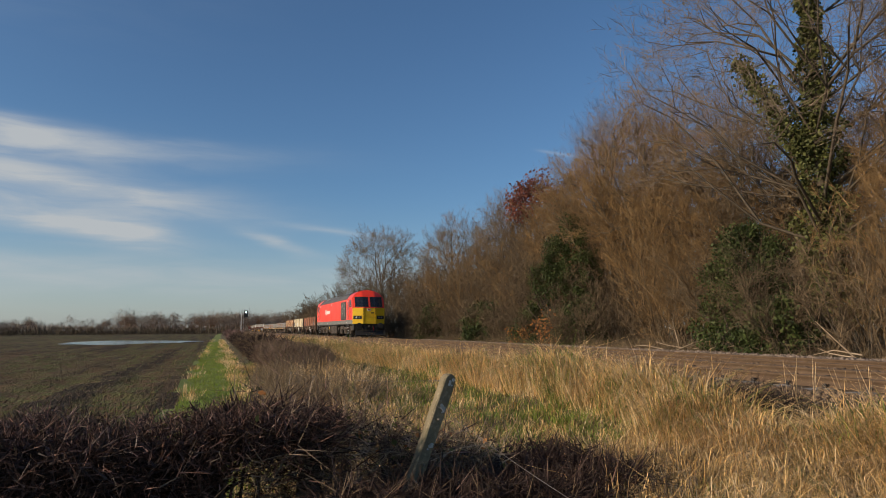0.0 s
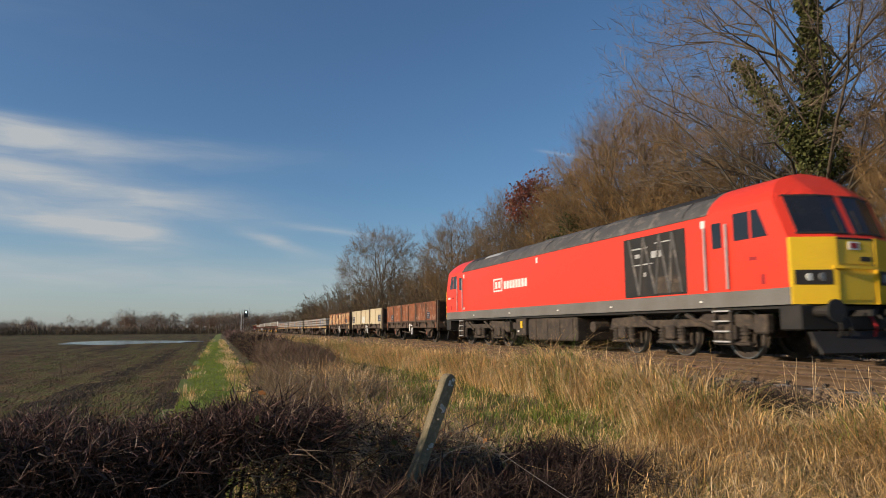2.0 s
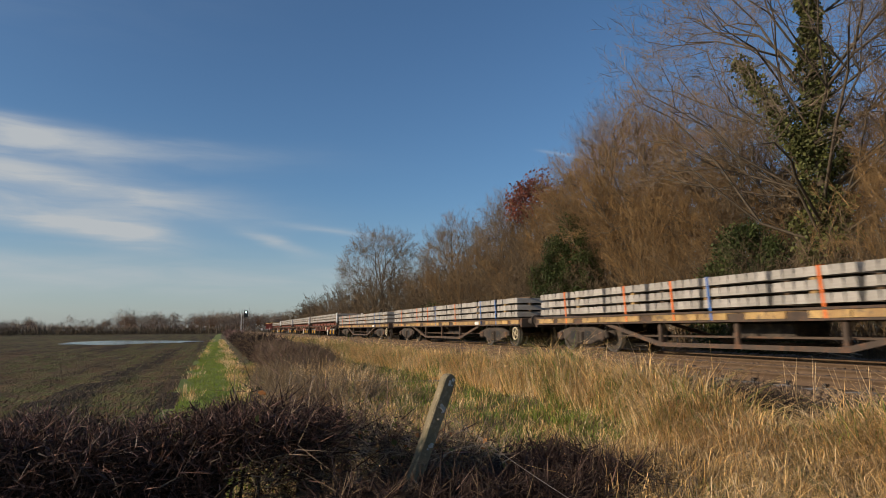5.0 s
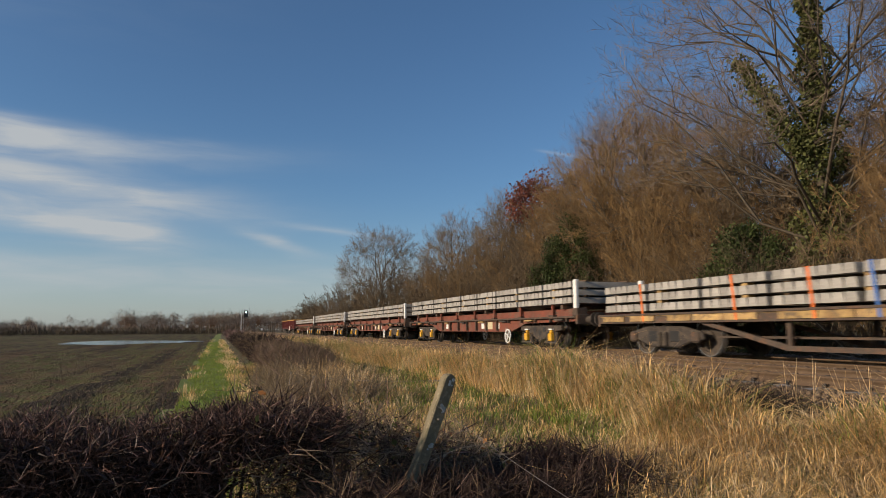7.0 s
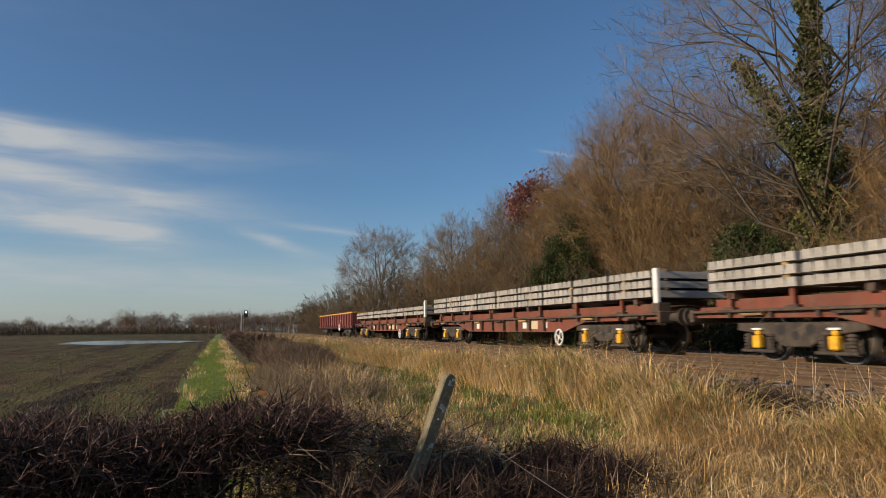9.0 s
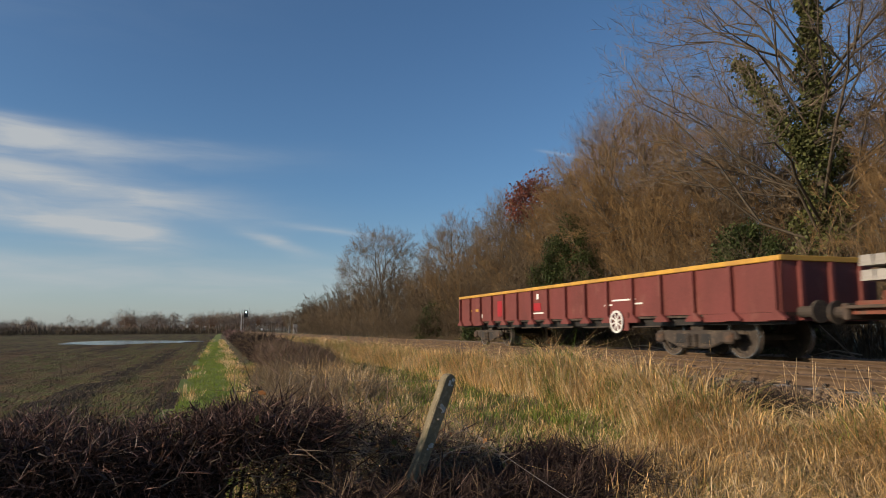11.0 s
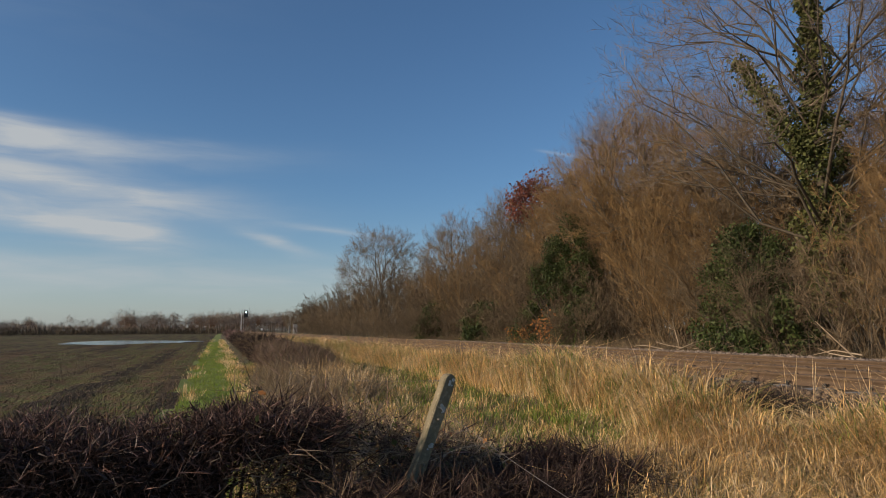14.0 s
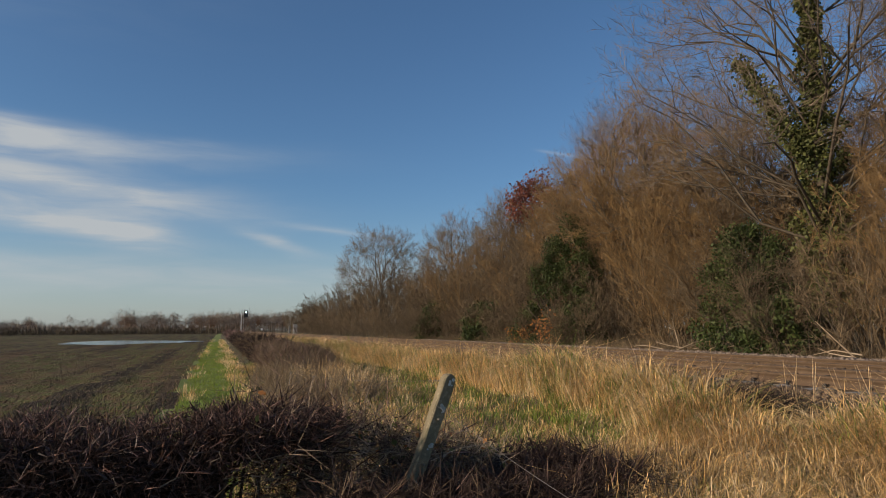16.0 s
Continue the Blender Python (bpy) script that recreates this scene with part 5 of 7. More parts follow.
marker = thing("line_marker", "small white lineside marker board", "marker", m=pose(9.5 + bend(160), 160, 0))
part("board", boxed((-0.22, 0.22, -0.02, 0.02, 0.5, 1.0)), M["white"], marker)
part("stake", boxed((-0.04, 0.04, 0.02, 0.08, -0.6, 0.9)), M["grime"], marker)


def puddle():
    n = 60
    r = random.Random(6)
    ring_ = []
    for k in range(n):
        a = 2 * math.pi * k / n
        f = 1 + 0.12 * math.sin(3 * a + 1) + 0.08 * math.sin(7 * a)
        ring_.append((-11.0 + 8.2 * f * math.cos(a), 101 + 15 * f * math.sin(a), -0.955))
    me = mesh_of("flood_water", [(-11.0, 101, -0.955)] + ring_, None, [(0, 1 + k, 1 + (k + 1) % n) for k in range(n)], (M["water"],))
    tagged(new("flood_water", me), "shallow flood water standing in the field", "water", kind="structure")


puddle()


def far_trees():
    """Bare woods on the horizon, past the field: crowns of coarse twigs."""
    r = np.random.default_rng(101)
    segs, trunk, leafy_p = [], [], []
    spots = []
    for k in range(260):
        y = 360 + 120 * r.random()
        spots.append((-260 + 300 * r.random(), y, 3.5 + 6 * r.random() ** 2.5))
    for k in range(40):
        spots.append((-40 + 62 * r.random(), 300 + 60 * r.random(), 7 + 4.5 * r.random()))
    for k in range(40):
        spots.append((-6 + 34 * r.random(), 250 + 60 * r.random(), 6.5 + 3 * r.random()))
    for x, y, h in spots:
        trunk.append((x, y, -1.2, x, y, h * 0.4, 0.2, 0.1))
        n = 230
        d = r.normal(size=(n, 3))
        d /= np.linalg.norm(d, axis=1, keepdims=True)
        d[:, 2] = np.abs(d[:, 2]) * 1.15 - 0.25
        wide = h * (0.40 + 0.15 * r.random())
        a = np.array([x, y, h * 0.42]) + d * np.array([wide, wide, h * 0.5]) * (0.25 + 0.65 * r.random((n, 1)))
        b = a + (d + r.normal(size=(n, 3)) * 0.6 + np.array([0, 0, 0.3])) * h * 0.10
        segs.append(np.hstack((a, b, np.full((n, 1), 0.13))))
        if r.random() < 0.3:
            leafy_p.append(np.array([x, y, h * 0.45]) + r.normal(size=(260, 3)) * np.array([h * 0.16, h * 0.16, h * 0.13]))
    # low brush that closes the foot of the woods
    n = 16000
    p = np.stack((-250 + 330 * r.random(n), 300 + 90 * r.random(n), -1.0 + 3.4 * r.random(n) ** 1.2), axis=1)
    segs.append(np.hstack((p, p + r.normal(size=(n, 3)) * 0.6 + np.array([0, 0, 0.7]), np.full((n, 1), 0.3))))
    t = thing("far_woods", "bare brown woods on the flat horizon", "woods")
    v, f = slivers(np.concatenate(segs), r)
    o = new("crowns", mesh_of("crowns", v, None, f, (M["far_twig_haze"],))); o.parent = t; tagged(o, kind="stuff")
    v, q = tubes(trunk, 4)
    o = new("trunks", mesh_of("trunks", v, q, None, (M["bark"],))); o.parent = t; tagged(o, kind="stuff")
    v, q = leaf_quads(np.concatenate(leafy_p), 0.45, r)
    o = new("leaves", mesh_of("leaves", v, q, None, (M["far_leaf"],))); o.parent = t; tagged(o, kind="stuff")
    # low hedge at the far side of the field
    n = 9000
    s = r.random(n)
    p = np.stack((-120 + 130 * s, 190 + 130 * s, -1.0 + 2.2 * r.random(n) ** 1.3), axis=1) + r.normal(size=(n, 3)) * np.array([0.7, 0.7, 0.1])
    d = r.normal(size=(n, 3)) * 0.5 + np.array([0, 0, 0.8])
    v, f = slivers(np.hstack((p, p + d, np.full((n, 1), 0.22))), r)
    tagged(new("far_hedge", mesh_of("far_hedge", v, None, f, (M["twig_brown"],))), "dark bare hedge along the far side of the field", "hedge", kind="stuff")


far_trees()


# ---- the train; each vehicle in its own space: y to its rear, z = 0 at the rail ----
SPINS = []                            # wheelsets and their radius
WHEELS = {}


def ring(bm, r0, r1, lo, hi, y=0.0, z=0.0, n=24):
    """A flat ring about the x axis between two radii."""
    vs = []
    for i in range(n):
        a = 2 * math.pi * i / n
        c, s = math.cos(a), math.sin(a)
        vs.append([bm.verts.new((x, y + r * c, z + r * s)) for x, r in ((lo, r0), (lo, r1), (hi, r1), (hi, r0))])
    for i in range(n):
        a, b = vs[i], vs[(i + 1) % n]
        for k in range(4):
            bm.faces.new((a[k], b[k], b[(k + 1) % 4], a[(k + 1) % 4]))
    return bm


def wheel_meshes(r):
    if r in WHEELS:
        return WHEELS[r]
    bm = bmesh.new()
    for s in (-1, 1):
        disc(bm, r * 0.80, 0, s * 0.70 - 0.012, s * 0.70 + 0.012, n=24)
        disc(bm, r * 0.28, 0, s * 0.71 - 0.07, s * 0.71 + 0.07, n=14)
        ring(bm, r * 0.78, r * 0.955, s * 0.715 - 0.06, s * 0.715 + 0.062)
        ring(bm, r * 0.80, r * 1.04, s * 0.655 - 0.015, s * 0.655 + 0.015)
    disc(bm, 0.085, 0, -0.7, 0.7, n=12)
    bmesh.ops.recalc_face_normals(bm, faces=bm.faces[:])
    a = bpy.data.meshes.new("wheelset")
    bm.to_mesh(a); bm.free()
    a.materials.append(M["grime"])
    bm = bmesh.new()
    ring(bm, r * 0.94, r * 0.999, -0.055, 0.06)
    bmesh.ops.recalc_face_normals(bm, faces=bm.faces[:])
    b = bpy.data.meshes.new("tread")
    bm.to_mesh(b); bm.free()
    b.materials.append(M["steel"])
    WHEELS[r] = (a, b)
    return WHEELS[r]


def wheelset(parent, y, r):
    a, b = wheel_meshes(r)
    w = share("wheelset", a, parent, pose(0, y, r))
    for x in (-0.718, 0.718):
        share("tread", b, w, pose(x, 0, 0), "polished steel running surface")
    SPINS.append((w, y, r))
    return w


def buffers(parent, y, out, z=1.03, r=0.23, mat="grime"):
    """Two buffers at the vehicle's end y; out is -1 for the front end and 1 for the rear."""
    for s in (-1, 1):
        bm = bmesh.new()
        lo, hi = sorted((y, y + out * 0.42))
        disc(bm, 0.11, 1, lo, hi, (s * 0.87, z), 12)
        lo, hi = sorted((y + out * 0.42, y + out * 0.47))
        disc(bm, r, 1, lo, hi, (s * 0.87, z), 20)
        part("buffer", bm, M[mat], parent)
    bm = boxed((-0.06, 0.06, min(y, y + out * 0.5), max(y, y + out * 0.5), z - 0.1, z + 0.03))
    part("coupling", bm, M["black"], parent, bevel=0.015)


def coil(bm, x, y, z0, z1, r=0.11, turns=5):
    h = (z1 - z0) / turns
    for k in range(turns):
        disc(bm, r, 2, z0 + h * (k + 0.12), z0 + h * (k + 0.72), (x, y), 12)
    disc(bm, r * 0.7, 2, z0, z1, (x, y), 10)


def hand_wheel(parent, x, y, z, r, mat="white", spokes=4):
    bm = bmesh.new()
    ring(bm, r * 0.82, r, x - 0.03, x, y, z, 24)
    ring(bm, 0.02, r * 0.2, x - 0.04, x, y, z, 12)
    for k in range(spokes):
        a = math.pi * 2 * k / spokes + 0.5
        bar(bm, (x - 0.02, y, z), (x - 0.02, y + 0.85 * r * math.cos(a), z + 0.85 * r * math.sin(a)), 0.022, 4)
    bmesh.ops.recalc_face_normals(bm, faces=bm.faces[:])
    return part("hand_wheel", bm, M[mat], parent, "white-painted brake hand wheel")


# -- locomotive --
LL, HW = 20.7, 1.32
CANT = 3.22


def roof_z(x):
    return CANT + 0.68 * max(0.0, 1 - abs(x / HW) ** 2.4) ** 0.75


def nose(x, z):
    """How far back the cab's front lies at (x, z)."""
    q = -0.20 + 0.40 * max(0.0, abs(x) - 0.52)
    if z > 2.42:
        q += 0.40 * (min(z, 3.36) - 2.42)
    if z > 3.36:
        q += 1.15 * (z - 3.36)
    return q


def nose_panel(x0, x1, z0, z1, off, end, nx=6, nz=5, depth=0.02, to_roof=False):
    """A plate that follows the cab front, off metres proud of it; end 0 is the front cab, 1 the rear one."""
    bm = bmesh.new()
    grids = []
    for o in (off, off - depth):
        g = []
        for j in range(nz + 1):
            for i in range(nx + 1):
                x = x0 + (x1 - x0) * i / nx
                top = roof_z(x) if to_roof else z1
                z = z0 + (top - z0) * j / nz
                y = nose(x, z) - o
                g.append(bm.verts.new((x, LL - y if end else y, z)))
        grids.append(g)
    n = nx + 1
    for g in grids:
        for j in range(nz):
            for i in range(nx):
                bm.faces.new((g[j * n + i], g[j * n + i + 1], g[(j + 1) * n + i + 1], g[(j + 1) * n + i]))
    a, b = grids
    rim = [i for i in range(n)] + [j * n + nx for j in range(1, nz + 1)] + [nz * n + i for i in range(nx - 1, -1, -1)] + [j * n for j in range(nz - 1, 0, -1)]
    for k in range(len(rim)):
        i, j = rim[k], rim[(k + 1) % len(rim)]
        bm.faces.new((a[i], a[j], b[j], b[i]))
    bmesh.ops.recalc_face_normals(bm, faces=bm.faces[:])
    return bm


def side_plate(side, y0, y1, z0, z1, proud=0.006, thick=0.02, slant=0.0):
    """A plate on the body side; slant leans the front edge back towards its top."""
    x = side * (HW + proud)
    lo, hi = sorted((x, x - side * thick))
    return prism(bmesh.new(), [(y0, z0), (y1, z0), (y1, z1), (y0 + slant, z1)], 0, lo, hi)


def skin(x_z, ys):
    """A shell through the points (x, z), each drawn out along its own stretch of y given by ys(x, z)."""
    bm = bmesh.new()
    rows = []
    for x, z in x_z:
        a, b = ys(x, z)
        rows.append([bm.verts.new((x, a + (b - a) * k / 6, z)) for k in range(7)])
    for r, s in zip(rows, rows[1:]):
        for k in range(6):
            f = bm.faces.new((r[k], r[k + 1], s[k + 1], s[k]))
            f.smooth = True
    return bm


def build_loco():
    t = thing("locomotive", "red diesel locomotive with yellow cab ends hauling the train", "locomotive")
    # shell: grey band, red sides, cab roofs, grey roof between them
    for s in (-1, 1):
        pts = [(s * HW, z) for z in (1.45, 1.9, 2.42, 2.9, CANT)]
        part("side", skin(pts, lambda x, z: (nose(x, z), LL - nose(x, z))), M["red"], t, "red painted body side")
        pts = [(s * (HW + 0.004), z) for z in (1.12, 1.3, 1.45)]
        part("solebar", skin(pts, lambda x, z: (nose(x, z), LL - nose(x, z))), M["loco_grey"], t, "grey band along the foot of the body")
    arc = [HW * math.sin(math.pi / 2 * k / 12) for k in range(-12, 13)]
    arc = [(x, roof_z(x)) for x in arc]
    part("cab_roof", skin(arc, lambda x, z: (nose(x, z), 2.35)), M["red"], t)
    part("cab_roof", skin(arc, lambda x, z: (LL - 2.35, LL - nose(x, z))), M["red"], t)
    part("roof", skin(arc, lambda x, z: (2.35, LL - 2.35)), M["roof_grey"], t, "weathered grey roof")
    part("floor", boxed((-1.25, 1.25, 0.3, LL - 0.3, 1.05, 1.15)), M["black"], t)
    for y0, y1, mt in ((2.5, 5.6, "black"), (5.9, 7.0, "roof_grey"), (8.0, 11.5, "roof_grey"), (15.0, 16.6, "silver"), (16.8, 18.2, "black")):
        bm = bmesh.new()
        pts = [(x, z + 0.02) for x, z in arc if abs(x) < 0.98]
        prism(bm, pts + [(x, z - 0.04) for x, z in pts[::-1]], 1, y0, y1)
        part("roof_hatch", bm, M[mt], t)
    for y in (3.2, 7.4, 10.4, 13.5, 17.3):
        bm = bmesh.new()
        pts = [(x, z + 0.012) for x, z in arc]
        prism(bm, pts + [(x, z - 0.02) for x, z in pts[::-1]], 1, y, y + 0.04)
        part("roof_joint", bm, M["black"], t)
    for s in (-1, 1):
        part("gutter", boxed((s * HW - 0.02, s * HW + 0.02, 2.35, LL - 2.35, CANT - 0.02, CANT + 0.02)), M["roof_grey"], t)
    part("horn", boxed((-0.18, 0.18, 0.80, 0.98, 3.78, 3.92)), M["red"], t, bevel=0.03)
    part("horn_grille", boxed((0.1, 0.55, 0.85, 1.1, 3.74, 3.91)), M["black"], t, bevel=0.03)
    for end in (0, 1):
        part("cab_front", nose_panel(-HW, HW, 2.42, 0, 0.0, end, 22, 10, 0.02, True), M["red"], t, "red cab front above the waist")
        part("cab_front", nose_panel(-HW, HW, 1.12, 2.42, -0.01, end, 22, 4), M["yellow"], t)
        for s in (-1, 1):
            a, b = sorted((s * 0.50, s * (HW + 0.004)))
            part("warning_panel", nose_panel(a, b, 1.12, 2.42, 0.03, end, 6, 5, 0.05), M["yellow"], t, "yellow warning panel")
            a, b = sorted((s * 0.09, s * 1.13))
            w = part("windscreen", nose_panel(a, b, 2.52, 3.30, 0.012, end, 5, 5), M["glass"], t, "dark tinted windscreen")
            for e0, e1, z0, z1 in ((a - 0.03, b + 0.03, 2.49, 2.53), (a - 0.03, b + 0.03, 3.29, 3.33)):
                part("seal", nose_panel(e0, e1, z0, z1, 0.02, end, 5, 1), M["black"], w)
            a, b = sorted((s * 0.62, s * 1.27))
            lb = part("lamp_housing", nose_panel(a, b, 1.50, 1.78, 0.05, end, 3, 2, 0.03), M["black"], t, "black lamp housing")
            for dx, r, mt in ((0.80, 0.085, "lamp"), (1.03, 0.075, "lamp")):
                y = nose(dx, 1.64) - 0.07
                bm = bmesh.new()
                lo, hi = sorted((LL - y, LL - y - 0.03)) if end else (y, y + 0.03)
                disc(bm, r, 1, lo, hi, (s * dx, 1.64), 16)
                part("lens", bm, M["headlight" if (s < 0 and not end and dx > 0.9) else mt], lb)
            part("wiper", nose_panel(s * 0.25 - 0.012, s * 0.25 + 0.012, 2.5, 3.0, 0.03, end, 1, 3), M["black"], t)
        for s in (-1, 1):
            part("panel_gap", nose_panel(s * 0.49 - 0.012, s * 0.49 + 0.012, 1.86, 2.40, 0.012, end, 1, 3), M["black"], t)
        part("panel_gap", nose_panel(-0.5, 0.5, 2.38, 2.41, 0.014, end, 4, 1), M["black"], t)
        part("lower_panel", nose_panel(-0.46, 0.46, 1.20, 1.74, 0.008, end, 4, 2), M["yellow"], t)
        part("hand_grab", nose_panel(-0.62, 0.62, 1.80, 1.86, 0.09, end, 6, 1, 0.03), M["yellow"], t)
        part("recess", nose_panel(-0.47, 0.47, 1.90, 2.38, 0.004, end, 4, 2), M["yellow"], t, "recessed yellow centre panel")
        part("number_plate", nose_panel(0.12, 0.40, 1.96, 2.05, 0.02, end, 1, 1), M["black"], t, "dark plate with unreadable marks")
        part("emblem", nose_panel(-0.17, 0.10, 2.18, 2.34, 0.02, end, 1, 1), M["white"], t, "small white emblem with red mark")
        part("emblem_mark", nose_panel(-0.12, 0.05, 2.21, 2.31, 0.026, end, 1, 1), M["bright_red"], t)
        o = -1 if end == 0 else 1
        y = 0.0 if end == 0 else LL
        part("buffer_beam", boxed((-1.28, 1.28, *sorted((y + o * 0.02, y - o * 0.5)), 0.62, 1.12)), M["black"], t, bevel=0.03)
        buffers(t, y, o, 0.98, 0.22, "black")
        bm = bmesh.new()
        prism(bm, [(y + o * 0.30, 0.16), (y + o * 0.36, 0.20), (y + o * 0.10, 0.60), (y + o * 0.04, 0.58)], 0, -1.15, 1.15)
        part("obstacle_deflector", bm, M["black"], t)
        for x in (-0.55, -0.3, 0.35, 0.6):
            bm = bmesh.new()
            p0 = Vector((x, y + o * 0.08, 0.95))
            for k in range(5):
                p1 = Vector((x + 0.06 * k / 5, y + o * (0.08 + 0.16 * math.sin(math.pi * (k + 1) / 5)), 0.95 - 0.11 * (k + 1)))
                bar(bm, p0, p1, 0.025, 5)
                p0 = p1
            part("brake_hose", bm, M["bright_red" if x == 0.35 else "black"], t)
    # doors, windows, grilles on each side
    for s in (-1, 1):
        for e in (0, 1):
            def yy(a, b):
                return (LL - b, LL - a) if e else (a, b)
            for a, b in ((0.62, 1.05), (1.11, 1.56)):
                bm = bmesh.new()
                y0, y1 = yy(a, b)
                sl = 0.24 if a < 1 else 0.0
                x0, x1 = sorted((s * (HW + 0.008), s * (HW - 0.01)))
                if e:
                    prism(bm, [(y0, 2.52), (y1, 2.52), (y1 - sl, 3.10), (y0, 3.10)], 0, x0, x1)
                else:
                    prism(bm, [(y0, 2.52), (y1, 2.52), (y1, 3.10), (y0 + sl, 3.10)], 0, x0, x1)
                part("cab_window", bm, M["glass"], t, "dark cab side window")
            y0, y1 = yy(1.80, 2.34)
            d = part("cab_door", side_plate(s, y0, y1, 1.46, 3.08, 0.004), M["red"], t, "red cab door")
            part("door_window", side_plate(s, y0 + 0.12, y1 - 0.12, 2.42, 2.98, 0.012), M["glass"], d)
            for y in (1.74, 2.42):
                y0, y1 = yy(y - 0.025, y + 0.025)
                part("handrail", side_plate(s, y0, y1, 1.5, 2.92, 0.07, 0.03), M["silver"], t, "bright metal grab rail")
            part("marker", side_plate(s, *yy(2.44, 2.58), 2.93, 3.10, 0.01), M["white"], t)
            part("notice", side_plate(s, *yy(0.95, 1.15), 2.06, 2.13, 0.008), M["bright_red"], t)
            part("notice", side_plate(s, *yy(0.75, 0.85), 1.55, 1.75, 0.008), M["bright_red"], t)
            # steps under the door
            st = part("ladder_side", boxed((s * 1.25 - 0.03, s * 1.25 + 0.03, *yy(1.82, 1.87), 0.32, 1.12)), M["grime"], t)
            part("ladder_side", boxed((s * 1.25 - 0.03, s * 1.25 + 0.03, *yy(2.30, 2.35), 0.32, 1.12)), M["grime"], t)
            for z in (0.36, 0.58, 0.80, 1.02):
                part("step", boxed((min(s * 1.18, s * 1.32), max(s * 1.18, s * 1.32), *yy(1.84, 2.33), z, z + 0.035)), M["silver"], st)
        g = part("air_intake", side_plate(s, 3.12, 5.66, 1.48, 3.04, 0.006), M["black"], t, "large dark air intake grille")
        for a, b in ((3.3, 3.6), (3.75, 3.6), (3.75, 4.1), (4.3, 4.1), (4.3, 4.75), (5.0, 4.75), (5.0, 5.4)):
            bm = bmesh.new()
            bar(bm, (s * (HW + 0.02), a, 1.52), (s * (HW + 0.02), b, 3.0), 0.04, 4)
            part("strut", bm, M["roof_grey"], g)
        for y0, y1, z0, z1 in ((4.05, 4.45, 2.45, 2.62), (4.95, 5.15, 2.5, 2.6), (4.6, 5.3, 2.72, 2.76), (4.7, 4.8, 2.0, 2.1), (3.6, 4.3, 2.8, 2.83), (4.4, 5.3, 2.3, 2.33), (3.3, 4.4, 1.54, 1.95)):
            part("pipework", side_plate(s, y0, y1, z0, z1, 0.011, 0.01), M["silver" if z1 - z0 < 0.3 else "grime"], g)
        # emblem and lettering as plain shapes
        for y0, y1, z0, z1 in ((13.92, 14.78, 2.12, 2.18), (13.92, 14.78, 2.58, 2.64), (13.92, 13.98, 2.18, 2.58), (14.72, 14.78, 2.18, 2.58)):
            part("emblem_frame", side_plate(s, y0, y1, z0, z1, 0.008), M["white"], t)
        for y0, y1 in ((14.40, 14.62), (14.08, 14.30)):
            part("emblem_bar", side_plate(s, y0, y1, 2.25, 2.51, 0.008), M["white"], t)
        for k in range(8):
            y = 13.76 - k * 0.262
            part("lettering_bar", side_plate(s, y - 0.20, y, 2.19, 2.49, 0.008), M["white"], t, "white lettering drawn as plain bars")
        part("marker", side_plate(s, 10.86, 11.0, 2.93, 3.12, 0.008), M["white"], t)
        part("label_plate", side_plate(s, 20.0, 20.3, 2.05, 2.14, 0.008), M["white"], t)
        part("data_plate", side_plate(s, 18.1, 18.25, 1.52, 1.62, 0.01), M["lichen"], t)
        for y in (2.6, 6.3, 9.4, 13.2, 16.9):
            part("lamp_bracket", side_plate(s, y, y + 0.1, 1.24, 1.28, 0.03, 0.04), M["white"], t)
    # tanks and boxes between the bogies
    part("fuel_tank", boxed((-1.22, 1.22, 8.5, 11.9, 0.28, 1.02)), M["grime"], t, bevel=0.05)
    part("battery_box", boxed((-1.24, 1.24, 12.1, 12.9, 0.42, 1.05)), M["grime"], t, bevel=0.03)
    for s in (-1, 1):
        for y, z, r in ((7.6, 0.72, 0.16), (13.15, 0.78, 0.14)):
            bm = bmesh.new()
            x0, x1 = sorted((s * 0.7, s * 1.18))
            disc(bm, r, 0, x0, x1, (y, z), 14)
            part("air_reservoir", bm, M["grime"], t)
        part("gauge", side_plate(s, 12.3, 12.45, 0.7, 0.95, -0.05), M["yellow"], t)
        part("valve", side_plate(s, 12.6, 12.7, 0.55, 0.62, -0.06), M["white"], t)
        for k in range(4):
            part("tank_rib", boxed((min(s * 1.21, s * 1.24), max(s * 1.21, s * 1.24), 8.7 + 0.85 * k, 8.75 + 0.85 * k, 0.32, 0.98)), M["grime"], t)
    for c in (4.0, LL - 4.0):
        for s in (-1, 1):
            bm = bmesh.new()
            pts = [(c - 2.75, 0.62), (c - 2.6, 0.95), (c - 1.2, 1.0), (c - 1.0, 0.88), (c + 1.0, 0.88), (c + 1.2, 1.0), (c + 2.6, 0.95), (c + 2.75, 0.62), (c + 2.2, 0.70), (c - 2.2, 0.70)]
            x0, x1 = sorted((s * 1.04, s * 1.16))
            prism(bm, pts, 0, x0, x1)
            f = part("bogie_frame", bm, M["grime"], t, "cast bogie side frame", 0.02)
            for dy in (-2.06, 0.0, 2.06):
                part("axle_box", boxed((min(s * 1.02, s * 1.24), max(s * 1.02, s * 1.24), c + dy - 0.17, c + dy + 0.17, 0.40, 0.74)), M["grime"], f, bevel=0.04)
                for k in (-0.36, 0.36):
                    bm = bmesh.new()
                    coil(bm, s * 1.12, c + dy + k, 0.36, 0.74)
                    part("coil_spring", bm, M["grime"], f)
                part("spring_seat", boxed((min(s * 1.0, s * 1.2), max(s * 1.0, s * 1.2), c + dy - 0.52, c + dy + 0.52, 0.30, 0.37)), M["grime"], f, bevel=0.02)
            for dy in (-1.05, 1.05):
                bm = bmesh.new()
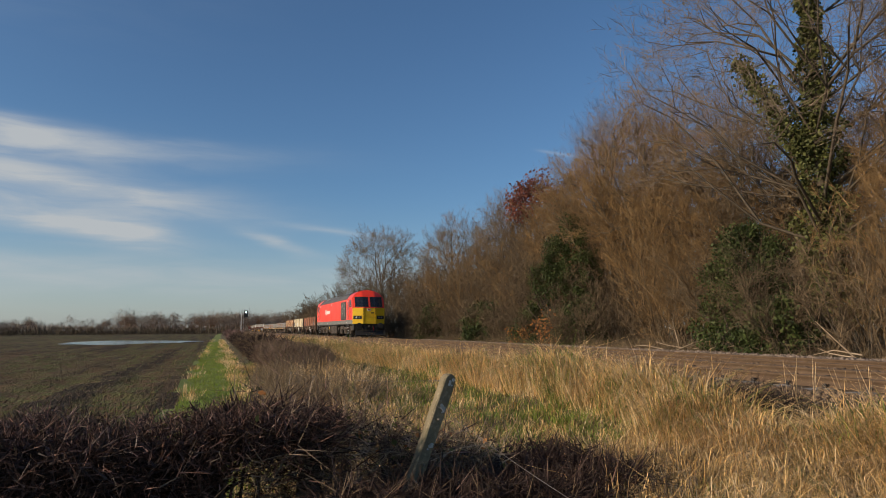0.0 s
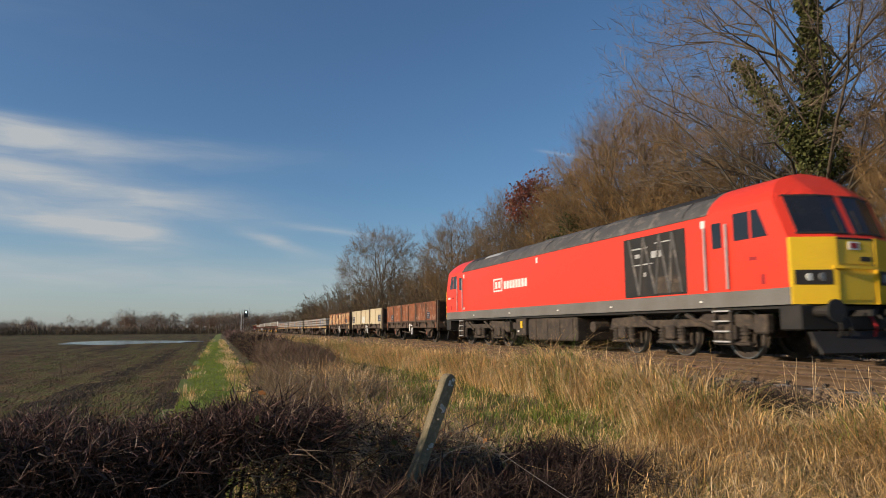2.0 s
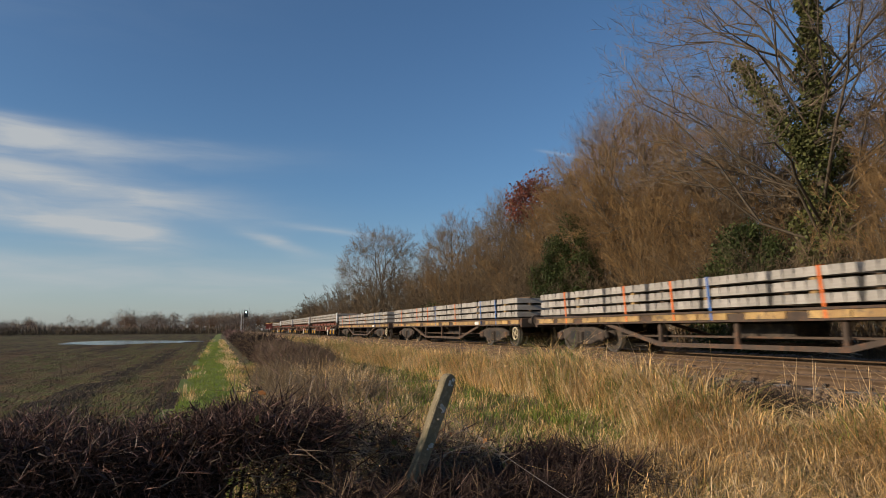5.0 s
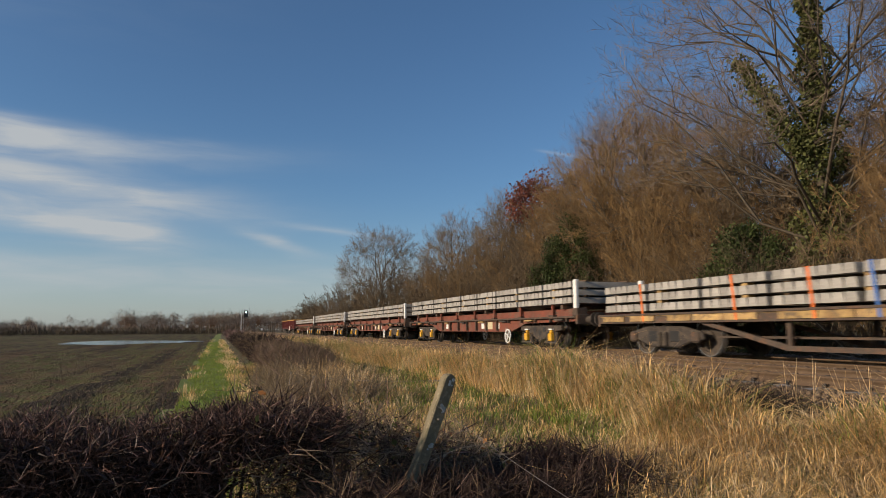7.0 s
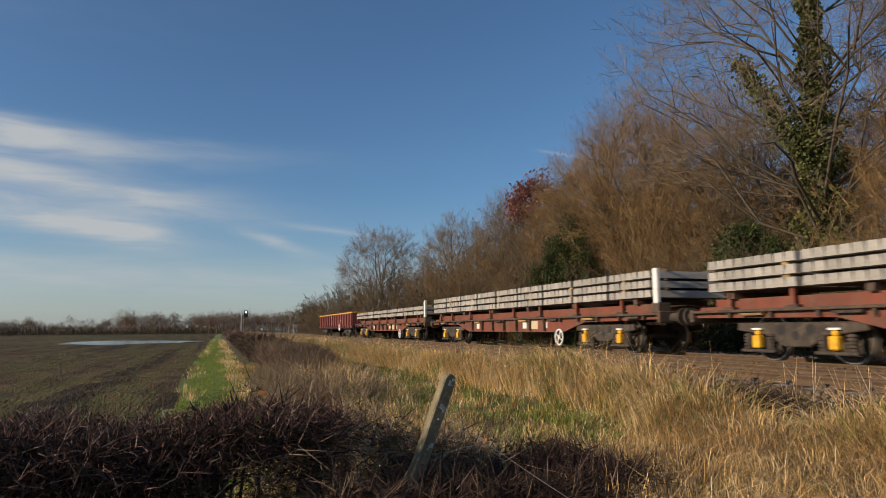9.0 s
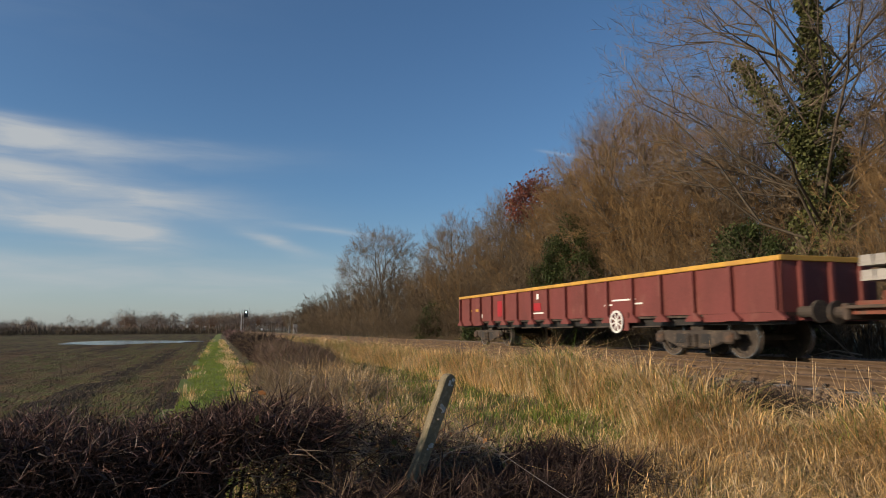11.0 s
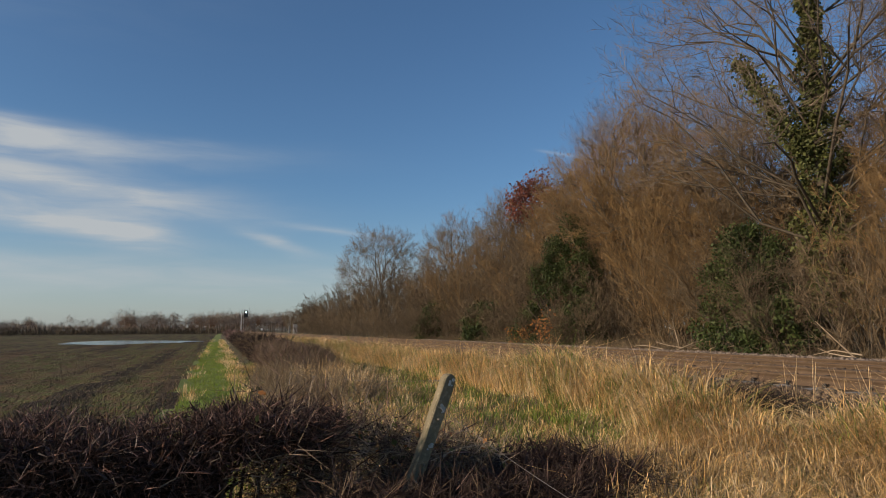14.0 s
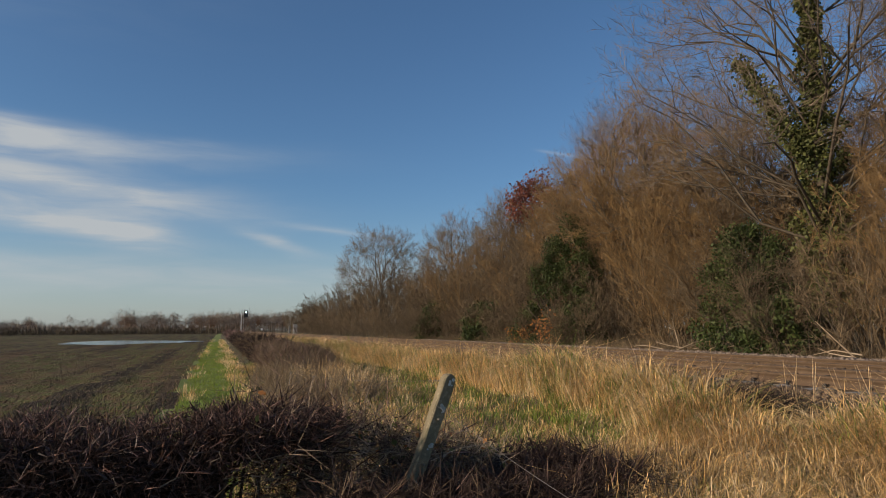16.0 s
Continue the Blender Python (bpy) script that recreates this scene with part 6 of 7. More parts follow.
                bar(bm, (s * 1.2, c + dy - 0.5, 0.62), (s * 1.2, c + dy + 0.42, 0.98), 0.045, 8)
                part("damper", bm, M["grime"], f)
            part("sand_box", boxed((min(s * 1.0, s * 1.2), max(s * 1.0, s * 1.2), c - 3.1, c - 2.72, 0.55, 0.95)), M["grime"], f, bevel=0.03)
        for dy in (-2.06, 0.0, 2.06):
            wheelset(t, c + dy, 0.54)
    return t


CARS = [(build_loco(), 0.0)]


# -- two-axle open wagons --
def build_open_wagon(paint, label, patched):
    t = thing("open_wagon", label, "wagon", "two-axle open wagons")
    L = 10.3
    h = L / 2
    worn = paint.startswith("rust")
    bays = [(-h, -1.62), (-1.30, 1.42), (1.74, h)]
    for s in (-1, 1):
        for y0, y1 in bays:
            x = s * 1.29
            d = part("drop_side", boxed((min(x, x - s * 0.05), max(x, x - s * 0.05), y0 + 0.02, y1 - 0.02, 1.10, 2.06)), M[paint], t)
            part("top_rail", boxed((min(x - s * 0.07, x + s * 0.03), max(x - s * 0.07, x + s * 0.03), y0, y1, 2.02, 2.10)), M["rust_dark" if worn else paint], d, bevel=0.01)
            part("bottom_rail", boxed((min(x - s * 0.05, x + s * 0.03), max(x - s * 0.05, x + s * 0.03), y0, y1, 1.05, 1.14)), M["brown_frame" if worn else paint], d, bevel=0.01)
            n = 2
            for k in range(1, n):
                y = y0 + (y1 - y0) * k / n
                part("stiffener", boxed((min(x - s * 0.02, x + s * 0.035), max(x - s * 0.02, x + s * 0.035), y - 0.05, y + 0.05, 1.08, 2.06)), M["brown_frame" if worn else paint], d, bevel=0.008)
            for y in (y0 + 0.05, y1 - 0.05):
                part("edge_post", boxed((min(x - s * 0.02, x + s * 0.03), max(x - s * 0.02, x + s * 0.03), y - 0.05, y + 0.05, 1.08, 2.06)), M[paint], d, bevel=0.008)
            for k in range(3):
                y = y0 + (y1 - y0) * (0.15 + 0.35 * k)
                part("hinge", boxed((min(x, x + s * 0.05), max(x, x + s * 0.05), y - 0.04, y + 0.04, 0.93, 1.12)), M["grime"], d)
        for y in (-1.46, 1.58):
            part("side_post", boxed((min(s * 1.20, s * 1.33), max(s * 1.20, s * 1.33), y - 0.10, y + 0.10, 0.85, 2.12)), M["brown_frame"], t, "dark steel post between the drop sides", 0.015)
        part("solebar", boxed((min(s * 1.08, s * 1.22), max(s * 1.08, s * 1.22), -h - 0.1, h + 0.1, 0.74, 1.04)), M["brown_frame"], t, "rusty steel solebar", 0.015)
        for k in range(8):
            y = -h + 0.5 + k * (L - 1.0) / 7
            part("gusset", boxed((min(s * 1.2, s * 1.27), max(s * 1.2, s * 1.27), y - 0.04, y + 0.04, 0.78, 1.02)), M["grime"], t)
        # painted panels and marks
        if patched == "navy":
            for y0, y1 in ((-h + 0.12, -h + 1.05), (h - 0.95, h - 0.15)):
                p = part("data_panel", side_plate(s, y0, y1, 1.2, 1.66, -0.02), M["navy"], t, "dark blue data panel with unreadable marks")
                for k in range(3):
                    part("text_bar", side_plate(s, y0 + 0.12, y1 - 0.3, 1.54 - 0.12 * k, 1.58 - 0.12 * k, -0.015), M["silver"], p)
            part("patch", side_plate(s, 0.15, 1.3, 1.16, 1.62, -0.026), M["lichen"], t, "grey-green repaint patch")
        else:
            for y0 in (-h + 1.1, h - 1.6):
                p = part("data_panel", side_plate(s, y0, y0 + 0.5, 1.22, 1.56, -0.02), M["navy"], t, "dark faded panel with small pale marks")
                for k in range(3):
                    part("text_bar", side_plate(s, y0 + 0.08, y0 + 0.38, 1.48 - 0.10 * k, 1.505 - 0.10 * k, -0.015), M["silver"], p)
    for e in (-1, 1):
        y = e * h
        part("end_wall", boxed((-1.26, 1.26, min(y, y - e * 0.06), max(y, y - e * 0.06), 1.02, 2.06)), M["brown_frame"], t)
        for x in (-1.2, -0.45, 0.45, 1.2):
            part("end_post", boxed((x - 0.07, x + 0.07, min(y, y + e * 0.14), max(y, y + e * 0.14), 0.6 if abs(x) > 1 else 0.9, 2.12)), M["brown_frame"], t, bevel=0.015)
        part("head_stock", boxed((-1.28, 1.28, min(y, y + e * 0.16), max(y, y + e * 0.16), 0.74, 1.04)), M["brown_frame"], t, bevel=0.02)
        buffers(t, y + e * 0.16, e, 0.98, 0.21, "grime")
        part("end_plate", side_plate(-1, y - 0.16 if e > 0 else y, y if e > 0 else y + 0.16, 0.74, 1.05, 0.0), M[paint], t)
    part("floor", boxed((-1.24, 1.24, -h, h, 0.98, 1.04)), M["brown_frame"], t)
    part("wagon_lining", boxed((-1.22, 1.22, -h + 0.08, h - 0.08, 1.04, 1.10)), M["grime"], t)
    for c in (-3.3, 3.3):
        wheelset(t, c, 0.475)
        for s in (-1, 1):
            bm = bmesh.new()
            x0, x1 = sorted((s * 1.0, s * 1.06))
            prism(bm, [(c - 0.62, 0.76), (c - 0.28, 0.24), (c + 0.28, 0.24), (c + 0.62, 0.76)], 0, x0, x1)
            f = part("axle_guard", bm, M["brown_frame"], t)
            part("axle_box", boxed((min(s * 1.03, s * 1.22), max(s * 1.03, s * 1.22), c - 0.15, c + 0.15, 0.32, 0.60)), M["grime"], f, bevel=0.04)
            part("axle_cap", boxed((min(s * 1.21, s * 1.25), max(s * 1.21, s * 1.25), c - 0.09, c + 0.09, 0.38, 0.56)), M["red_frame"], f, "red axle box cover", 0.02)
            for k in range(4):
                w = 0.62 - 0.11 * k
                part("leaf_spring", boxed((s * 1.12 - 0.045, s * 1.12 + 0.045, c - w, c + w, 0.66 - 0.035 * k, 0.69 - 0.035 * k)), M["brown_frame"], f)
    for s in (-1, 1):
        # white brake lever and its guard
        bm = bmesh.new()
        bar(bm, (s * 1.26, -0.1, 0.98), (s * 1.26, -0.1, 0.55), 0.03, 4)
        bar(bm, (s * 1.26, -0.1, 0.92), (s * 1.26, -0.7, 0.86), 0.035, 4)
        part("brake_lever", bm, M["white"], t, "white brake lever")
        part("lever_guard", boxed(*[(s * 1.27 - 0.02, s * 1.27 + 0.02, y, y + 0.05, 0.38, 0.76) for y in (-0.75, -0.55)], *[(s * 1.27 - 0.02, s * 1.27 + 0.02, -0.75, -0.5, z, z + 0.05) for z in (0.42, 0.6)]), M["white"], t)
        bm = bmesh.new()
        x0, x1 = sorted((s * 0.3, s * 0.95))
        disc(bm, 0.18, 0, x0, x1, (0.8, 0.62), 14)
        part("brake_cylinder", bm, M["grime"], t)
        for y in (-1.7, 1.9):
            bm = bmesh.new()
            bar(bm, (s * 0.9, y - 0.8, 0.45), (s * 0.9, y + 0.8, 0.55), 0.035, 6)
            part("brake_rod", bm, M["grime"], t)
    return t


RUST = "rust-streaked open wagon with three drop sides, paint worn"
CREAM = "cream-painted open wagon with three drop sides and dark data panels"
CARS.append((build_open_wagon("rust_dark", RUST, "plain"), 27.45))
CARS.append((build_open_wagon("cream", CREAM, "navy"), 39.38))
CARS.append((build_open_wagon("rust_paint", RUST, "plain"), 51.1))


# -- bogie flats loaded with concrete sleepers --
def sleeper_mesh():
    bm = bmesh.new()
    prism(bm, [(-0.132, 0), (0.132, 0), (0.118, 0.13), (0.105, 0.185), (-0.105, 0.185), (-0.118, 0.13)], 0, -1.25, 1.25)
    me = bpy.data.meshes.new("sleeper")
    bm.to_mesh(me); bm.free()
    me.materials.append(M["concrete"])
    return me


SLEEPER = sleeper_mesh()


def build_stack(base, layers, pitch, length, group_of, strap):
    t = thing("sleeper_stack", "pale grey concrete sleepers stacked in layers on a flat wagon", "sleepers", "sleeper loads")
    r = random.Random(int(base * 100) + layers + group_of)
    for k in range(layers):
        z = base + pitch * k
        y, n = -length / 2 + 0.14, 0
        while y < length / 2 - 0.1:
            share("sleeper", SLEEPER, t, pose(r.uniform(-0.012, 0.012), y, z))
            n += 1
            y += 0.272 + (0.13 if n % group_of == 0 else 0)
        for x in (-0.75, 0.75):
            part("bearer_rail", boxed((x - 0.035, x + 0.035, -length / 2 - 0.12, length / 2 + 0.12, z + 0.187, z + pitch - 0.003 if k < layers - 1 else z + 0.235)), M["rail_side"], t, "rusty bearer between the layers")
        for y in [] if k == layers - 1 else [(-length / 2 + 1.2 + 2.9 * i) for i in range(int(length / 2.9))]:
            part("packing_block", boxed((-1.2, -1.0, y, y + 0.16, z + 0.187, z + min(pitch, 0.26) - 0.003)), M["timber"], t)
    if strap:
        top = base + pitch * (layers - 1) + 0.19
        for y, mt in ((-7.2, "blue_strap"), (-2.4, "orange_strap"), (0.6, "blue_strap"), (1.9, "orange_strap"), (3.9, "orange_strap"), (-5.6, "blue_strap"), (7.2, "orange_strap")):
            for s in (-1, 1):
                x0, x1 = sorted((s * 1.265, s * 1.275))
                part("strap", prism(bmesh.new(), [(y, base - 0.30), (y + 0.06, base - 0.30), (y + 0.16, top), (y + 0.10, top)], 0, x0, x1), M[mt], t, "woven load strap")
            part("strap", boxed((-1.27, 1.27, y + 0.10, y + 0.16, top + 0.002, top + 0.008)), M[mt], t)
    return t


def build_flat_truss():
    """Timber-decked flat with a trussed underframe and cast bogies."""
    t = thing("flat_wagon", "bogie flat wagon with worn timber deck and trussed frame", "wagon", "bogie flat wagons")
    h = 9.35
    part("deck", boxed((-1.24, 1.24, -h, h, 0.98, 1.03)), M["timber"], t)
    r = random.Random(9)
    for s in (-1, 1):
        part("side_channel", boxed((min(s * 1.2, s * 1.28), max(s * 1.2, s * 1.28), -h, h, 0.80, 0.84), (min(s * 1.2, s * 1.28), max(s * 1.2, s * 1.28), -h, h, 1.00, 1.05), (min(s * 1.2, s * 1.23), max(s * 1.2, s * 1.23), -h, h, 0.84, 1.0)), M["brown_frame"], t, "rusty steel side channel")
        y = -h + 0.1
        while y < h - 0.6:
            w = r.uniform(0.35, 1.1)
            part("side_timber", boxed((min(s * 1.225, s * 1.265), max(s * 1.225, s * 1.265), y, min(y + w, h - 0.1), 0.85, 0.99)), M["timber"], t, "yellowed timber packing")
            y += w + r.choice((0.02, 0.05, 0.3, 0.55))
        part("plate", side_plate(s, -5.3, -4.9, 0.85, 0.98, -0.03), M["white"], t)
        bm = bmesh.new()
        x0, x1 = sorted((s * 1.10, s * 1.18))
        prism(bm, [(-5.3, 0.80), (-2.7, 0.22), (2.7, 0.22), (5.3, 0.80), (4.9, 0.80), (2.62, 0.32), (-2.62, 0.32), (-4.9, 0.80)], 0, x0, x1)
        part("truss", bm, M["brown_frame"], t, "bent steel truss beam")
        for y in (-2.65, 0.0, 2.65):
            part("truss_post", boxed((s * 1.13 - 0.04, s * 1.13 + 0.04, y - 0.05, y + 0.05, 0.25, 0.82)), M["brown_frame"], t)
        hand_wheel(t, -1.22 if s < 0 else 1.25, -h + 0.45 if s < 0 else h - 0.45, 0.5, 0.24, "cream")
        for k in range(3):
            part("tie_rod", boxed((s * (0.9 - 0.25 * k) - 0.02, s * (0.9 - 0.25 * k) + 0.02, -4.9, 4.9, 0.45, 0.49)), M["brown_frame"], t)
    part("brake_gear", boxed((-0.5, 0.5, -0.9, 0.9, 0.4, 0.8)), M["grime"], t, bevel=0.05)
    for e in (-1, 1):
        part("head_stock", boxed((-1.25, 1.25, min(e * h, e * (h + 0.12)), max(e * h, e * (h + 0.12)), 0.72, 1.06)), M["brown_frame"], t, bevel=0.02)
        buffers(t, e * (h + 0.12), e, 0.95, 0.21)
        c = e * (h - 2.75)
        for s in (-1, 1):
            bm = bmesh.new()
            x0, x1 = sorted((s * 1.02, s * 1.14))
            prism(bm, [(c - 1.45, 0.40), (c - 1.40, 0.58), (c - 0.7, 0.72), (c + 0.7, 0.72), (c + 1.40, 0.58), (c + 1.45, 0.40), (c + 1.05, 0.36), (c + 0.55, 0.20), (c - 0.55, 0.20), (c - 1.05, 0.36)], 0, x0, x1)
            f = part("bogie_frame", bm, M["grime"], t, "cast steel bogie side frame", 0.03)
            for y0 in (-0.62, 0.24):
                part("frame_window", boxed((min(s * 1.135, s * 1.15), max(s * 1.135, s * 1.15), c + y0, c + y0 + 0.36, 0.34, 0.60)), M["black"], f, bevel=0.02)
            bm = bmesh.new()
            for k in (-0.11, 0.11):
                coil(bm, s * 1.16, c + k, 0.24, 0.58, 0.09)
            part("coil_spring", bm, M["grime"], f)
            for dy in (-1.0, 1.0):
                part("axle_box", boxed((min(s * 1.06, s * 1.22), max(s * 1.06, s * 1.22), c + dy * 1.22 - 0.14, c + dy * 1.22 + 0.14, 0.32, 0.58)), M["brown_frame"], f, bevel=0.05)
        part("bolster", boxed((-1.0, 1.0, c - 0.2, c + 0.2, 0.5, 0.82)), M["grime"], t)
        for dy in (-1.22, 1.22):
            wheelset(t, c + dy, 0.475)
    return t


def build_flat_red():
    """Fish-bellied flat in worn red-brown paint with yellow axle boxes."""
    t = thing("flat_wagon", "red-brown bogie flat wagon with yellow axle boxes", "wagon", "bogie flat wagons")
    h = 9.35
    part("deck", boxed((-1.05, 1.05, -h, h, 1.00, 1.14)), M["red_frame"], t)
    for s in (-1, 1):
        bm = bmesh.new()
        x0, x1 = sorted((s * 1.10, s * 1.16))
        prism(bm, [(-h, 0.90), (-5.6, 0.86), (-4.3, 0.56), (4.3, 0.56), (5.6, 0.86), (h, 0.90), (h, 1.02), (-h, 1.02)], 0, x0, x1)
        part("side_beam", bm, M["red_frame"], t, "fish-bellied red-brown side beam")
        part("flange", boxed((min(s * 1.06, s * 1.30), max(s * 1.06, s * 1.30), -h, h, 1.00, 1.06)), M["brown_frame"], t, "dirty brown flange", 0.012)
        part("upper_beam", boxed((min(s * 0.92, s * 1.02), max(s * 0.92, s * 1.02), -h + 0.5, h - 0.5, 1.06, 1.30)), M["red_frame"], t)
        y = -h + 0.6
        k = 0
        while y < h - 0.4:
            zb = 0.60 if abs(y) < 4.1 else 0.88
            part("web_rib", boxed((min(s * 1.15, s * 1.27), max(s * 1.15, s * 1.27), y - 0.03, y + 0.03, zb, 1.0)), M["brown_frame"], t)
            if k % 2 == 0:
                part("lashing_bar", boxed((min(s * 1.2, s * 1.29), max(s * 1.2, s * 1.29), y + 0.2, y + 0.8, 0.93, 0.98)), M["timber" if k % 4 else "grime"], t)
            y += 1.13
            k += 1
        for y in (-7.6, -5.1, -2.6, -0.4, 1.9, 4.2, 6.6, 8.3):
            st = part("stanchion", boxed((min(s * 1.08, s * 1.15), max(s * 1.08, s * 1.15), y - 0.05, y + 0.05, 1.06, 1.46)), M["red_frame"], t)
            part("bracket", boxed((min(s * 1.04, s * 1.20), max(s * 1.04, s * 1.20), y - 0.16, y + 0.16, 1.06, 1.12)), M["brown_frame"], st)
        for y in (-3.2, -1.6, 3.0):
            part("plate", side_plate(s, y, y + 0.3, 0.68, 0.90, -0.15), M["white"], t, "small white data plate")
        part("patch", side_plate(s, -2.5, -2.0, 0.66, 0.95, -0.15), M["cream"], t)
        hand_wheel(t, s * 1.22, -h + 5.2 if s < 0 else h - 5.2, 0.40, 0.27)
        # white end stanchions at the leading end
        part("end_stanchion", boxed((min(s * 1.13, s * 1.25), max(s * 1.13, s * 1.25), -h - 0.02, -h + 0.16, 1.30, 2.20)), M["white"], t, "white-painted end stanchion", 0.02)
        part("stanchion_foot", boxed((min(s * 0.85, s * 1.22), max(s * 0.85, s * 1.22), -h - 0.02, -h + 0.30, 1.06, 1.32)), M["brown_frame"], t, bevel=0.02)
    for k in range(6):
        y = -h + 1.0 + k * 3.3
        part("cross_bearer", boxed((-1.15, 1.15, y, y + 0.16, 1.30, 1.44)), M["brown_frame"], t)
    for y in (-3, 0, 3):
        part("cross_member", boxed((-1.1, 1.1, y - 0.1, y + 0.1, 0.62, 1.0)), M["grime"], t)
    for e in (-1, 1):
        part("head_stock", boxed((-1.28, 1.28, min(e * h, e * (h + 0.12)), max(e * h, e * (h + 0.12)), 0.80, 1.10)), M["brown_frame"], t, bevel=0.02)
        buffers(t, e * (h + 0.12), e, 0.95, 0.22)
        c = e * (h - 2.75)
        for s in (-1, 1):
            bm = bmesh.new()
            x0, x1 = sorted((s * 1.0, s * 1.12))
            prism(bm, [(c - 1.55, 0.62), (c - 1.5, 0.78), (c + 1.5, 0.78), (c + 1.55, 0.62), (c + 0.7, 0.52), (c + 0.3, 0.30), (c - 0.3, 0.30), (c - 0.7, 0.52)], 0, x0, x1)
            f = part("bogie_frame", bm, M["grime"], t, "plate bogie side frame with round holes", 0.02)
            for y0, r in ((-0.35, 0.10), (0.35, 0.10), (0.0, 0.09)):
                bm = bmesh.new()
                x0, x1 = sorted((s * 1.11, s * 1.126))
                disc(bm, r, 0, x0, x1, (c + y0, 0.64 if y0 else 0.52), 14)
                part("frame_hole", bm, M["black"], f)
            for dy in (-0.92, 0.92):
                bm = boxed((min(s * 1.08, s * 1.24), max(s * 1.08, s * 1.24), c + dy - 0.10, c + dy + 0.10, 0.26, 0.52))
                box(bm, min(s * 1.08, s * 1.2), max(s * 1.08, s * 1.2), c + dy - 0.06, c + dy + 0.06, 0.52, 0.62)
                part("axle_box", bm, M["amber"], f, "bright yellow axle box", 0.025)
                part("cap", boxed((min(s * 1.1, s * 1.2), max(s * 1.1, s * 1.2), c + dy - 0.12, c + dy + 0.12, 0.63, 0.67)), M["white"], f)
                for k in (-0.30, 0.30):
                    bm = bmesh.new()
                    coil(bm, s * 1.1, c + dy + k, 0.24, 0.56, 0.10)
                    part("coil_spring", bm, M["grime"], f)
                part("spring_tray", boxed((min(s * 1.0, s * 1.2), max(s * 1.0, s * 1.2), c + dy - 0.45, c + dy + 0.45, 0.17, 0.24)), M["grime"], f, bevel=0.02)
        for dy in (-0.92, 0.92):
            wheelset(t, c + dy, 0.475)
    return t


for i in range(7):
    q = 68.1 + 20.07 * i
    CARS.append((build_flat_truss() if i < 3 else build_flat_red(), q))
    if i < 3:
        CARS.append((build_stack(1.12, 3, 0.255, 18.3, 7, True), q))
    else:
        CARS.append((build_stack(1.47, 3 if i < 6 else 2, 0.25 if i < 6 else 0.26, 18.2, 7 if i != 4 else 9, False), q))


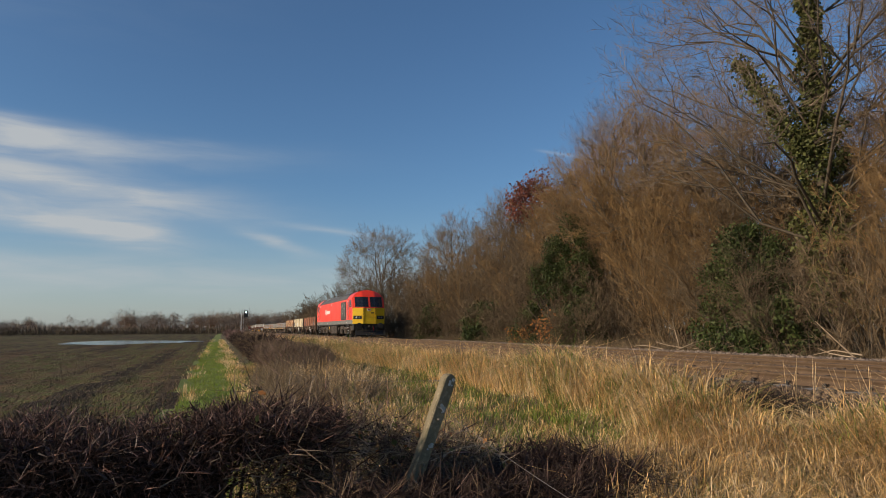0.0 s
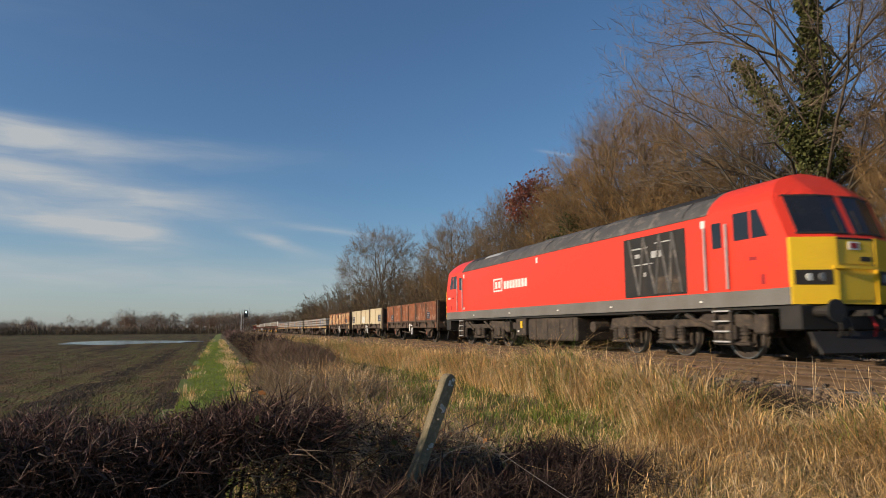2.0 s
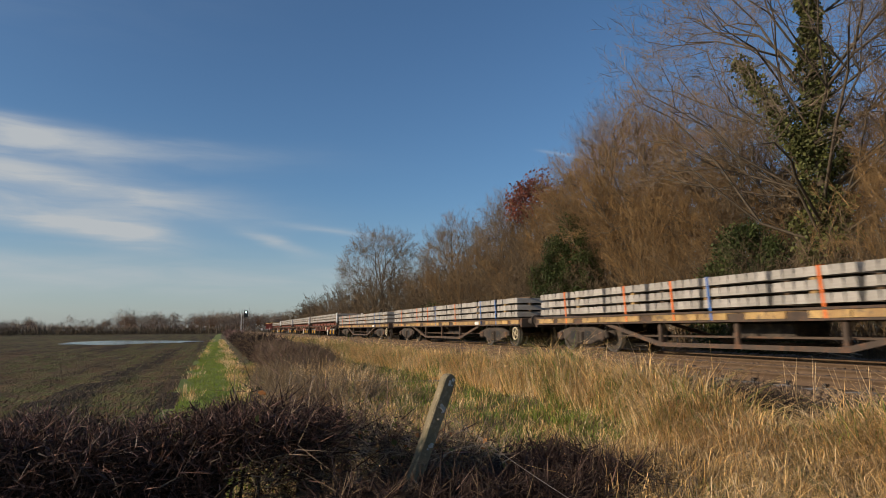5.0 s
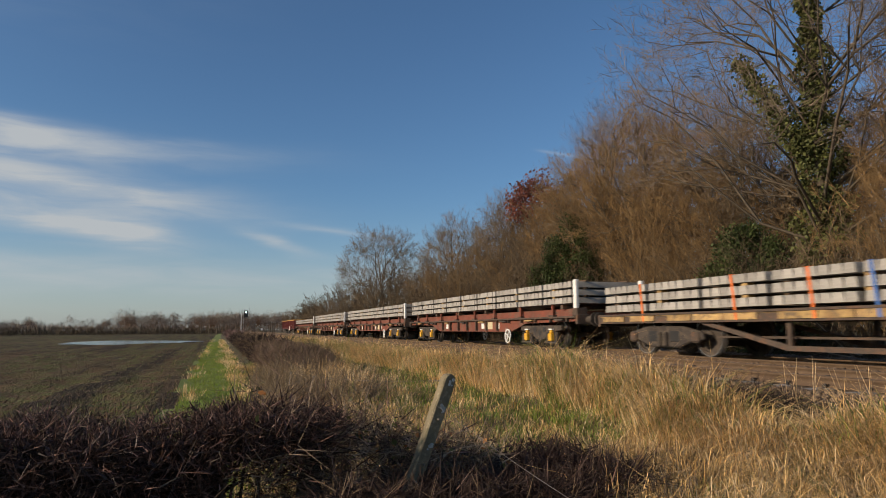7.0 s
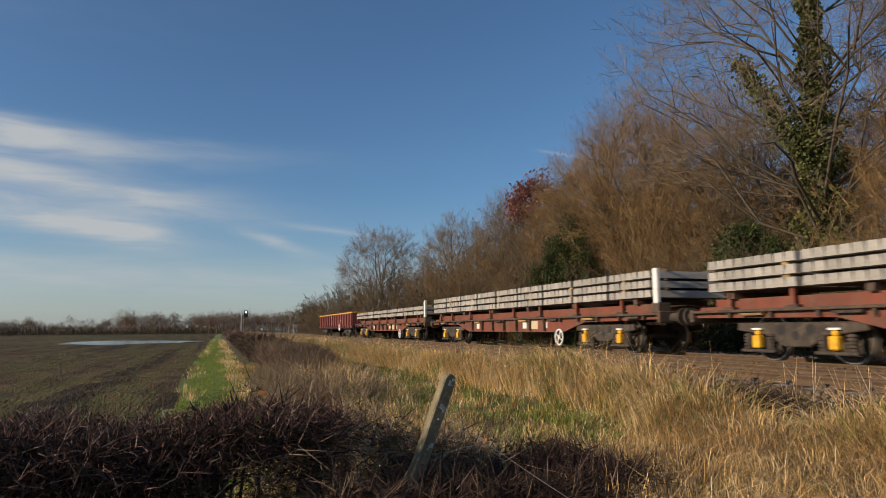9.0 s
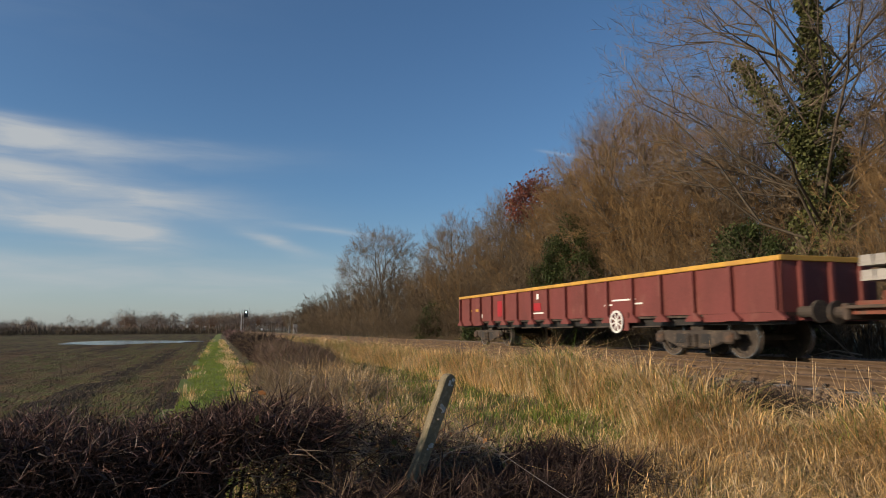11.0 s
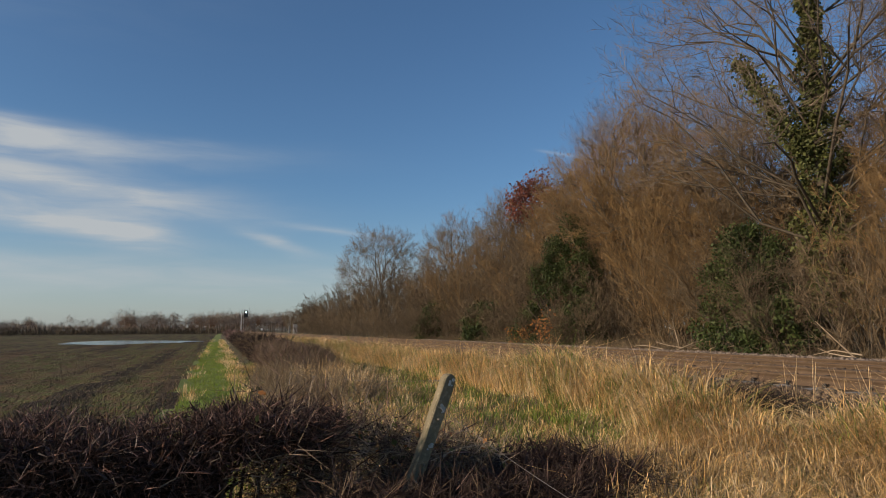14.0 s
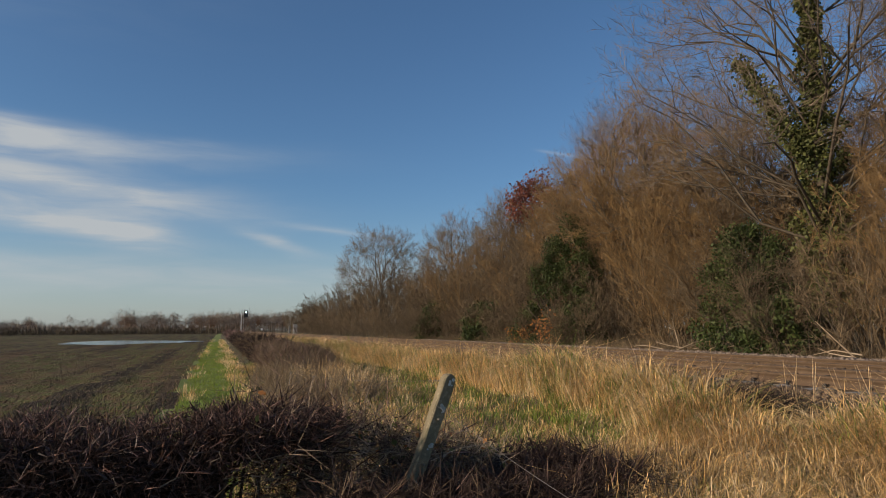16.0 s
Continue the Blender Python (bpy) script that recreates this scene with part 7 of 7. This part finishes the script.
# -- bogie box wagon at the tail --
def build_box_wagon():
    t = thing("box_wagon", "maroon bogie box wagon with a yellow top rail", "wagon")
    h = 9.2
    ys = [-h + 0.12 + k * (2 * h - 0.24) / 15 for k in range(16)]
    for s in (-1, 1):
        x = s * 1.26
        part("side_wall", boxed((min(x, x - s * 0.05), max(x, x - s * 0.05), -h, h, 0.98, 2.02)), M["maroon"], t, "maroon steel side wall")
        part("top_rail", boxed((min(x - s * 0.08, x + s * 0.06), max(x - s * 0.08, x + s * 0.06), -h - 0.05, h + 0.05, 2.0, 2.11)), M["yellow_rim"], t, "chipped yellow top rail", 0.015)
        for e in (-1, 1):
            y0, y1 = sorted((e * h, e * (h - 2.3)))
            part("end_skirt", boxed((min(x, x - s * 0.05), max(x, x - s * 0.05), y0, y1, 0.80, 0.975)), M["maroon"], t)
        for k, y in enumerate(ys):
            bm = bmesh.new()
            x0, x1 = sorted((x, x + s * 0.10))
            w = 0.045
            prism(bm, [(y - w, 2.0), (y + w, 2.0), (y + w, 1.02), (y + 0.26, 0.86), (y + 0.26, 0.82), (y - 0.26, 0.82), (y - 0.26, 0.86), (y - w, 1.02)], 0, x0, x1)
            part("rib", bm, M["maroon"], t)
        part("solebar", boxed((min(s * 0.95, s * 1.1), max(s * 0.95, s * 1.1), -h, h, 0.74, 0.92)), M["black"], t)
        hand_wheel(t, x + s * 0.10 if s > 0 else x - 0.10, 3.55 * -1 + 0.0, 0.85, 0.31, "white", 8)
        part("brake_drum", boxed((min(x, x + s * 0.06), max(x, x + s * 0.06), -4.0, -3.2, 0.60, 1.1)), M["maroon"], t, bevel=0.02)
        rd = side_plate(s, 1.2, 1.75, 1.28, 1.55, -0.05)
        part("marking", rd, M["bright_red"], t, "faded bright red patch")
        part("marking", side_plate(s, 4.5, 4.95, 1.15, 1.75, -0.05), M["bright_red"], t, "faded bright red patch")
        part("plate", side_plate(s, 1.35, 1.52, 1.68, 1.86, -0.05), M["white"], t)
        part("plate", side_plate(s, 6.55, 6.68, 1.12, 1.28, -0.05), M["white"], t)
        for y0, y1, z in ((1.0, 1.9, 1.18), (-4.3, -3.2, 1.42), (-3.2, -2.8, 1.30), (-4.6, -4.2, 1.30)):
            part("lettering_bar", side_plate(s, y0, y1, z, z + 0.045, -0.05), M["white"], t, "white lettering drawn as a plain bar")
        for y0 in (7.0, 7.75):
            part("panel_mark", side_plate(s, y0, y0 + 0.3, 1.4, 1.5, -0.05), M["yellow_rim"], t)
        for k in range(5):
            y = -5.2 + 2.2 * k
            bm = bmesh.new()
            bar(bm, (s * 1.15, y, 0.72), (s * 1.15, y + 1.6, 0.70), 0.025, 5)
            part("pull_rod", bm, M["grime"], t)
    for e in (-1, 1):
        y = e * h
        part("end_wall", boxed((-1.26, 1.26, min(y, y - e * 0.05), max(y, y - e * 0.05), 0.80, 2.02)), M["maroon"], t)
        part("end_rail", boxed((-1.2, 1.2, min(y - e * 0.06, y + e * 0.05), max(y - e * 0.06, y + e * 0.05), 2.0, 2.11)), M["yellow_rim"], t, bevel=0.01)
        for x in (-0.8, 0.0, 0.8):
            part("end_rib", boxed((x - 0.05, x + 0.05, min(y, y + e * 0.08), max(y, y + e * 0.08), 0.82, 2.0)), M["maroon"], t)
        buffers(t, y + e * 0.05, e, 0.98, 0.22)
        c = e * (h - 2.85)
        for s in (-1, 1):
            bm = bmesh.new()
            x0, x1 = sorted((s * 1.02, s * 1.14))
            prism(bm, [(c - 1.45, 0.42), (c - 1.35, 0.62), (c + 1.35, 0.62), (c + 1.45, 0.42), (c + 1.0, 0.36), (c + 0.5, 0.20), (c - 0.5, 0.20), (c - 1.0, 0.36)], 0, x0, x1)
            f = part("bogie_frame", bm, M["grime"], t, "cast steel bogie side frame", 0.03)
            bm = bmesh.new()
            for k in (-0.11, 0.11):
                coil(bm, s * 1.16, c + k, 0.24, 0.54, 0.09)
            part("coil_spring", bm, M["grime"], f)
            for y0 in (-0.62, 0.28):
                part("frame_window", boxed((min(s * 1.135, s * 1.15), max(s * 1.135, s * 1.15), c + y0, c + y0 + 0.32, 0.32, 0.54)), M["black"], f, bevel=0.02)
            for dy in (-1.2, 1.2):
                part("axle_box", boxed((min(s * 1.06, s * 1.22), max(s * 1.06, s * 1.22), c + dy - 0.14, c + dy + 0.14, 0.32, 0.58)), M["brown_frame"], f, bevel=0.05)
        part("bolster", boxed((-1.0, 1.0, c - 0.2, c + 0.2, 0.5, 0.8)), M["grime"], t)
        for dy in (-1.2, 1.2):
            wheelset(t, c + dy, 0.475)
    part("floor", boxed((-1.22, 1.22, -h, h, 0.92, 0.98)), M["grime"], t)
    part("hopper_bottom", boxed((-0.95, 0.95, -5.5, 5.5, 0.70, 0.92)), M["black"], t)
    return t


CARS.append((build_box_wagon(), 208.5))


# ---- the train rolls past towards the camera's side at about 22 m/s ----
SPEED = 22.1


def train_at(t):
    """Where the front of the train stands along the line at t seconds."""
    return 54.3 - SPEED * t + (0.14 if round(t * 2) % 2 else -0.14)


def motions():
    times = [i * 0.5 for i in range(33)]
    for car, q in CARS:
        rows = []
        for t in times:
            y = train_at(t) + q
            rows.append((t, pose(FAR_X + bend(y), y, 0, 0, 0, -math.degrees(4.4e-5 * max(y, 0)))))
        walk(car, rows)
    # the wheels roll with it
    for w, y, r in SPINS:
        turn = math.degrees(SPEED / FPS / r)
        walk(w, [(i / FPS, pose(0, y, r) @ Matrix.Rotation(radians(turn * i), 4, "X")) for i in range(int(16 * FPS) + 1)])


motions()
